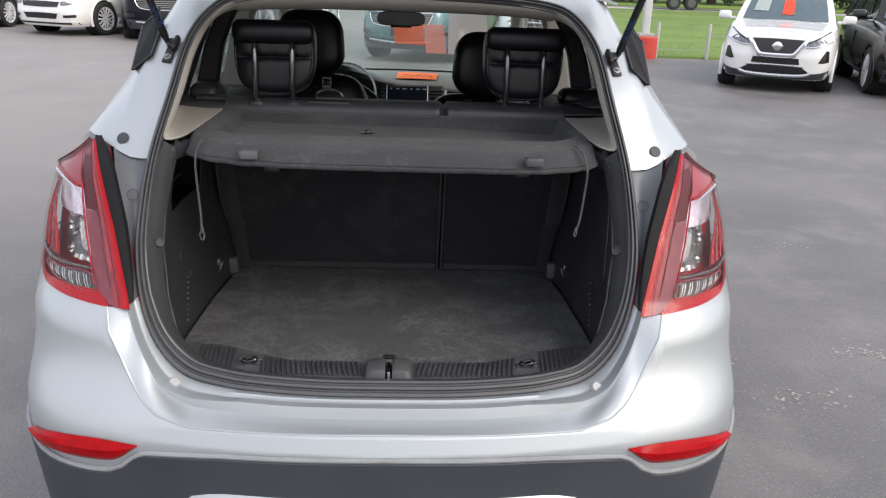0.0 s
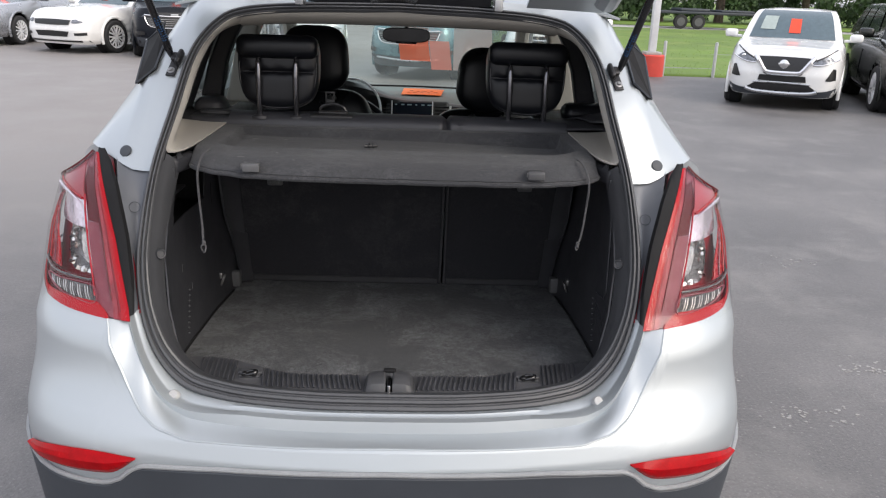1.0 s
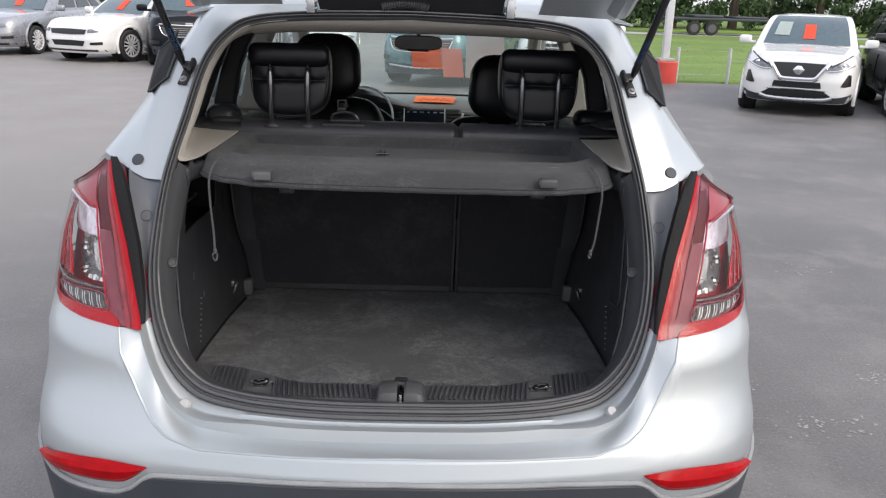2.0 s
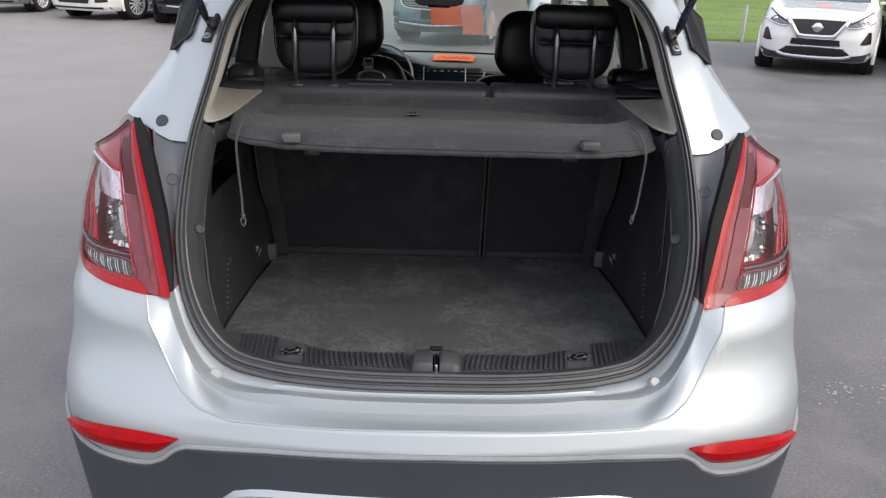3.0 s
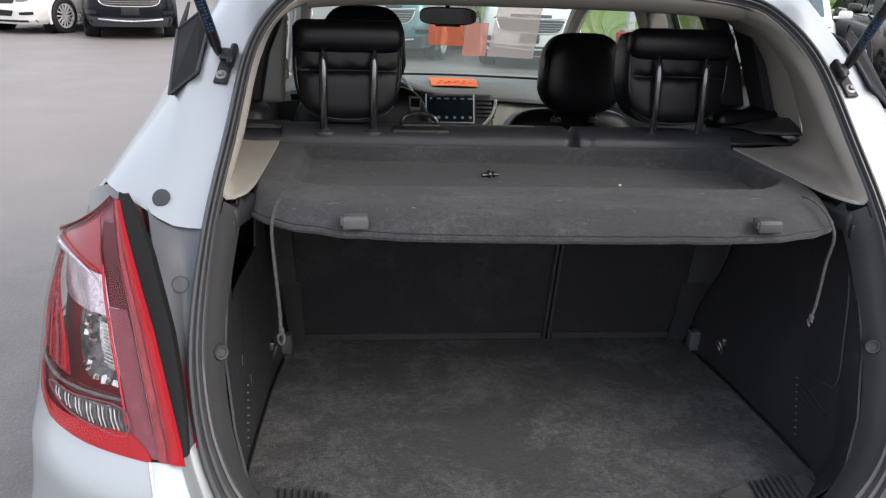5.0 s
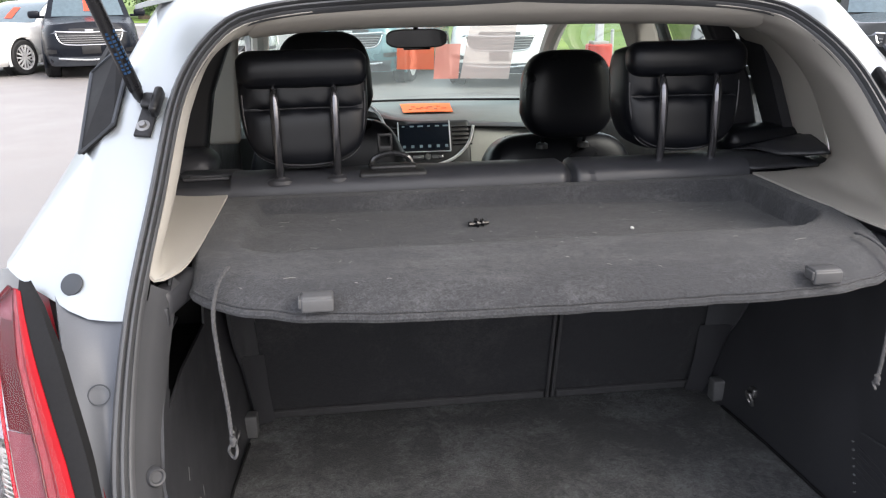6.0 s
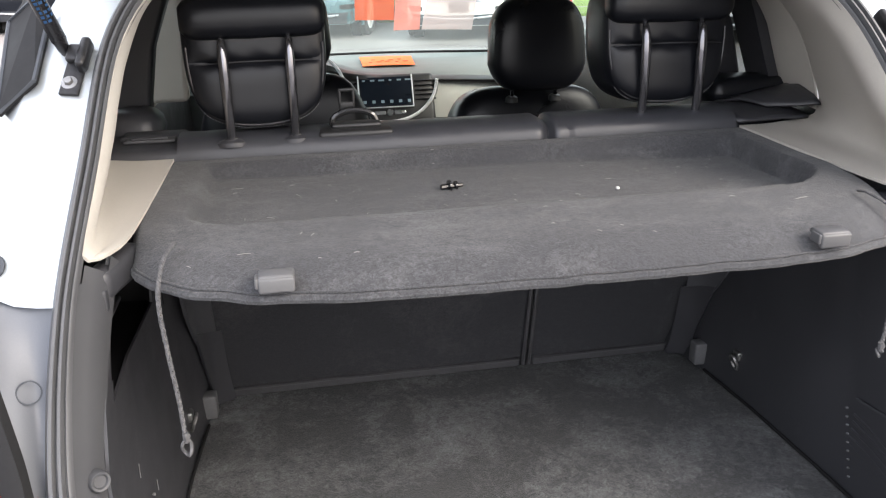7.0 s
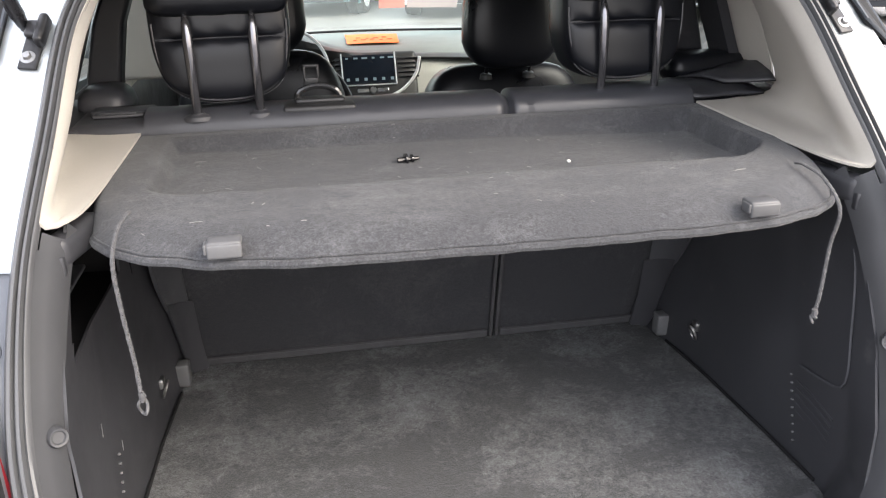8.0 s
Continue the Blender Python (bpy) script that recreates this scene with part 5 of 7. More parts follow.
def sheet(z_mid, drop, half, y0, y1, nx=17, ny=12, power=3.0, rise=0.0):
    rows = []
    for i in range(ny):
        t = i / (ny - 1)
        row = []
        for j in range(nx):
            s = 2 * j / (nx - 1) - 1
            row.append((s * half, lerp(y0, y1, t), z_mid - drop * abs(s) ** power - rise * (2 * t - 1) ** 2))
        rows.append(row)
    return [v for r in rows for v in r], grid_faces(ny, nx)


part("headliner", sheet(1.585, 0.07, 0.60, 0.78, 2.5, 17, 14, 4.0, 0.025), HEADLINE, car, "beige cloth headliner", thick=0.006)
part("roof_panel", sheet(1.655, 0.045, 0.60, 0.72, 2.55, 21, 14, 3.0, 0.03), PAINT, car, "silver painted roof", thick=0.006)


for s in (-1, 1):
    flip = (lambda g: g) if s > 0 else mirrored
    side = part("body_side", flip(loft([[(0.84, y, 0.28), (half_width(0.5) + 0.003, y, 0.5), (0.89, y, 0.75), (0.88, y, 0.98), (0.865, y, 1.08), (0.835, y, interp(y, [0.55, 1.0, 3.3], [1.17, 1.22, 1.08]))] for y in (0.62, 0.85, 1.2, 1.7, 2.2, 2.8, 3.3, 3.7)], 14, 30)), PAINT, car, "silver painted side panels", thick=0.006)
    part("door_gap", flip(tube([(0.893, 1.85, 0.35), (0.893, 1.85, 0.75), (0.884, 1.85, 0.98), (0.84, 1.85, 1.15)], 0.004, 6)), SEAM, side)
    part("door_gap", flip(tube([(0.893, 1.02, 0.75), (0.884, 0.95, 0.98), (0.845, 0.95, 1.18)], 0.004, 6)), SEAM, side)
    part("door_handle", flip(box(0.895, 1.98, 0.97, 0.03, 0.19, 0.03, 0.01)), CHROME, side)
    part("door_handle", flip(box(0.895, 1.16, 1.0, 0.03, 0.19, 0.03, 0.01)), CHROME, side)
    part("sill_cladding", flip(box(0.865, 2.1, 0.33, 0.05, 1.9, 0.18, 0.03)), CLAD, side)
    # upper frames and side glass
    part("roof_rail", flip(tube(spline([(0.53, 0.9, 1.615), (0.60, 1.3, 1.615), (0.615, 1.9, 1.61), (0.60, 2.4, 1.56), (0.64, 2.9, 1.36), (0.70, 3.32, 1.10)], 30), 0.032, 10)), PAINT, car, "silver painted roof edge and windscreen pillar")
    part("rail_lining", flip(tube(spline([(0.50, 1.0, 1.56), (0.56, 1.3, 1.565), (0.575, 1.9, 1.56), (0.565, 2.4, 1.51), (0.61, 2.85, 1.33), (0.67, 3.22, 1.10)], 30), 0.035, 10)), BEIGE, car, "beige lining along the roof edge")
    part("middle_pillar", flip(loft([[(0.56, y, 1.555), (0.60, y, 1.47), (0.655, y, 1.32), (0.70, y, 1.18)] for y in (1.66, 1.80)], 8)), BEIGE, car, "beige lining of the middle pillar", thick=0.03)
    part("middle_pillar_face", flip(prism([(0.575, 1.19), (0.690, 1.19), (0.655, 1.36), (0.625, 1.47), (0.585, 1.56), (0.53, 1.56), (0.56, 1.46)], 0.05, Matrix.Translation((0, 1.70, 0)) @ UPRIGHT)), BEIGE, car, "beige face of the middle pillar", bevel=0.012)
    part("middle_pillar_outer", flip(loft([[(0.60, y, 1.60), (0.65, y, 1.48), (0.71, y, 1.33), (0.765, y, 1.16)] for y in (1.64, 1.84)], 8)), BLACKGLOSS, car, thick=0.01)
    part("rear_pillar_inner", flip(loft([[(0.555, y, 1.56), (0.60, y, 1.47), (0.65, y, 1.34), (0.69, y, 1.24)] for y in (0.97, 1.06)], 8)), TRIM, car, "black window frame", thick=0.02)
    part("door_frame", flip(prism(FRAME_POST, 0.05, Matrix.Translation((0, 1.11, 0)) @ UPRIGHT)), TRIM, car, "black frame of the rear door", bevel=0.008)
    for y0, y1, nm in ((1.08, 1.64, "rear_side_window"), (1.84, 2.78, "front_side_window")):
        hi = (lambda y: (0.605, 1.58) if y < 2.3 else (0.605 + 0.05 * (y - 2.3), 1.58 - 0.32 * (y - 2.3)))
        g = part(nm, flip(loft([[(hi(y)[0], y, hi(y)[1]), (0.665, y, 1.45 if y < 2.4 else 1.38), (0.72, y, 1.30), (0.768, y, 1.16)] for y in np.linspace(y0, y1, 6)], 8)), TINTED if y0 < 1.5 else GLASS, car, "side window glass")
        g.visible_shadow = False
    corners = [(0.600, 0.524, 1.409), (0.647, 0.524, 1.386), (0.658, 0.672, 1.480), (0.612, 0.652, 1.514), (0.588, 0.618, 1.488), (0.742, 0.95, 1.37), (0.70, 0.95, 1.52)]
    corners[0] = tuple(pillar_frame((0.600, 0.54, 1.409)) @ Vector((0, 0, 0.009)))
    corners[4] = tuple(pillar_frame((0.588, 0.63, 1.488)) @ Vector((0, 0, 0.009)))
    for k in (1, 2, 3):
        corners[k] = (corners[k][0] + 0.004, corners[k][1] - 0.006, corners[k][2] + 0.004)
    q = part("quarter_window", flip((corners, [(0, 1, 2, 3, 4), (1, 5, 6, 2)])), SEAM, car, "dark rear quarter window", thick=0.006, smooth=False)
    part("window_border", flip(tube([corners[4], corners[0], corners[1], corners[2], corners[3]], 0.003, 6)), CLAD, q, "dark grey border")
    door = part("door_lining", flip(loft([[(0.72, y, 0.45), (0.71, y, 0.8), (0.695, y, 1.05), (0.70, y, 1.17), (0.735, y, 1.215)] for y in (1.0, 1.4, 1.75, 1.76, 2.2, 2.75, 3.1)], 12)), DASHDARK, car, "black door lining", thick=0.02)
    part("armrest", flip(box(0.67, 1.35, 0.95, 0.06, 0.4, 0.05, 0.02)), LEATHER, door)
    part("armrest", flip(box(0.67, 2.2, 0.92, 0.06, 0.45, 0.05, 0.02)), LEATHER, door)
    part("wing_mirror", flip(box(0.985, 2.72, 1.17, 0.20, 0.10, 0.15, 0.04)), PAINT, car, "silver wing mirror")
    part("belt_panel", flip(box(0.675, 0.965, 1.232, 0.15, 0.28, 0.05, 0.012)), TRIM, car, "black panel under the side window")
    # tail-gate strut
    lo, hi = Vector((0.571, 0.568, 1.448)), Vector((0.571, 0.568, 1.448)) + 0.62 * STRUT_WAY
    st = part("gas_strut", flip(tube([lo + (hi - lo) * t for t in (0.012, 0.02, 0.034, 0.042, 0.7)], [0.0055, 0.0075, 0.0082, 0.0096, 0.0096], 18)), STRUTBLACK, car, "black gas strut holding up the tailgate")
    part("strut_rod", flip(tube([lo + (hi - lo) * t for t in (0.7, 1.0)], 0.005, 10)), STEEL, st)
    part("ball_joint", flip(join(lathe([(0.0, 0.011), (0.008, 0.008), (0.0105, 0.0), (0.008, -0.008), (0.0, -0.011)], 14, Matrix.Translation((lo.x, lo.y, lo.z))), tube([lo, lo + Vector((-0.022, 0.004, -0.006))], 0.005, 8))), BRACKET, st)
    fr = pillar_frame((0.556, 0.535, 1.440))
    br = part("strut_bracket", flip(join(moved(box(0.002, -0.002, 0.003, 0.024, 0.074, 0.005, 0.002), fr), moved(box(-0.008, 0.016, 0.012, 0.012, 0.044, 0.020, 0.005), fr), moved(box(0.004, 0.020, 0.008, 0.022, 0.026, 0.010, 0.004), fr))), BRACKET, car, "black steel bracket bolted to the pillar")
    bm_ = fr @ Matrix.Translation((0.004, -0.022, 0.005))
    part("bracket_bolt", flip(join(lathe([(0.0, 0.006), (0.0045, 0.006), (0.0055, 0.004), (0.006, 0.001)], 6, bm_), lathe([(0.006, 0.002), (0.0095, 0.0012), (0.010, -0.001)], 18, bm_))), STEEL, br, "steel hexagon bolt")
    way = (hi - lo).normalized()
    face = Vector((-0.35 * 1, -1, 0.1))
    face = (face - way * face.dot(way)).normalized()
    turn = way.cross(face)
    marks = []
    for k in range(11):
        for c in range(3):
            if (k * 3 + c * 5) % 7 == 0:
                continue
            t = 0.085 + 0.0095 * k
            ln = 0.35 + 0.12 * ((k * 5 + c * 3) % 4) / 3
            a0 = -0.95 + 0.62 * c
            o = [lo + (hi - lo) * (t + dt) + 0.00975 * (math.cos(a) * face + math.sin(a) * turn) for dt in (0, 0.0058) for a in (a0, a0 + ln * 0.5, a0 + ln)]
            marks.append(([tuple(v) for v in o], [(0, 1, 4, 3), (1, 2, 5, 4)]))
    part("strut_label", flip(join(*marks)), LABELBLUE, st, "blue printing that cannot be read")

# black flap of webbing on the bolster
def flap_leaf(a, b, c, d, lift, seed):
    rows = []
    for i in range(9):
        row = []
        for j in range(9):
            p = lerp(lerp(Vector(a), Vector(b), j / 8), lerp(Vector(d), Vector(c), j / 8), i / 8)
            row.append((p.x, p.y, p.z + lift * math.sin(math.pi * i / 8) + 0.004 * noise.noise((i * 0.5, j * 0.5, seed))))
        rows.append(row)
    return [v for r in rows for v in r], grid_faces(9, 9)


single("fabric_flap", join(flap_leaf((0.52, 0.955, 1.268), (0.672, 0.945, 1.300), (0.646, 0.80, 1.286), (0.575, 0.86, 1.272), 0.010, 1), flap_leaf((0.475, 0.93, 1.272), (0.62, 0.93, 1.270), (0.632, 0.81, 1.262), (0.50, 0.825, 1.256), 0.004, 4)), TRIM, "folded black fabric flap lying on the seat bolster", "fabric flap", thick=0.005)


# ---- tailgate, raised ----
def gate_at(x, s, lift=0.0):
    """A place on the raised tailgate: s metres from its hinge edge."""
    a = radians(40)
    return (x, 0.645 - s * math.cos(a) - lift * math.sin(a), 1.603 + s * math.sin(a) + lift * math.cos(a) - 0.012 * (abs(x) / 0.55) ** 2)


def gate_sheet(x0, x1, s0, s1, lift, nx=13, ns=12, bow=0.0):
    rows = []
    for i in range(ns):
        s = lerp(s0, s1, i / (ns - 1))
        rows.append([gate_at(lerp(x0, x1, j / (nx - 1)) * (1 + 0.28 * s), s, lift + bow * math.sin(math.pi * i / (ns - 1))) for j in range(nx)])
    return [v for r in rows for v in r], grid_faces(ns, nx)


gate = part("tailgate_shell", join(gate_sheet(-0.53, 0.53, -0.02, 0.98, 0.09, bow=0.04), gate_sheet(-0.53, -0.33, 0.0, 0.98, 0.012, 5), gate_sheet(0.33, 0.53, 0.0, 0.98, 0.012, 5), gate_sheet(-0.53, -0.525, 0.0, 0.98, 0.012, 2)), PAINT, car, "raised silver tailgate", thick=0.01)
part("gate_edge", join(tube([gate_at(0.53 * (1 + 0.28 * s), s, 0.04) for s in np.linspace(0, 0.98, 12)], 0.035, 10), tube([gate_at(-0.53 * (1 + 0.28 * s), s, 0.04) for s in np.linspace(0, 0.98, 12)], 0.035, 10)), PAINT, gate)
g = part("rear_window", gate_sheet(-0.36, 0.36, 0.12, 0.5, 0.03), TINTED, gate, "tinted rear window")
part("gate_lining", join(gate_sheet(-0.235, 0.235, 0.0, 0.12, 0.004, 15, 4), gate_sheet(-0.36, 0.36, 0.5, 0.96, 0.004, 15, 8)), TRIM, gate, "black plastic tailgate lining", thick=0.008)
for s in (-1, 1):
    part("gate_hinge", join(box(s * 0.255, 0.635, 1.612, 0.022, 0.05, 0.05, 0.004), box(s * 0.255, 0.628, 1.617, 0.03, 0.012, 0.008, 0.002), box(s * 0.255, 0.628, 1.60, 0.03, 0.012, 0.006, 0.002)), SATIN, gate, "bare metal tailgate hinge")
    part("gate_hole", lathe([(0, 0.001), (0.008, 0.001), (0.008, -0.002)], 14, Matrix.Translation(gate_at(s * 0.46, 0.03, 0.006)) @ Vector((0, -0.5, -0.8)).to_track_quat("Z", "Y").to_matrix().to_4x4()), SEAM, gate)
part("wire_boot", tube([(lerp(-0.075, 0.045, k / 40), 0.625 - 0.004 * math.sin(k / 40 * 3.1), 1.613 - 0.010 * (1 - math.sin(k / 40 * 3.1)) + 0.006) for k in range(41)], [0.011 + 0.003 * (k % 2) for k in range(41)], 10), RUBBER, gate, "ribbed rubber cable boot")

# ---- front of the cabin ----
ws = part("windscreen", loft([[(-0.70, 3.30, 1.06), (-0.35, 3.38, 1.06), (0, 3.40, 1.06), (0.35, 3.38, 1.06), (0.70, 3.30, 1.06)], [(-0.64, 2.90, 1.30), (-0.32, 2.95, 1.31), (0, 2.96, 1.31), (0.32, 2.95, 1.31), (0.64, 2.90, 1.30)], [(-0.58, 2.48, 1.535), (-0.3, 2.52, 1.55), (0, 2.53, 1.55), (0.3, 2.52, 1.55), (0.58, 2.48, 1.535)]], 18, 12), VEILED_GLASS, car, "faintly green windscreen with a milky film for glare")
ws.visible_shadow = False
dash = part("dashboard", loft([[(x, 3.36 - 0.10 * abs(x), 1.066), (x, 3.0, 1.082), (x, 2.72, 1.088 + 0.03 * math.exp(-((x + 0.36) / 0.2) ** 2)), (x, 2.63, 1.075 + 0.045 * math.exp(-((x + 0.36) / 0.2) ** 2)), (x, 2.60, 1.045), (x, 2.66, 0.95), (x, 2.70, 0.75), (x, 2.85, 0.55)] for x in np.linspace(-0.70, 0.70, 15)], 26, 40), DASH, car, "pale grey dashboard")
def hood_z(x):
    return 1.086 + 0.10 * math.exp(-((x + 0.33) / 0.2) ** 2) - 0.05 * max(0.0, x - 0.05)


part("dash_binnacle", loft([[(x, 2.74, hood_z(x) - 0.006), (x, 2.60, hood_z(x)), (x, 2.56, hood_z(x) - 0.014), (x, 2.59, min(hood_z(x) - 0.03, 1.05) if x < 0.2 else hood_z(x) - 0.02)] for x in np.linspace(-0.64, 0.70, 25)], 12, 40), DASHDARK, dash, "black instrument hood", thick=0.008)
part("dash_front", box(-0.20, 2.63, 0.98, 0.82, 0.07, 0.17, 0.02), DASHDARK, dash)
part("windscreen_frit", tube(spline([(-0.69, 3.27, 1.072), (0, 3.36, 1.074), (0.69, 3.27, 1.072)], 20), 0.006, 6), SEAM, dash)
# centre screen, vents, bright trims
scr_m = Matrix.Translation((0.059, 2.555, 1.012)) @ Euler((radians(-24), 0, 0)).to_matrix().to_4x4()
unit = part("centre_unit", moved(box(0.005, 0, -0.01, 0.32, 0.03, 0.19, 0.03), scr_m), DASHDARK, dash, "gloss black centre stack")
part("screen", moved(box(-0.022, -0.018, 0.016, 0.200, 0.008, 0.112, 0.003), scr_m), SCREEN, unit, "dark touch screen")
for k in range(6):
    part("screen_icon", moved(box(-0.105 + 0.034 * k, -0.0228, -0.024, 0.012, 0.001, 0.011, 0.0), scr_m), ICON, unit)
    part("screen_icon", moved(box(-0.105 + 0.034 * k, -0.0228, 0.058, 0.010 + 0.006 * (k % 3), 0.001, 0.006, 0.0), scr_m), ICON, unit)
# Pale rim paint gives the frame its reflected brightness as colour.
part("screen_frame", moved(join(box(-0.126, -0.02, 0.015, 0.005, 0.012, 0.125, 0.002), box(0.080, -0.02, 0.015, 0.005, 0.012, 0.125, 0.002), box(-0.022, -0.02, -0.046, 0.205, 0.010, 0.004, 0.002)), scr_m), RIM, unit, "satin silver frame")
part("radio_knob", moved(lathe([(0.0, 0.014), (0.010, 0.014), (0.012, 0.010), (0.012, 0)], 18, Matrix.Translation((-0.012, -0.016, -0.066)) @ Euler((radians(90), 0, 0)).to_matrix().to_4x4()), scr_m), SATIN, unit)
for bx in (-0.05, 0.027):
    part("radio_button", moved(box(bx, -0.016, -0.066, 0.045, 0.008, 0.014, 0.004), scr_m), SATIN, unit)
for sx, w in ((-0.150, 0.04), (0.130, 0.080)):
    for k in range(5):
        part("vent_slat", moved(box(sx, -0.016, 0.052 - 0.018 * k, w, 0.014, 0.005, 0.002), scr_m), BLACKGLOSS, unit)
arc = spline([(0.228, 2.50, 1.081), (0.213, 2.50, 1.018), (0.168, 2.50, 0.965), (0.112, 2.50, 0.936), (0.046, 2.50, 0.926), (-0.086, 2.50, 0.933)], 24)
part("silver_arc", tube(arc, 0.0062, 8), SILVER, dash, "silver trim line with the sky's reflection in its colour")
part("passenger_panel", loft([[(0.25, 2.60, 1.06), (0.45, 2.62, 1.055), (0.70, 2.68, 1.05)], [(0.235, 2.585, 1.0), (0.45, 2.60, 0.995), (0.70, 2.66, 0.99)], [(0.18, 2.58, 0.92), (0.45, 2.62, 0.91), (0.70, 2.68, 0.90)]], 14, 8), DASHFACE, dash, "pale grey dashboard face", thick=0.01)
part("console", join(box(0.0, 2.2, 0.72, 0.24, 0.8, 0.26, 0.05), box(0, 1.75, 0.80, 0.2, 0.3, 0.1, 0.04)), DASHDARK, car, "black centre console")
part("cabin_floor", box(0, 1.9, 0.36, 1.36, 2.1, 0.06, 0.01), CARPET, car)
part("load_underbody", box(0, 0.6, 0.45, 1.2, 0.9, 0.3, 0.03), SEAM, car)


def ring_at(c, r, tilt, n=40, tube_r=0.014):
    m = Matrix.Translation(c) @ Euler((radians(90 - tilt), 0, 0)).to_matrix().to_4x4()
    return tube([m @ Vector((r * math.cos(a), r * math.sin(a), 0)) for a in np.linspace(0, 2 * math.pi, n, endpoint=False)], tube_r, 10, True), m


g, m = ring_at((-0.25, 2.12, 0.97), 0.185, 24)
wheel = part("steering_wheel", g, LEATHER, car, "black leather steering wheel")
part("wheel_hub", moved(join(box(0, 0, 0.01, 0.13, 0.11, 0.05, 0.03), box(0.09, 0, 0.0, 0.12, 0.045, 0.03, 0.012), box(-0.09, 0, 0.0, 0.12, 0.045, 0.03, 0.012), box(0, -0.09, 0, 0.05, 0.12, 0.03, 0.012)), m), DASHDARK, wheel)
part("wheel_trim", ring_at((-0.25, 2.115, 0.965), 0.06, 24, 40, 0.004)[0], SATIN, wheel, "satin silver ring")
part("gauge_ring", ring_at((-0.27, 2.45, 1.06), 0.15, 20, 40, 0.006)[0], RIM, dash, "satin silver ring round the gauges")
pane = [(0.113 * math.copysign(abs(math.cos(a)) ** 0.45, math.cos(a)), 0.034 * math.copysign(abs(math.sin(a)) ** 0.7, math.sin(a))) for a in np.linspace(0, 2 * math.pi, 48, endpoint=False)]
part("inner_mirror", join(prism(pane, 0.030, Matrix.Translation((0, 2.415, 1.424)) @ UPRIGHT), tube([(0, 2.41, 1.45), (0, 2.48, 1.52)], 0.012, 8), box(0.0, 2.395, 1.389, 0.10, 0.02, 0.010, 0.004)), BLACKGLOSS, car, "black inside mirror", bevel=0.006)


def cloak(cx, cy, cz, w, d, h, lean, r, power=2.6):
    """An upholstered slab, fuller in its middle."""
    bm = bmesh.new()
    bmesh.ops.create_uvsphere(bm, u_segments=28, v_segments=18, radius=1)
    for v in bm.verts:
        v.co = [math.copysign(abs(c) ** (1 / power * 1.3), c) for c in v.co]
    m = Matrix.Translation((cx, cy, cz)) @ Euler((radians(lean), 0, 0)).to_matrix().to_4x4() @ Matrix.Diagonal((w / 2, d / 2, h / 2, 1))
    geo = [tuple(m @ v.co) for v in bm.verts], [tuple(v.index for v in q.verts) for q in bm.faces]
    bm.free()
    return geo


def tapered(geo, x):
    """Seat backs narrow towards the shoulders."""
    return [(x + (p[0] - x) * interp(p[2], [0.7, 0.95, 1.2], [1.0, 0.98, 0.86]), p[1], p[2]) for p in geo[0]], geo[1]


for x, hz in ((-0.33, 1.375), (0.33, 1.315)):
    fs = thing("front_seat", (x, 1.8, 0.4), "black leather front seat with a padded head restraint", "car seat", "front seats")
    part("backrest", tapered(cloak(x, 1.62, 0.92, 0.50, 0.16, 0.60 + 2 * (hz - 1.34), -8, 0.1, 3.2), x), LEATHER, fs)
    part("cushion", cloak(x, 1.95, 0.60, 0.50, 0.52, 0.18, 0, 0.1, 3.2), LEATHER, fs)
    pad = cloak(x, 1.555, hz, 0.258, 0.115, 0.240, -6, 0.1, 2.5)
    pad = [(x + (p[0] - x) * interp(p[2] - hz, [-0.12, -0.05, 0.05, 0.12], [0.90, 1.0, 0.95, 0.84]), p[1], p[2]) for p in pad[0]], pad[1]
    hr = part("head_restraint", pad, LEATHER, fs, "black padded head restraint")
    for s in (-1, 1):
        part("restraint_post", tube([(x + s * 0.06, 1.57, hz - 0.15), (x + s * 0.06, 1.56, hz - 0.05)], 0.006, 8), CHROME, hr, "chrome post")
        part("post_sleeve", lathe([(0.010, 0.010), (0.016, 0.006), (0.018, -0.006)], 12, Matrix.Translation((x + s * 0.06, 1.572, hz - 0.146))), DASHDARK, hr)


# papers
def on_screen(x, t):
    """A place just inside the windscreen: t is 0 at its foot, 1 at its top."""
    return Vector((x, lerp(3.36, 2.52, t) - 0.10 * x * x - 0.012, lerp(1.06, 1.55, t) - 0.02))


def paper(name, corners, colour, clear, label, category):
    a, b, c, d = (Vector(q) for q in corners)
    rows = []
    for i in range(6):
        rows.append([tuple(lerp(lerp(a, b, j / 5), lerp(d, c, j / 5), i / 5)) for j in range(6)])
    return single(name, ([v for r in rows for v in r], grid_faces(6, 6)), sheet_paper(name + "_film", colour, clear), label, category)


paper("red_sticker", [on_screen(-0.045, 0.685), on_screen(0.110, 0.69), on_screen(0.130, 0.44), on_screen(-0.035, 0.45)], (0.9, 0.22, 0.12), 0.6, "see-through red sheet stuck inside the windscreen", "sticker")
paper("pink_sticker", [on_screen(0.116, 0.69), on_screen(0.220, 0.69), on_screen(0.252, 0.335), on_screen(0.138, 0.335)], (0.75, 0.33, 0.27), 0.45, "pale red price sheet stuck inside the windscreen", "sticker")
paper("white_sticker", [on_screen(0.236, 0.85), on_screen(0.425, 0.85), on_screen(0.485, 0.32), on_screen(0.260, 0.335)], (0.62, 0.52, 0.49), 0.5, "large pale price sheet stuck inside the windscreen", "sticker")
card = thing("orange_card", (0.09, 2.95, 1.09), "bright orange printed card lying on the dashboard", "card")
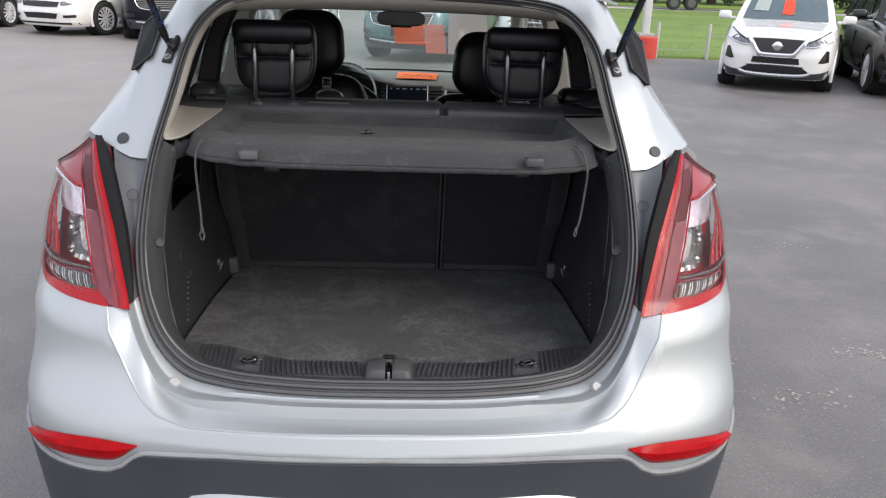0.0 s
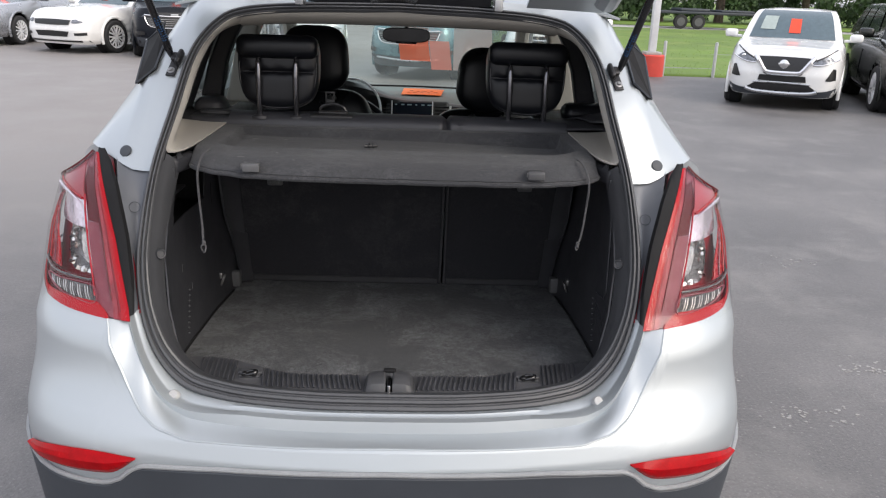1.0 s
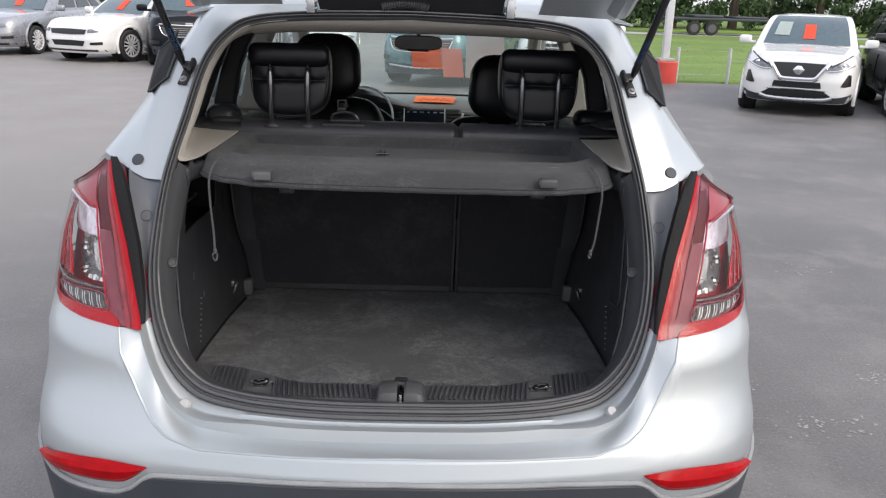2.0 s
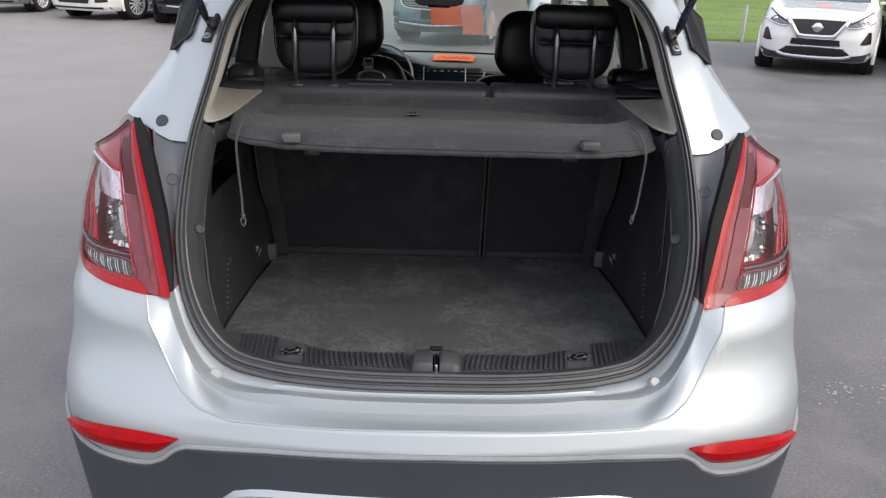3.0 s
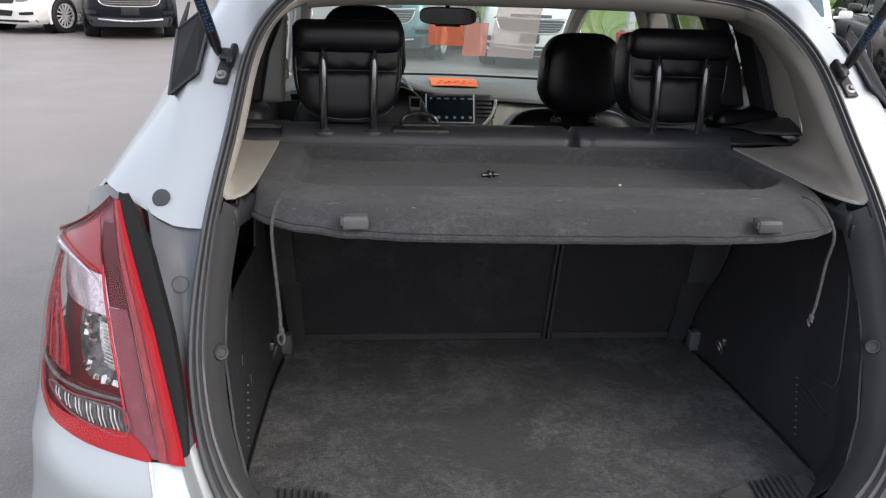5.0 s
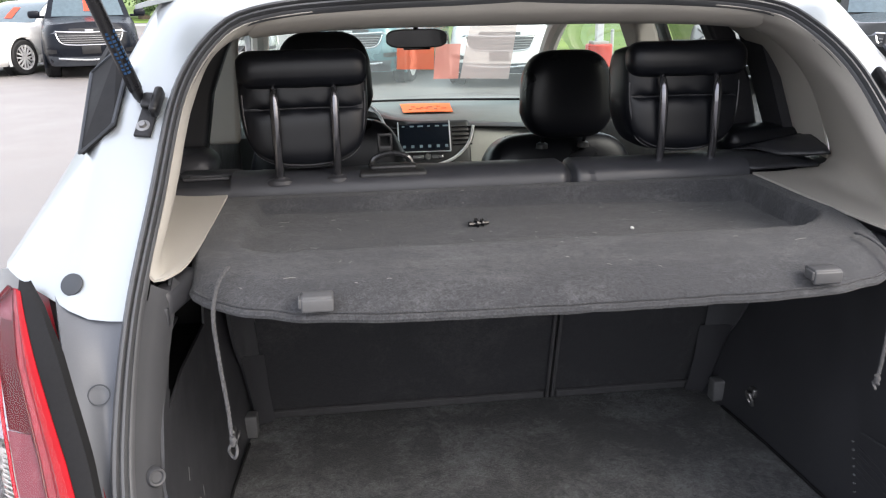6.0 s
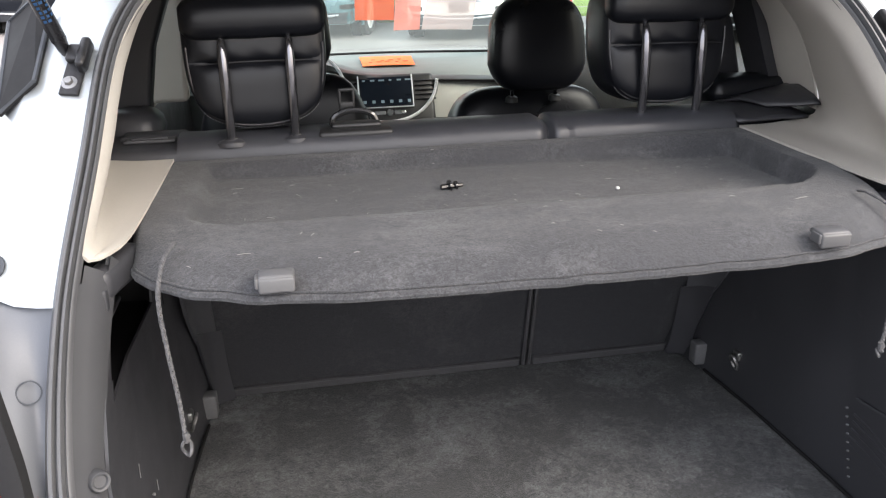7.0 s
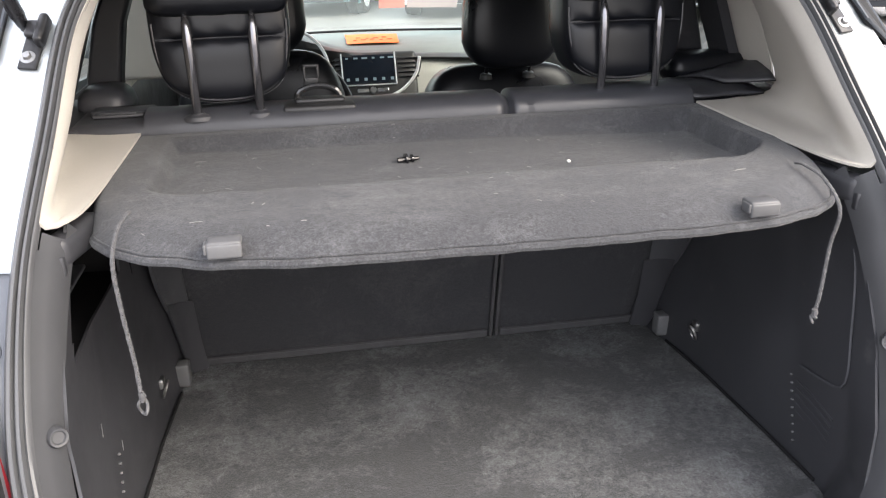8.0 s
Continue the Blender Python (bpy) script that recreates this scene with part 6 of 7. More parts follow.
part("card_sheet", loft([[(-0.026, 2.79, 1.096), (0.08, 2.785, 1.098), (0.187, 2.78, 1.096)], [(-0.02, 2.95, 1.094), (0.09, 2.94, 1.096), (0.20, 2.935, 1.094)], [(-0.016, 3.11, 1.090), (0.1, 3.10, 1.092), (0.215, 3.09, 1.090)]], 8, 8), ORANGE, card, thick=0.001)
for k in range(9):
    part("print_bar", box(0.012 + 0.0185 * k, 2.87 + 0.05 * (k % 2) + 0.012 * ((k * 5) % 3), 1.0985, 0.013 + 0.004 * (k % 3), 0.010, 0.0012, 0.0), INK, card, "illegible dark printing")


# ---- the car's own front, wheels ----
def nose_pt(q, z):
    w = interp(z, [0.25, 0.6, 0.9, 1.0], [0.82, 0.88, 0.84, 0.80])
    y = interp(z, [0.25, 0.5, 0.8, 0.95], [4.16, 4.24, 4.22, 4.05])
    return (w * q, y - 0.5 * (1 - (1 - min(abs(q), 1) ** 4) ** 0.25), z)


rows = [[nose_pt(q, z) for q in np.r_[-np.array(QS[::-1]), QS[1:]]] for z in (0.24, 0.4, 0.55, 0.7, 0.82, 0.9, 0.95)]
part("front_bumper", ([v for r in rows for v in r], grid_faces(7, len(rows[0]))), PAINT, car, "silver front bumper", thick=0.006)
part("grille", box(0, 4.225, 0.72, 0.62, 0.04, 0.16, 0.03), BLACKGLOSS, car)
part("bonnet", loft([[(-0.78, 3.28, 1.03), (0, 3.42, 1.03), (0.78, 3.28, 1.03)], [(-0.80, 3.6, 0.99), (0, 3.65, 1.005), (0.80, 3.6, 0.99)], [(-0.74, 4.0, 0.95), (0, 4.08, 0.96), (0.74, 4.0, 0.95)]], 16, 12), PAINT, car, "silver bonnet", thick=0.008)
for s in (-1, 1):
    part("headlamp", box(s * 0.64, 4.0, 0.83, 0.22, 0.16, 0.12, 0.04), LAMP_SILVER, car)


def wheel_geo(r, w):
    tyre = lathe([(r * 0.70, -w / 2 + 0.02), (r * 0.73, -w / 2), (r * 0.93, -w / 2), (r, -w / 2 + 0.03), (r, w / 2 - 0.03), (r * 0.93, w / 2), (r * 0.73, w / 2), (r * 0.70, w / 2 - 0.02)], 36, caps=False)
    spokes = [lathe([(r * 0.60, w / 2 - 0.035), (r * 0.71, w / 2 - 0.008), (r * 0.72, -w / 2 + 0.02)], 36, caps=False), lathe([(0.0, w / 2 - 0.01), (r * 0.16, w / 2 - 0.015), (r * 0.18, w / 2 - 0.05)], 16)]
    for k in range(7):
        for d in (-0.13, 0.13):
            spokes.append(moved(box(r * 0.40, r * d * 0.35, w / 2 - 0.022, r * 0.56, r * 0.095, 0.03, 0.008, 2), Euler((0, 0, 2 * math.pi * k / 7 + d)).to_matrix().to_4x4()))
    return tyre, join(*spokes), lathe([(0, w / 2 - 0.075), (r * 0.70, w / 2 - 0.075)], 24)


def add_wheels(root, xs, ys, r, w, place):
    tyre, rim, disc = wheel_geo(r, w)
    for x in xs:
        for y in ys:
            m = place @ Matrix.Translation((x, y, r)) @ Euler((0, radians(90 if x > 0 else -90), 0)).to_matrix().to_4x4()
            t = part("wheel", moved(tyre, m), TYRE, root, "black tyre on an alloy rim")
            part("rim", moved(rim, m), RIM, t, "silver alloy rim")
            part("brake_disc", moved(disc, m), SEAM, t)


add_wheels(car, (-0.77, 0.77), (0.87, 3.42), 0.335, 0.215, Matrix.Identity(4))
for s in (-1, 1):
    for y in (0.87, 3.42):
        part("wheel_arch", lathe([(0.36, 0.0), (0.37, 0.02), (0.42, 0.02), (0.43, 0.0)], 28, Matrix.Translation((s * 0.875, y, 0.36)) @ Euler((0, radians(90 * s), 0)).to_matrix().to_4x4()), CLAD, car, "dark plastic arch")


# ---- parked vehicles ----
def car_paint(name, colour, metal=0.3, rough=0.28, coat=0.8):
    return surf(name, colour, rough, metal, var=0.04, scale=2, grain=600, bump=0.02, dist=0.0004, coat=coat)


DARKGLASS = surf("dark_car_glass", (0.03, 0.04, 0.042), 0.06, bump=0, coat=0.5)
# Paler copy of the dark glass; sky sheen is painted into its colour.
LIGHTGLASS = surf("sky_lit_glass", (0.085, 0.125, 0.145), 0.05, 0.2, bump=0, coat=0.5)
GRILLE = surf("grille_black", (0.012, 0.012, 0.013), 0.35, bump=0.2)
HEADLAMP = surf("headlamp_silver", (0.17, 0.18, 0.20), 0.18, 0.3, var=0.5, scale=22, bump=0.1)
TAG_RED = surf("red_price_tag", (0.80, 0.07, 0.03), 0.7, bump=0)
TAG_WHITE = surf("pale_price_sheet", (0.36, 0.42, 0.40), 0.7, bump=0)


class Shape:
    """Body of a parked vehicle: nose at y = 0 looking towards -y, tail at y = length."""

    def __init__(self, length, width, height, nose, bonnet, cowl, roof, tail, belt, ground=0.24, hub=0.36):
        self.hub = hub
        self.l, self.w, self.h, self.nose, self.bonnet, self.cowl, self.roof, self.tail, self.belt, self.z0 = length, width, height, nose, bonnet, cowl, roof, tail, belt, ground

    def top(self, y):
        return interp(y, [0, 0.12, 0.5, self.cowl, self.l - 0.5, self.l], [self.nose, self.nose + 0.05, self.bonnet, self.belt, self.belt + 0.04, self.belt - 0.02])

    def spread(self, v):
        return interp(v, [0, 0.1, 0.35, 0.7, 0.9, 1], [0.90, 0.955, 1.0, 0.985, 0.95, 0.90])

    def reach(self, v, front):
        return interp(v, [0, 0.15, 0.5, 0.8, 1], [0.965, 0.99, 1.0, 0.985, 0.945] if front else [0.96, 0.99, 1.0, 0.99, 0.965])

    def at(self, cx, cy, v):
        y = self.l / 2 + cy * self.l / 2 * self.reach(v, cy < 0)
        return (cx * self.w / 2 * self.spread(v), y, lerp(self.z0, self.top(y), v))

    def front(self, x, z, out=0.0):
        """The place on the nose in front of (x, z)."""
        v = min(max((z - self.z0) / (self.nose + 0.03 - self.z0), 0), 1)
        q = min(abs(x) / (self.w / 2 * self.spread(v)), 0.999)
        cy = -(1 - q ** 6.0) ** (1 / 6.0)
        return (x, self.l / 2 + cy * self.l / 2 * self.reach(v, True) * 1.0 + 0.30 * q ** 3 * 0 - out, z)

    def shell(self):
        n = 208
        ring = []
        for k in range(n):
            a = 2 * math.pi * k / n
            c, s = math.cos(a), math.sin(a)
            # even spacing round the corners
            cx = math.copysign(abs(c) ** (2 / 6.0), c)
            cy = math.copysign(abs(s) ** (2 / 6.0), s)
            ring.append((cx, cy))
        rows = [[self.at(cx, cy, v) for cx, cy in ring] for v in (0, 0.05, 0.1, 0.15, 0.2, 0.26, 0.32, 0.38, 0.44, 0.5, 0.56, 0.62, 0.68, 0.75, 0.82, 0.9, 0.96, 1.0)]
        top = rows[-1]
        for s in (0.96, 0.85, 0.6, 0.3, 0.0):
            rows.append([(x * s, lerp(self.l / 2, y, 0.985 + 0.015 * s), z + 0.045 * (1 - s * s) + 0.008) for x, y, z in top])
        verts = [v for r in rows for v in r]
        faces = []
        for q in grid_faces(len(rows), n, False, True):
            x, y, z = (sum(verts[i][c] for i in q) / 4 for c in range(3))
            if abs(x) > self.w * 0.36 and min(math.hypot(y - a, z - self.hub) for a in (0.92, self.l - 1.0)) < self.hub + 0.045:
                continue
            faces.append(q)
        return verts, faces

    def cabin(self, face, s, v, out=0.0):
        """A place on the cabin: face f, b, l or r; s along it; v from belt to roof."""
        k = v ** 0.9
        hw = lerp(self.w / 2 * 0.885, self.w / 2 * 0.66, k) + out * (face in "lr")
        yf = lerp(self.cowl + 0.02, self.roof[0], k) - out * (face == "f")
        yb = lerp(self.tail, self.roof[1], k) + out * (face == "b")
        z = lerp(self.belt + 0.0, self.h - 0.03, math.sin(v * math.pi / 2) ** 0.9) + out * 0.4
        if face in "fb":
            x = lerp(-hw, hw, s)
            y = yf + 0.10 * abs(2 * s - 1) ** 2.5 if face == "f" else yb - 0.06 * abs(2 * s - 1) ** 2.5
            return (x, y, z)
        x = hw if face == "r" else -hw
        return (x, lerp(yf + 0.10, yb - 0.06, s), z)

    def cabin_sheet(self, face, s0, s1, v0, v1, out, ns=9, nv=7):
        rows = [[self.cabin(face, lerp(s0, s1, j / (ns - 1)), lerp(v0, v1, i / (nv - 1)), out) for j in range(ns)] for i in range(nv)]
        return [p for r in rows for p in r], grid_faces(nv, ns)

    def roof_sheet(self):
        rows = []
        for i in range(9):
            t = i / 8
            rows.append([(lerp(self.cabin("f", s, 1)[0], self.cabin("b", s, 1)[0], t), lerp(self.cabin("f", s, 1)[1], self.cabin("b", s, 1)[1], t), self.h - 0.03 + 0.035 * (1 - (2 * t - 1) ** 4) * (1 - abs(2 * s - 1) ** 4)) for s in np.linspace(0, 1, 11)])
        return [p for r in rows for p in r], grid_faces(9, 11)

    def nose_patch(self, upper, lower, out=0.006, nx=14, nz=4):
        a, b = spline(upper, nx), spline(lower, nx)
        rows = [[self.front(lerp(p[0], q[0], i / (nz - 1)), lerp(p[1], q[1], i / (nz - 1)), out) for p, q in zip(a, b)] for i in range(nz)]
        return [p for r in rows for p in r], grid_faces(nz, nx)

    def nose_bar(self, pts, r, out=0.01, n=20):
        return tube([self.front(x, z, out) for x, z in spline(pts, n)], r, 8)


def build_vehicle(name, label, category, shape, paint, front, wheels=(0.36, 0.23), glassy=None, tags=True):
    root = thing(name, (0, 0, 0), label, category, "parked vehicles")
    part("body", shape.shell(), paint, root, sharp=50)
    part("cabin", join(shape.cabin_sheet("f", 0, 1, 0, 1, 0), shape.cabin_sheet("b", 0, 1, 0, 1, 0), shape.cabin_sheet("l", 0, 1, 0, 1, 0), shape.cabin_sheet("r", 0, 1, 0, 1, 0), shape.roof_sheet()), paint, root, sharp=40)
    gl = glassy or DARKGLASS
    part("windscreen", shape.cabin_sheet("f", 0.07, 0.93, 0.04, 0.88, 0.012), gl, root, "windscreen reflecting the sky")
    part("rear_window", shape.cabin_sheet("b", 0.1, 0.9, 0.1, 0.85, 0.012), gl, root)
    for f in "lr":
        part("side_window", shape.cabin_sheet(f, 0.14, 0.44, 0.10, 0.86, 0.010), DARKGLASS, root)
        part("side_window", shape.cabin_sheet(f, 0.48, 0.72, 0.10, 0.86, 0.010), DARKGLASS, root)
        part("side_window", shape.cabin_sheet(f, 0.76, 0.92, 0.14, 0.80, 0.010), DARKGLASS, root)
    for s in (-1, 1):
        mm = part("wing_mirror", join(box(s * (shape.w / 2 + 0.10), shape.cowl + 0.34, shape.belt + 0.09, 0.23, 0.12, 0.15, 0.05), box(s * (shape.w / 2 - 0.02), shape.cowl + 0.34, shape.belt + 0.04, 0.16, 0.06, 0.05, 0.02)), paint, root, "wing mirror")
        part("mirror_glass", box(s * (shape.w / 2 + 0.10), shape.cowl + 0.402, shape.belt + 0.09, 0.18, 0.004, 0.11, 0.0), DARKGLASS, mm)
        part("door_seam", tube([(s * (shape.w / 2 * 0.99 + 0.002), shape.l * 0.5, 0.4), (s * (shape.w / 2 + 0.002), shape.l * 0.5, 0.62), (s * (shape.w / 2 * 0.985), shape.l * 0.5, 0.9)], 0.006, 5), SEAM, root)
    r, w = wheels
    front_axle, rear_axle = 0.92, shape.l - 1.0
    for s in (-1, 1):
        for y in (front_axle, rear_axle):
            turn = Matrix.Translation((s * shape.w / 2 * 0.985, y, shape.hub)) @ Euler((0, radians(90 * s), 0)).to_matrix().to_4x4()
            k = shape.hub + 0.03
            low = math.asin(min(0.9, (shape.hub - 0.20) / (k + 0.05)))
            part("wheel_arch", moved(tube([(s * (shape.w / 2 * 0.945), y + (k + 0.030) * math.cos(a), shape.hub + (k + 0.030) * math.sin(a)) for a in np.linspace(-low, math.pi + low, 40)], 0.032, 10), Matrix.Identity(4)), paint, root, "rounded wheel arch")
            part("wheel_housing", lathe([(0.0, -0.27), (k + 0.03, -0.27), (k + 0.03, -0.10)], 28, turn, caps=False), SEAM, root, "dark wheel housing")
    add_wheels(root, (-(shape.w / 2 - 0.125), shape.w / 2 - 0.125), (front_axle, rear_axle), r, w, Matrix.Identity(4))
    front(root, shape, paint)
    if tags:
        part("price_tag", shape.cabin_sheet("f", 0.46, 0.58, 0.14, 0.48, 0.022, 4, 4), TAG_RED, root, "red tag behind the windscreen")
    return root


def front_crossover(root, sh, paint):
    """A V-shaped bright grille, slanted lamps, dark lower bumper."""
    part("grille", sh.nose_patch([(-0.42, 0.905), (0, 0.912), (0.42, 0.905)], [(-0.25, 0.65), (0, 0.645), (0.25, 0.65)], 0.012), GRILLE, root, "black mesh grille")
    part("chrome_vee", join(*(sh.nose_bar([(s * 0.47, 0.91), (s * 0.39, 0.80), (s * 0.31, 0.685), (s * 0.24, 0.642), (0, 0.635)], 0.042, 0.012) for s in (-1, 1))), CHROME, root, "bright V-shaped grille bar")
    part("badge", moved(join(lathe([(0.062, -0.008), (0.075, 0.0), (0.062, 0.008)], 24), box(0, 0, 0, 0.18, 0.036, 0.012, 0.004)), Matrix.Translation(sh.front(0, 0.79, 0.03)) @ Euler((radians(90), 0, 0)).to_matrix().to_4x4()), CHROME, root, "plain round bright emblem")
    for s in (-1, 1):
        lamp = part("headlight", sh.nose_patch([(s * 0.47, 0.850), (s * 0.62, 0.925), (s * 0.74, 1.00), (s * 0.80, 1.045)], [(s * 0.46, 0.80), (s * 0.58, 0.805), (s * 0.72, 0.845), (s * 0.85, 0.90)], 0.016), HEADLAMP, root, "slanted grey headlight")
        part("lamp_trim", sh.nose_bar([(s * 0.46, 0.798), (s * 0.58, 0.80), (s * 0.72, 0.84), (s * 0.85, 0.895)], 0.012, 0.018), CHROME, lamp)
        part("lamp_lid", sh.nose_bar([(s * 0.50, 0.868), (s * 0.62, 0.932), (s * 0.74, 1.008), (s * 0.80, 1.05)], 0.012, 0.018), GRILLE, lamp)
        part("lamp_lens", lathe([(0.0, 0.012), (0.026, 0.008), (0.034, 0.0), (0.034, -0.01)], 16, Matrix.Translation(sh.front(s * 0.68, 0.892, 0.018)) @ Euler((radians(90), 0, 0)).to_matrix().to_4x4()), CHROME, lamp)
        part("fog_recess", sh.nose_patch([(s * 0.78, 0.745), (s * 0.80, 0.745), (s * 0.83, 0.735)], [(s * 0.685, 0.545), (s * 0.76, 0.54), (s * 0.85, 0.56)], 0.010), GRILLE, root, "black corner recess")
    part("lower_intake", sh.nose_patch([(-0.37, 0.60), (0, 0.595), (0.37, 0.60)], [(-0.39, 0.50), (0, 0.495), (0.39, 0.50)], 0.012), GRILLE, root)
    part("intake", sh.nose_patch([(-0.44, 0.452), (0, 0.46), (0.44, 0.452)], [(-0.62, 0.335), (0, 0.32), (0.62, 0.335)], 0.012), GRILLE, root)
    part("intake_bar", sh.nose_bar([(-0.46, 0.468), (0, 0.48), (0.46, 0.468)], 0.016, 0.016), SATIN, root, "bright line between the intakes")
    part("chin", sh.nose_patch([(-0.88, 0.42), (-0.66, 0.36), (0, 0.32), (0.66, 0.36), (0.88, 0.42)], [(-0.86, 0.25), (-0.5, 0.245), (0, 0.24), (0.5, 0.245), (0.86, 0.25)], 0.014, 24), CLAD, root, "dark plastic chin")
    part("chin_bar", sh.nose_bar([(-0.58, 0.355), (-0.42, 0.312), (0, 0.298), (0.42, 0.312), (0.58, 0.355)], 0.034, 0.02), SATIN, root, "bright lower bar")
    part("price_sheet", sh.cabin_sheet("f", 0.15, 0.31, 0.20, 0.55, 0.022, 4, 4), TAG_WHITE, root, "pale sheet behind the windscreen")


def front_sedan(root, sh, paint):
    part("grille", sh.nose_patch([(-0.50, 0.71), (0, 0.72), (0.50, 0.71)], [(-0.46, 0.61), (0, 0.60), (0.46, 0.61)], 0.010), GRILLE, root, "wide black grille")
    for s in (-1, 1):
        part("headlight", sh.nose_patch([(s * 0.52, 0.715), (s * 0.68, 0.735), (s * 0.86, 0.74)], [(s * 0.53, 0.645), (s * 0.68, 0.65), (s * 0.88, 0.69)], 0.008), HEADLAMP, root, "narrow headlight")
        part("fog_lamp", sh.nose_patch([(s * 0.58, 0.44), (s * 0.70, 0.45), (s * 0.80, 0.46)], [(s * 0.58, 0.39), (s * 0.70, 0.39), (s * 0.80, 0.40)], 0.010), GRILLE, root)
    part("lower_grille", sh.nose_patch([(-0.46, 0.47), (0, 0.48), (0.46, 0.47)], [(-0.40, 0.36), (0, 0.36), (0.40, 0.36)], 0.010), GRILLE, root, "black lower grille")
    part("chin", sh.nose_patch([(-0.8, 0.29), (0, 0.28), (0.8, 0.29)], [(-0.8, 0.245), (0, 0.245), (0.8, 0.245)], 0.010), GRILLE, root)


def front_suv(root, sh, paint):
    part("grille", sh.nose_patch([(-0.59, 0.87), (0, 0.86), (0.59, 0.87)], [(-0.50, 0.67), (0, 0.645), (0.50, 0.67)], 0.010), GRILLE, root, "black slatted grille")
    for k in range(4):
        z = 0.82 - 0.04 * k
        part("grille_slat", sh.nose_bar([(-0.56 + 0.02 * k, z), (0, z - 0.008), (0.56 - 0.02 * k, z)], 0.008, 0.016), STEEL, root)
    part("chrome_bar", join(sh.nose_bar([(-0.60, 0.90), (0, 0.875), (0.60, 0.90)], 0.016, 0.012), sh.nose_bar([(-0.60, 0.86), (-0.57, 0.76), (-0.50, 0.675), (-0.3, 0.645), (0, 0.64), (0.3, 0.645), (0.50, 0.675), (0.57, 0.76), (0.60, 0.86)], 0.012, 0.012)), CHROME, root, "bright grille surround")
    part("upper_grille", sh.nose_patch([(-0.36, 0.95), (0, 0.955), (0.36, 0.95)], [(-0.36, 0.90), (0, 0.895), (0.36, 0.90)], 0.008), GRILLE, root)
    part("emblem", box(*sh.front(0, 0.91, 0.02), 0.15, 0.01, 0.04, 0.006), SATIN, root, "plain bright emblem")
    for s in (-1, 1):
        part("headlight", sh.nose_patch([(s * 0.58, 0.93), (s * 0.7, 0.96), (s * 0.86, 0.97)], [(s * 0.60, 0.87), (s * 0.7, 0.865), (s * 0.87, 0.89)], 0.008), HEADLAMP, root, "slim headlight")
        part("fog_recess", sh.nose_patch([(s * 0.62, 0.56), (s * 0.72, 0.57), (s * 0.84, 0.56)], [(s * 0.62, 0.50), (s * 0.72, 0.49), (s * 0.84, 0.50)], 0.010), GRILLE, root)
    part("plate_blank", box(*sh.front(0, 0.55, 0.02), 0.34, 0.015, 0.15, 0.008), GRILLE, root, "blank dark plate holder")
    part("chin", sh.nose_patch([(-0.88, 0.45), (0, 0.42), (0.88, 0.45)], [(-0.86, 0.25), (0, 0.25), (0.86, 0.25)], 0.012, 20), CLAD, root, "dark plastic chin")
    part("chin_bar", sh.nose_bar([(-0.6, 0.40), (0, 0.36), (0.6, 0.40)], 0.02, 0.02), SATIN, root)


CROSSOVER = Shape(4.85, 1.97, 1.69, 0.98, 1.05, 1.25, (2.0, 3.9), 4.6, 1.12)
SEDAN = Shape(4.95, 1.90, 1.48, 0.78, 0.90, 1.45, (2.4, 3.7), 4.5, 0.98, 0.2, 0.355)
SUV = Shape(4.65, 1.84, 1.68, 0.97, 1.03, 1.25, (1.95, 3.8), 4.5, 1.10)


def placed(root, x, y, heading, size=1.0):
    """Stand a vehicle with the middle of its nose at (x, y); heading: degrees from looking at -y, to its left."""
    root.matrix_basis = pose(x, y, 0, 0, 0, heading) @ Matrix.Scale(size, 4)


WHITE_PAINT = car_paint("white_paint", (0.78, 0.78, 0.77), 0.0, 0.25)
BLACK_PAINT = car_paint("black_paint", (0.006, 0.008, 0.013), 0.1, 0.3, 0.0)
BLACK_PAINT.node_tree.nodes["Principled BSDF"].inputs["Specular IOR Level"].default_value = 0.22
placed(build_vehicle("white_crossover", "white crossover with a V-shaped bright grille and red price tag", "car", CROSSOVER, WHITE_PAINT, front_crossover, glassy=LIGHTGLASS), 5.75, 10.95, -27, 0.9)
placed(build_vehicle("white_sedan", "white sedan with a wide black grille", "car", SEDAN, WHITE_PAINT, front_sedan, (0.355, 0.23), LIGHTGLASS), -7.85, 16.75, -22)
placed(build_vehicle("grey_sedan", "silver grey sedan parked in the row", "car", SEDAN, car_paint("grey_paint", (0.34, 0.35, 0.37), 0.6), front_sedan, (0.335, 0.22), LIGHTGLASS), -10.42, 17.86, -8)
placed(build_vehicle("silver_sedan", "pale silver sedan in the row ahead", "car", SEDAN, car_paint("pale_silver_paint", (0.55, 0.56, 0.57), 0.4), front_sedan, (0.345, 0.22), LIGHTGLASS, False), -2.35, 17.4, 12)
placed(build_vehicle("black_suv", "black SUV with a bright-edged two-part grille", "car", SUV, BLACK_PAINT, front_suv, glassy=LIGHTGLASS), -5.0, 16.1, 15)
# Teal paint lightened: the glare over this SUV is in its colour.
placed(build_vehicle("teal_suv", "dark blue-green SUV standing ahead of the hatchback", "car", SUV, car_paint("teal_paint_glare", (0.10, 0.20, 0.23), 0.4), front_suv, glassy=LIGHTGLASS), -0.10, 13.5, -20)
placed(build_vehicle("white_suv", "white SUV standing in the row ahead", "car", SUV, WHITE_PAINT, front_suv, glassy=LIGHTGLASS), 2.35, 12.6, -12, 0.95)
placed(build_vehicle("dark_suv", "glossy black SUV parked on the lot", "car", SUV, car_paint("olive_paint", (0.010, 0.012, 0.010), 0.3, 0.16, 0.4), front_suv, glassy=LIGHTGLASS), 7.94, 10.09, -19)


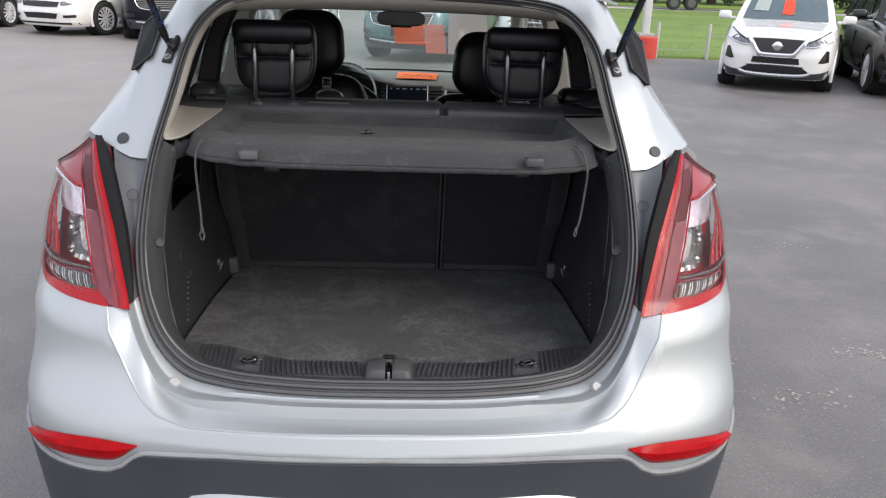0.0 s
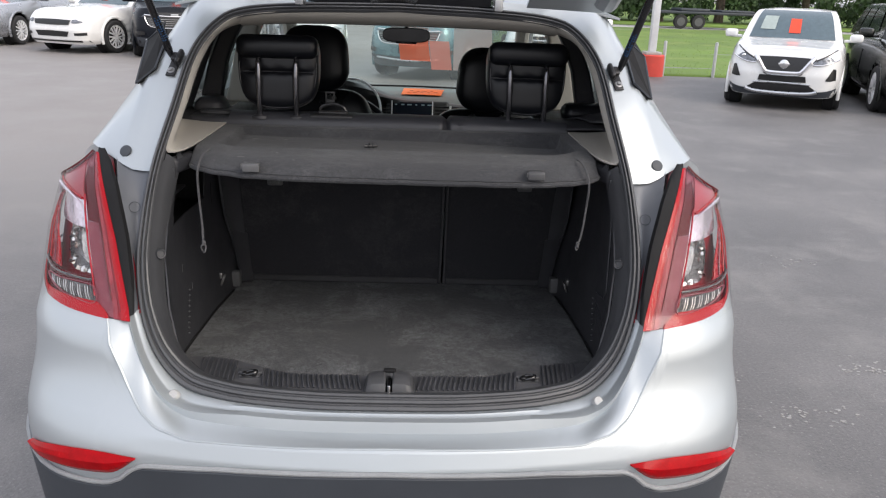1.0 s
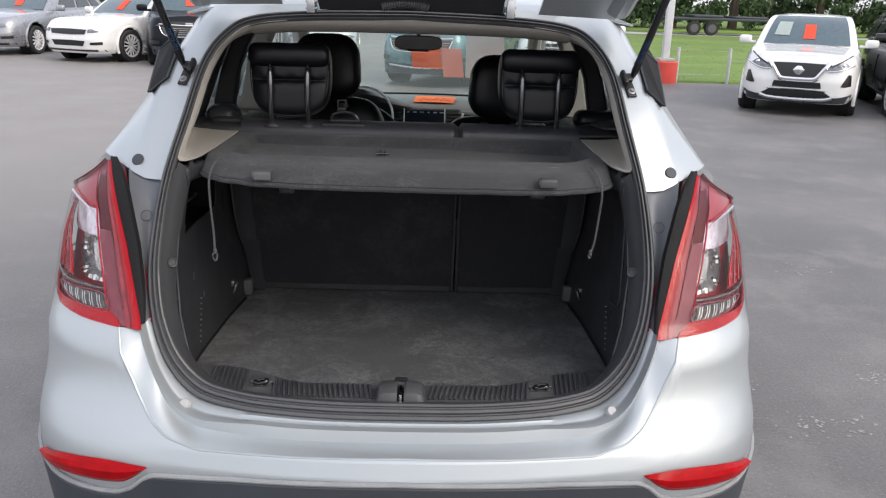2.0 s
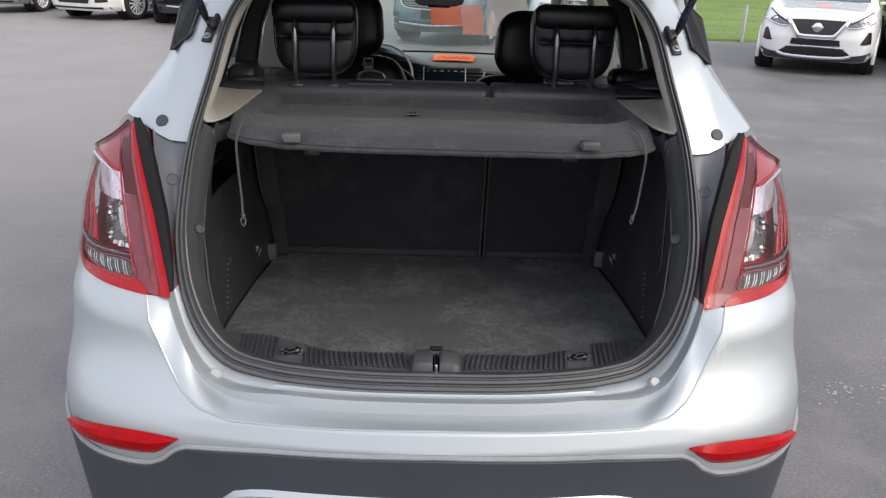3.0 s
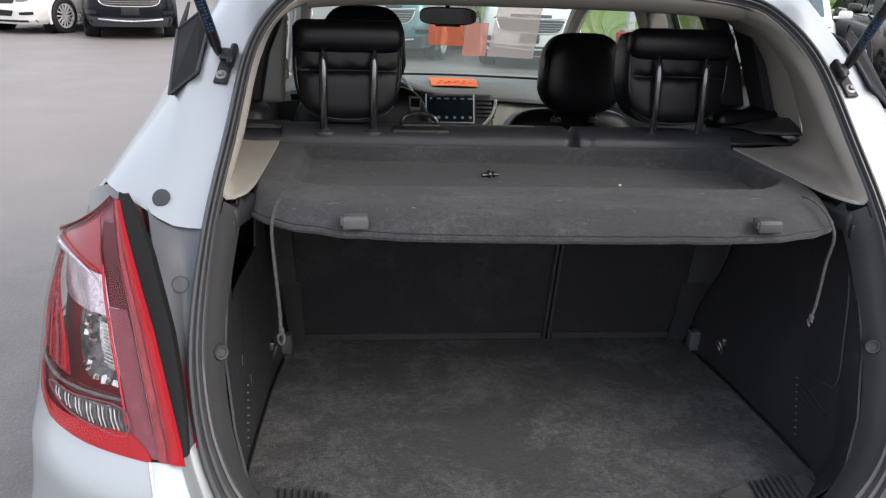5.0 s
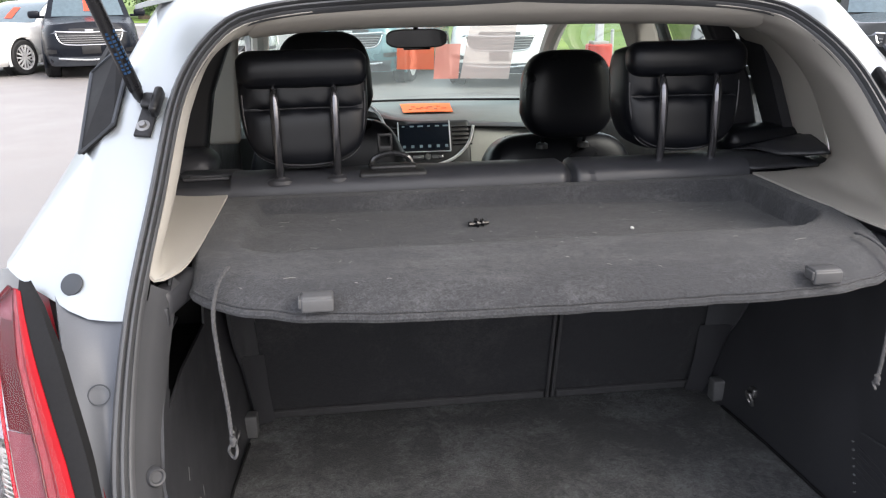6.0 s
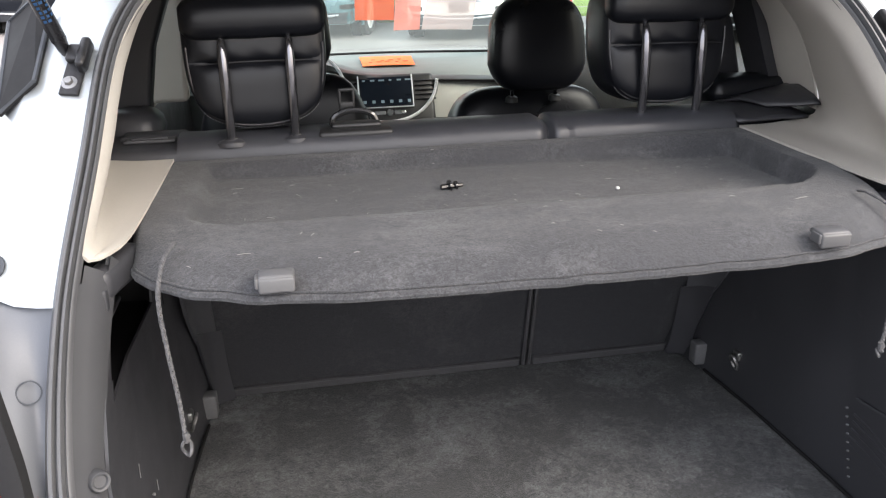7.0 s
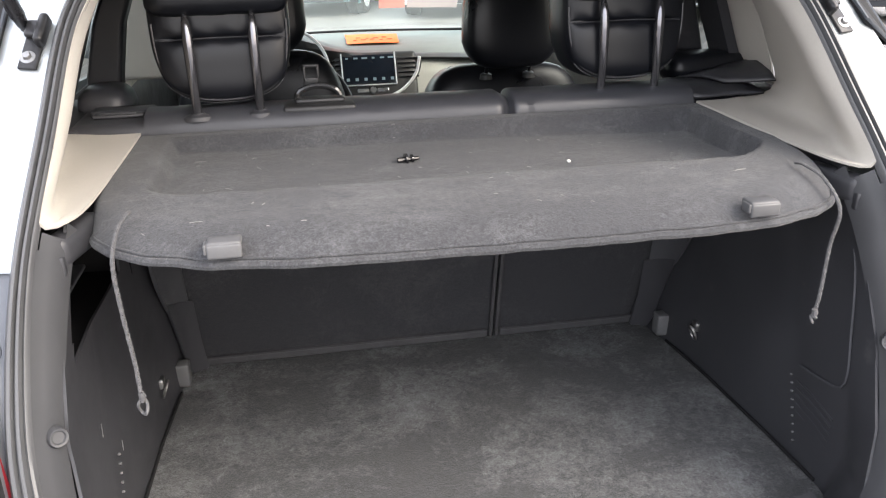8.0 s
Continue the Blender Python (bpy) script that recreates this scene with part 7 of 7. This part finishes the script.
# ---- lot, grass, pole, trees ----
ASPHALT = surf("worn_asphalt", (0.132, 0.127, 0.126), 0.55, var=0.30, scale=0.9, grain=70, bump=0.8, dist=0.006, wear=(0.205, 0.196, 0.188), wear_at=0.56, soft=0.2, lint=(85, 0.63, (0.25, 0.243, 0.232)))
# Blend in a paler tone towards -x and +y, its edge broken by noise.
ant = ASPHALT.node_tree
old = ant.nodes["Principled BSDF"].inputs["Base Color"].links[0].from_socket
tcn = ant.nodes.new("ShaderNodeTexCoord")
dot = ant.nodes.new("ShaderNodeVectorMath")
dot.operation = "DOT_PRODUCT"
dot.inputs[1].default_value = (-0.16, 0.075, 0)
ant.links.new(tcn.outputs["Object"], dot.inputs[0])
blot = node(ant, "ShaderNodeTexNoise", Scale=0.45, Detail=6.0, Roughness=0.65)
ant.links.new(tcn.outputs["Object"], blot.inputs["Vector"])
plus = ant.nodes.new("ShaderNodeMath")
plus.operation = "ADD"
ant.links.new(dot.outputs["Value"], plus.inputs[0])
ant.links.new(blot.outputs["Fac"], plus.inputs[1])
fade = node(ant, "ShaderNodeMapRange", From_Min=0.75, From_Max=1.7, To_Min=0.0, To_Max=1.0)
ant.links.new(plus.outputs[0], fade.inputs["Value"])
pale_left = ant.nodes.new("ShaderNodeMix")
pale_left.data_type = "RGBA"
pale_left.inputs["B"].default_value = (0.225, 0.208, 0.198, 1)
ant.links.new(fade.outputs["Result"], pale_left.inputs["Factor"])
ant.links.new(old, pale_left.inputs["A"])
ant.links.new(pale_left.outputs["Result"], ant.nodes["Principled BSDF"].inputs["Base Color"])
GRASS = surf("mown_grass", (0.125, 0.20, 0.040), 0.9, var=0.28, scale=0.3, grain=30, bump=0.5, dist=0.02, wear=(0.23, 0.27, 0.075), wear_at=0.58)
BLADE = surf("grass_blades", (0.22, 0.32, 0.06), 0.8, var=0.3, scale=3, bump=0)
CONCRETE = surf("pale_concrete", (0.42, 0.41, 0.39), 0.8, var=0.12, scale=3, grain=60, bump=0.4)
LEAF = surf("tree_leaves", (0.055, 0.095, 0.035), 0.7, var=0.5, scale=1.2, bump=0)
BARK = surf("tree_bark", (0.11, 0.085, 0.065), 0.9, var=0.3, scale=6, bump=0.6, dist=0.02)
POLE_RED = surf("red_pole_base", (0.62, 0.07, 0.05), 0.6, var=0.08, scale=5, grain=60, bump=0.3)


def flat(x0, x1, y0, y1, z, n=2, wobble=0.0):
    rows = [[(lerp(x0, x1, j / (n - 1)), lerp(y0, y1, i / (n - 1)), z + wobble * noise.noise((j * 0.7, i * 0.7, 3.0))) for j in range(n)] for i in range(n)]
    return [v for r in rows for v in r], grid_faces(n, n)


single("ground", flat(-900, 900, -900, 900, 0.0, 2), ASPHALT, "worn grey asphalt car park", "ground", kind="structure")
single("grass_field", flat(1.4, 260, 16.0, 42.0, 0.02, 60, 0.05), GRASS, "bright green mown grass beside the car park", "grass", kind="structure", thick=0.1)
single("far_road", flat(-120, 260, 42.2, 45.5, 0.03, 3), CONCRETE, "pale road beyond the grass", "road", kind="structure", thick=0.05)
single("far_grass", flat(-200, 400, 45.8, 240.0, 0.02, 20, 0.2), GRASS, "grass under the far trees", "grass", kind="structure", thick=0.1)

rng = random.Random(4)
verts, faces = [], []
for k in range(9000):
    x, y = rng.uniform(2.5, 24), 16.05 + 24 * rng.random() ** 1.8
    a, h = rng.uniform(0, math.pi), rng.uniform(0.006, 0.022)
    dx, dy = 0.012 * math.cos(a), 0.012 * math.sin(a)
    n = len(verts)
    verts += [(x - dx, y - dy, 0.02), (x + dx, y + dy, 0.02), (x + rng.uniform(-0.04, 0.04), y + rng.uniform(-0.04, 0.04), 0.03 + h)]
    faces.append((n, n + 1, n + 2))
single("grass_blades", (verts, faces), BLADE, "short green grass blades on the field", "grass", kind="stuff", smooth=False)

pole = thing("lamp_post", (5.12, 15.95, 0), "white steel lamp post on a red painted concrete base", "lamp post")
part("base", lathe([(0.0, 0.0), (0.28, 0.0), (0.28, 0.02), (0.275, 0.43), (0.255, 0.45), (0.0, 0.45)], 28, Matrix.Translation((5.12, 15.95, 0))), POLE_RED, pole, "red painted round concrete base")
part("base_plate", box(5.12, 15.95, 0.48, 0.34, 0.34, 0.06, 0.01), CONCRETE, pole, "pale base plate")
part("shaft", box(5.12, 15.95, 4.08, 0.15, 0.15, 7.15, 0.02), surf("pole_white", (0.62, 0.63, 0.64), 0.5, var=0.06), pole, "square white steel shaft")
part("lamp_head", box(5.12, 15.5, 7.6, 0.35, 0.9, 0.16, 0.04), SATIN, pole)
post = thing("marker_post", (5.4, 15.95, 0), "slim pale steel post at the grass edge", "post", "marker posts")
part("tube", lathe([(0.0, 0.0), (0.035, 0.0), (0.035, 0.72), (0.028, 0.74), (0.0, 0.745)], 14, Matrix.Translation((5.4, 15.95, 0))), surf("post_grey", (0.45, 0.46, 0.46), 0.5), post)
for x in (6.52, 7.75, 9.0, 10.3):
    copy_thing(post, pose(x, 15.95 + 0.05 * (x % 1), 0))

# far trailer on the road
trailer = thing("flatbed_trailer", (13.6, 42.9, 0), "far flatbed trailer standing by the road", "trailer")
part("deck", box(15.6, 43.3, 0.86, 6.0, 2.0, 0.14, 0.04), CLAD, trailer)
part("load", join(box(14.9, 43.3, 1.00, 1.6, 1.8, 0.16, 0.06), box(17.2, 43.3, 0.98, 1.8, 1.8, 0.12, 0.05)), CLAD, trailer)
for x in (14.15, 15.1):
    t = part("wheel", lathe([(0.18, -0.12), (0.34, -0.12), (0.37, -0.08), (0.37, 0.08), (0.34, 0.12), (0.18, 0.12)], 24, Matrix.Translation((x, 42.4, 0.40)) @ Euler((radians(90), 0, 0)).to_matrix().to_4x4()), TYRE, trailer)
    part("rim", lathe([(0.0, 0.135), (0.07, 0.135), (0.10, 0.124), (0.17, 0.126), (0.22, 0.134)], 18, Matrix.Translation((x, 42.4, 0.40)) @ Euler((radians(90), 0, 0)).to_matrix().to_4x4()), CLIPGREY, t)


def tree(x, y, h, spread, seed):
    """A trunk with limbs and a crown of many small leaves in clumps."""
    r = random.Random(seed)
    root = thing("tree", (x, y, 0), "broad leafy green tree at the field's far side", "tree", "far trees")
    bits = [tube(spline([(x, y, 0), (x + r.uniform(-0.2, 0.2), y, h * 0.25), (x + r.uniform(-0.4, 0.4), y, h * 0.5), (x + r.uniform(-0.5, 0.5), y, h * 0.8)], 10), [h * 0.032 * (1 - 0.085 * k) for k in range(10)], 8)]
    tips = []
    for k in range(9):
        a, z0 = r.uniform(0, 6.28), h * r.uniform(0.16, 0.6)
        d = spread * r.uniform(0.55, 1.0)
        tip = (x + d * math.cos(a), y + d * math.sin(a), z0 + h * r.uniform(0.05, 0.3))
        bits.append(tube(spline([(x, y, z0), (lerp(x, tip[0], 0.5), lerp(y, tip[1], 0.5), z0 + h * 0.08), tip], 7), [h * 0.012 * (1 - 0.11 * j) for j in range(7)], 6))
        tips.append(tip)
    part("trunk", join(*bits), BARK, root, "grey-brown trunk with limbs")
    verts, faces = [], []
    clumps = [(t, spread * r.uniform(0.3, 0.5)) for t in tips]
    for k in range(22):
        a, b = r.uniform(0, 6.28), r.uniform(-0.55, 1)
        d = spread * (1 - 0.35 * abs(b)) * r.uniform(0.4, 1.0)
        clumps.append(((x + d * math.cos(a), y + d * math.sin(a), h * 0.52 + b * h * 0.4), spread * r.uniform(0.22, 0.42)))
    for k in range(16):
        a, d = r.uniform(0, 6.28), spread * r.uniform(0.5, 1.05)
        clumps.append(((x + d * math.cos(a), y + d * math.sin(a), r.uniform(0.5, 2.6)), spread * r.uniform(0.14, 0.24)))
    for (cx, cy, cz), cr in clumps:
        for k in range(150):
            v = Vector((r.gauss(0, 1), r.gauss(0, 1), r.gauss(0, 0.8))).normalized() * cr * r.random() ** 0.4
            s = r.uniform(0.10, 0.24)
            e = Euler((r.uniform(0, 6), r.uniform(0, 6), r.uniform(0, 6))).to_matrix()
            n = len(verts)
            for px, pz in ((-1, 0), (0, -0.5), (1, 0), (0, 0.5)):
                verts.append(tuple(Vector((cx, cy, cz)) + v + e @ Vector((px * s, 0, pz * s))))
            faces.append((n, n + 1, n + 2, n + 3))
    part("crown", (verts, faces), LEAF, root, "loose crown of small green leaves", smooth=False)


for k in range(16):
    r = random.Random(100 + k)
    tree(-16 + 4.6 * k + r.uniform(-1, 1), 50 + r.uniform(-1.5, 4), r.uniform(7, 11), r.uniform(2.8, 3.8), 50 + k)
for k in range(12):
    r = random.Random(300 + k)
    tree(-70 + 13 * k, 84 + r.uniform(-5, 5), r.uniform(11, 15), r.uniform(5.5, 7), 150 + k)

# pieces of the sill: grip ribs
k = 0
for x in np.linspace(-0.455, 0.455, 76):
    if abs(x) < 0.066 or 0.302 < abs(x) < 0.37:
        continue
    part("grip_rib", grip_rib(float(x)), SILL, sill)
# pale scuffs on the asphalt
rng = random.Random(9)
geo = []
for cx, cy, n in ((2.24, 1.80, 60), (1.72, 1.38, 40), (1.45, 1.75, 24), (2.6, 3.4, 24), (-2.4, 1.5, 20)):
    for k in range(n):
        x, y = cx + rng.gauss(0, 0.10), cy + rng.gauss(0, 0.05)
        big = rng.uniform(0.35, 1.0)
        pts = [(x + big * rng.uniform(0.3, 1) * 0.015 * math.cos(a), y + big * rng.uniform(0.3, 1) * 0.012 * math.sin(a)) for a in np.linspace(0, 6.28, 7, endpoint=False)]
        geo.append(prism(pts, 0.002, Matrix.Translation((0, 0, 0.0005))))
single("paint_scuffs", join(*geo), surf("chalky_scuff", (0.33, 0.322, 0.31), 0.9, var=0.3, scale=40, bump=0), "pale chalky scuff marks on the asphalt", "scuff marks", kind="stuff", smooth=False)
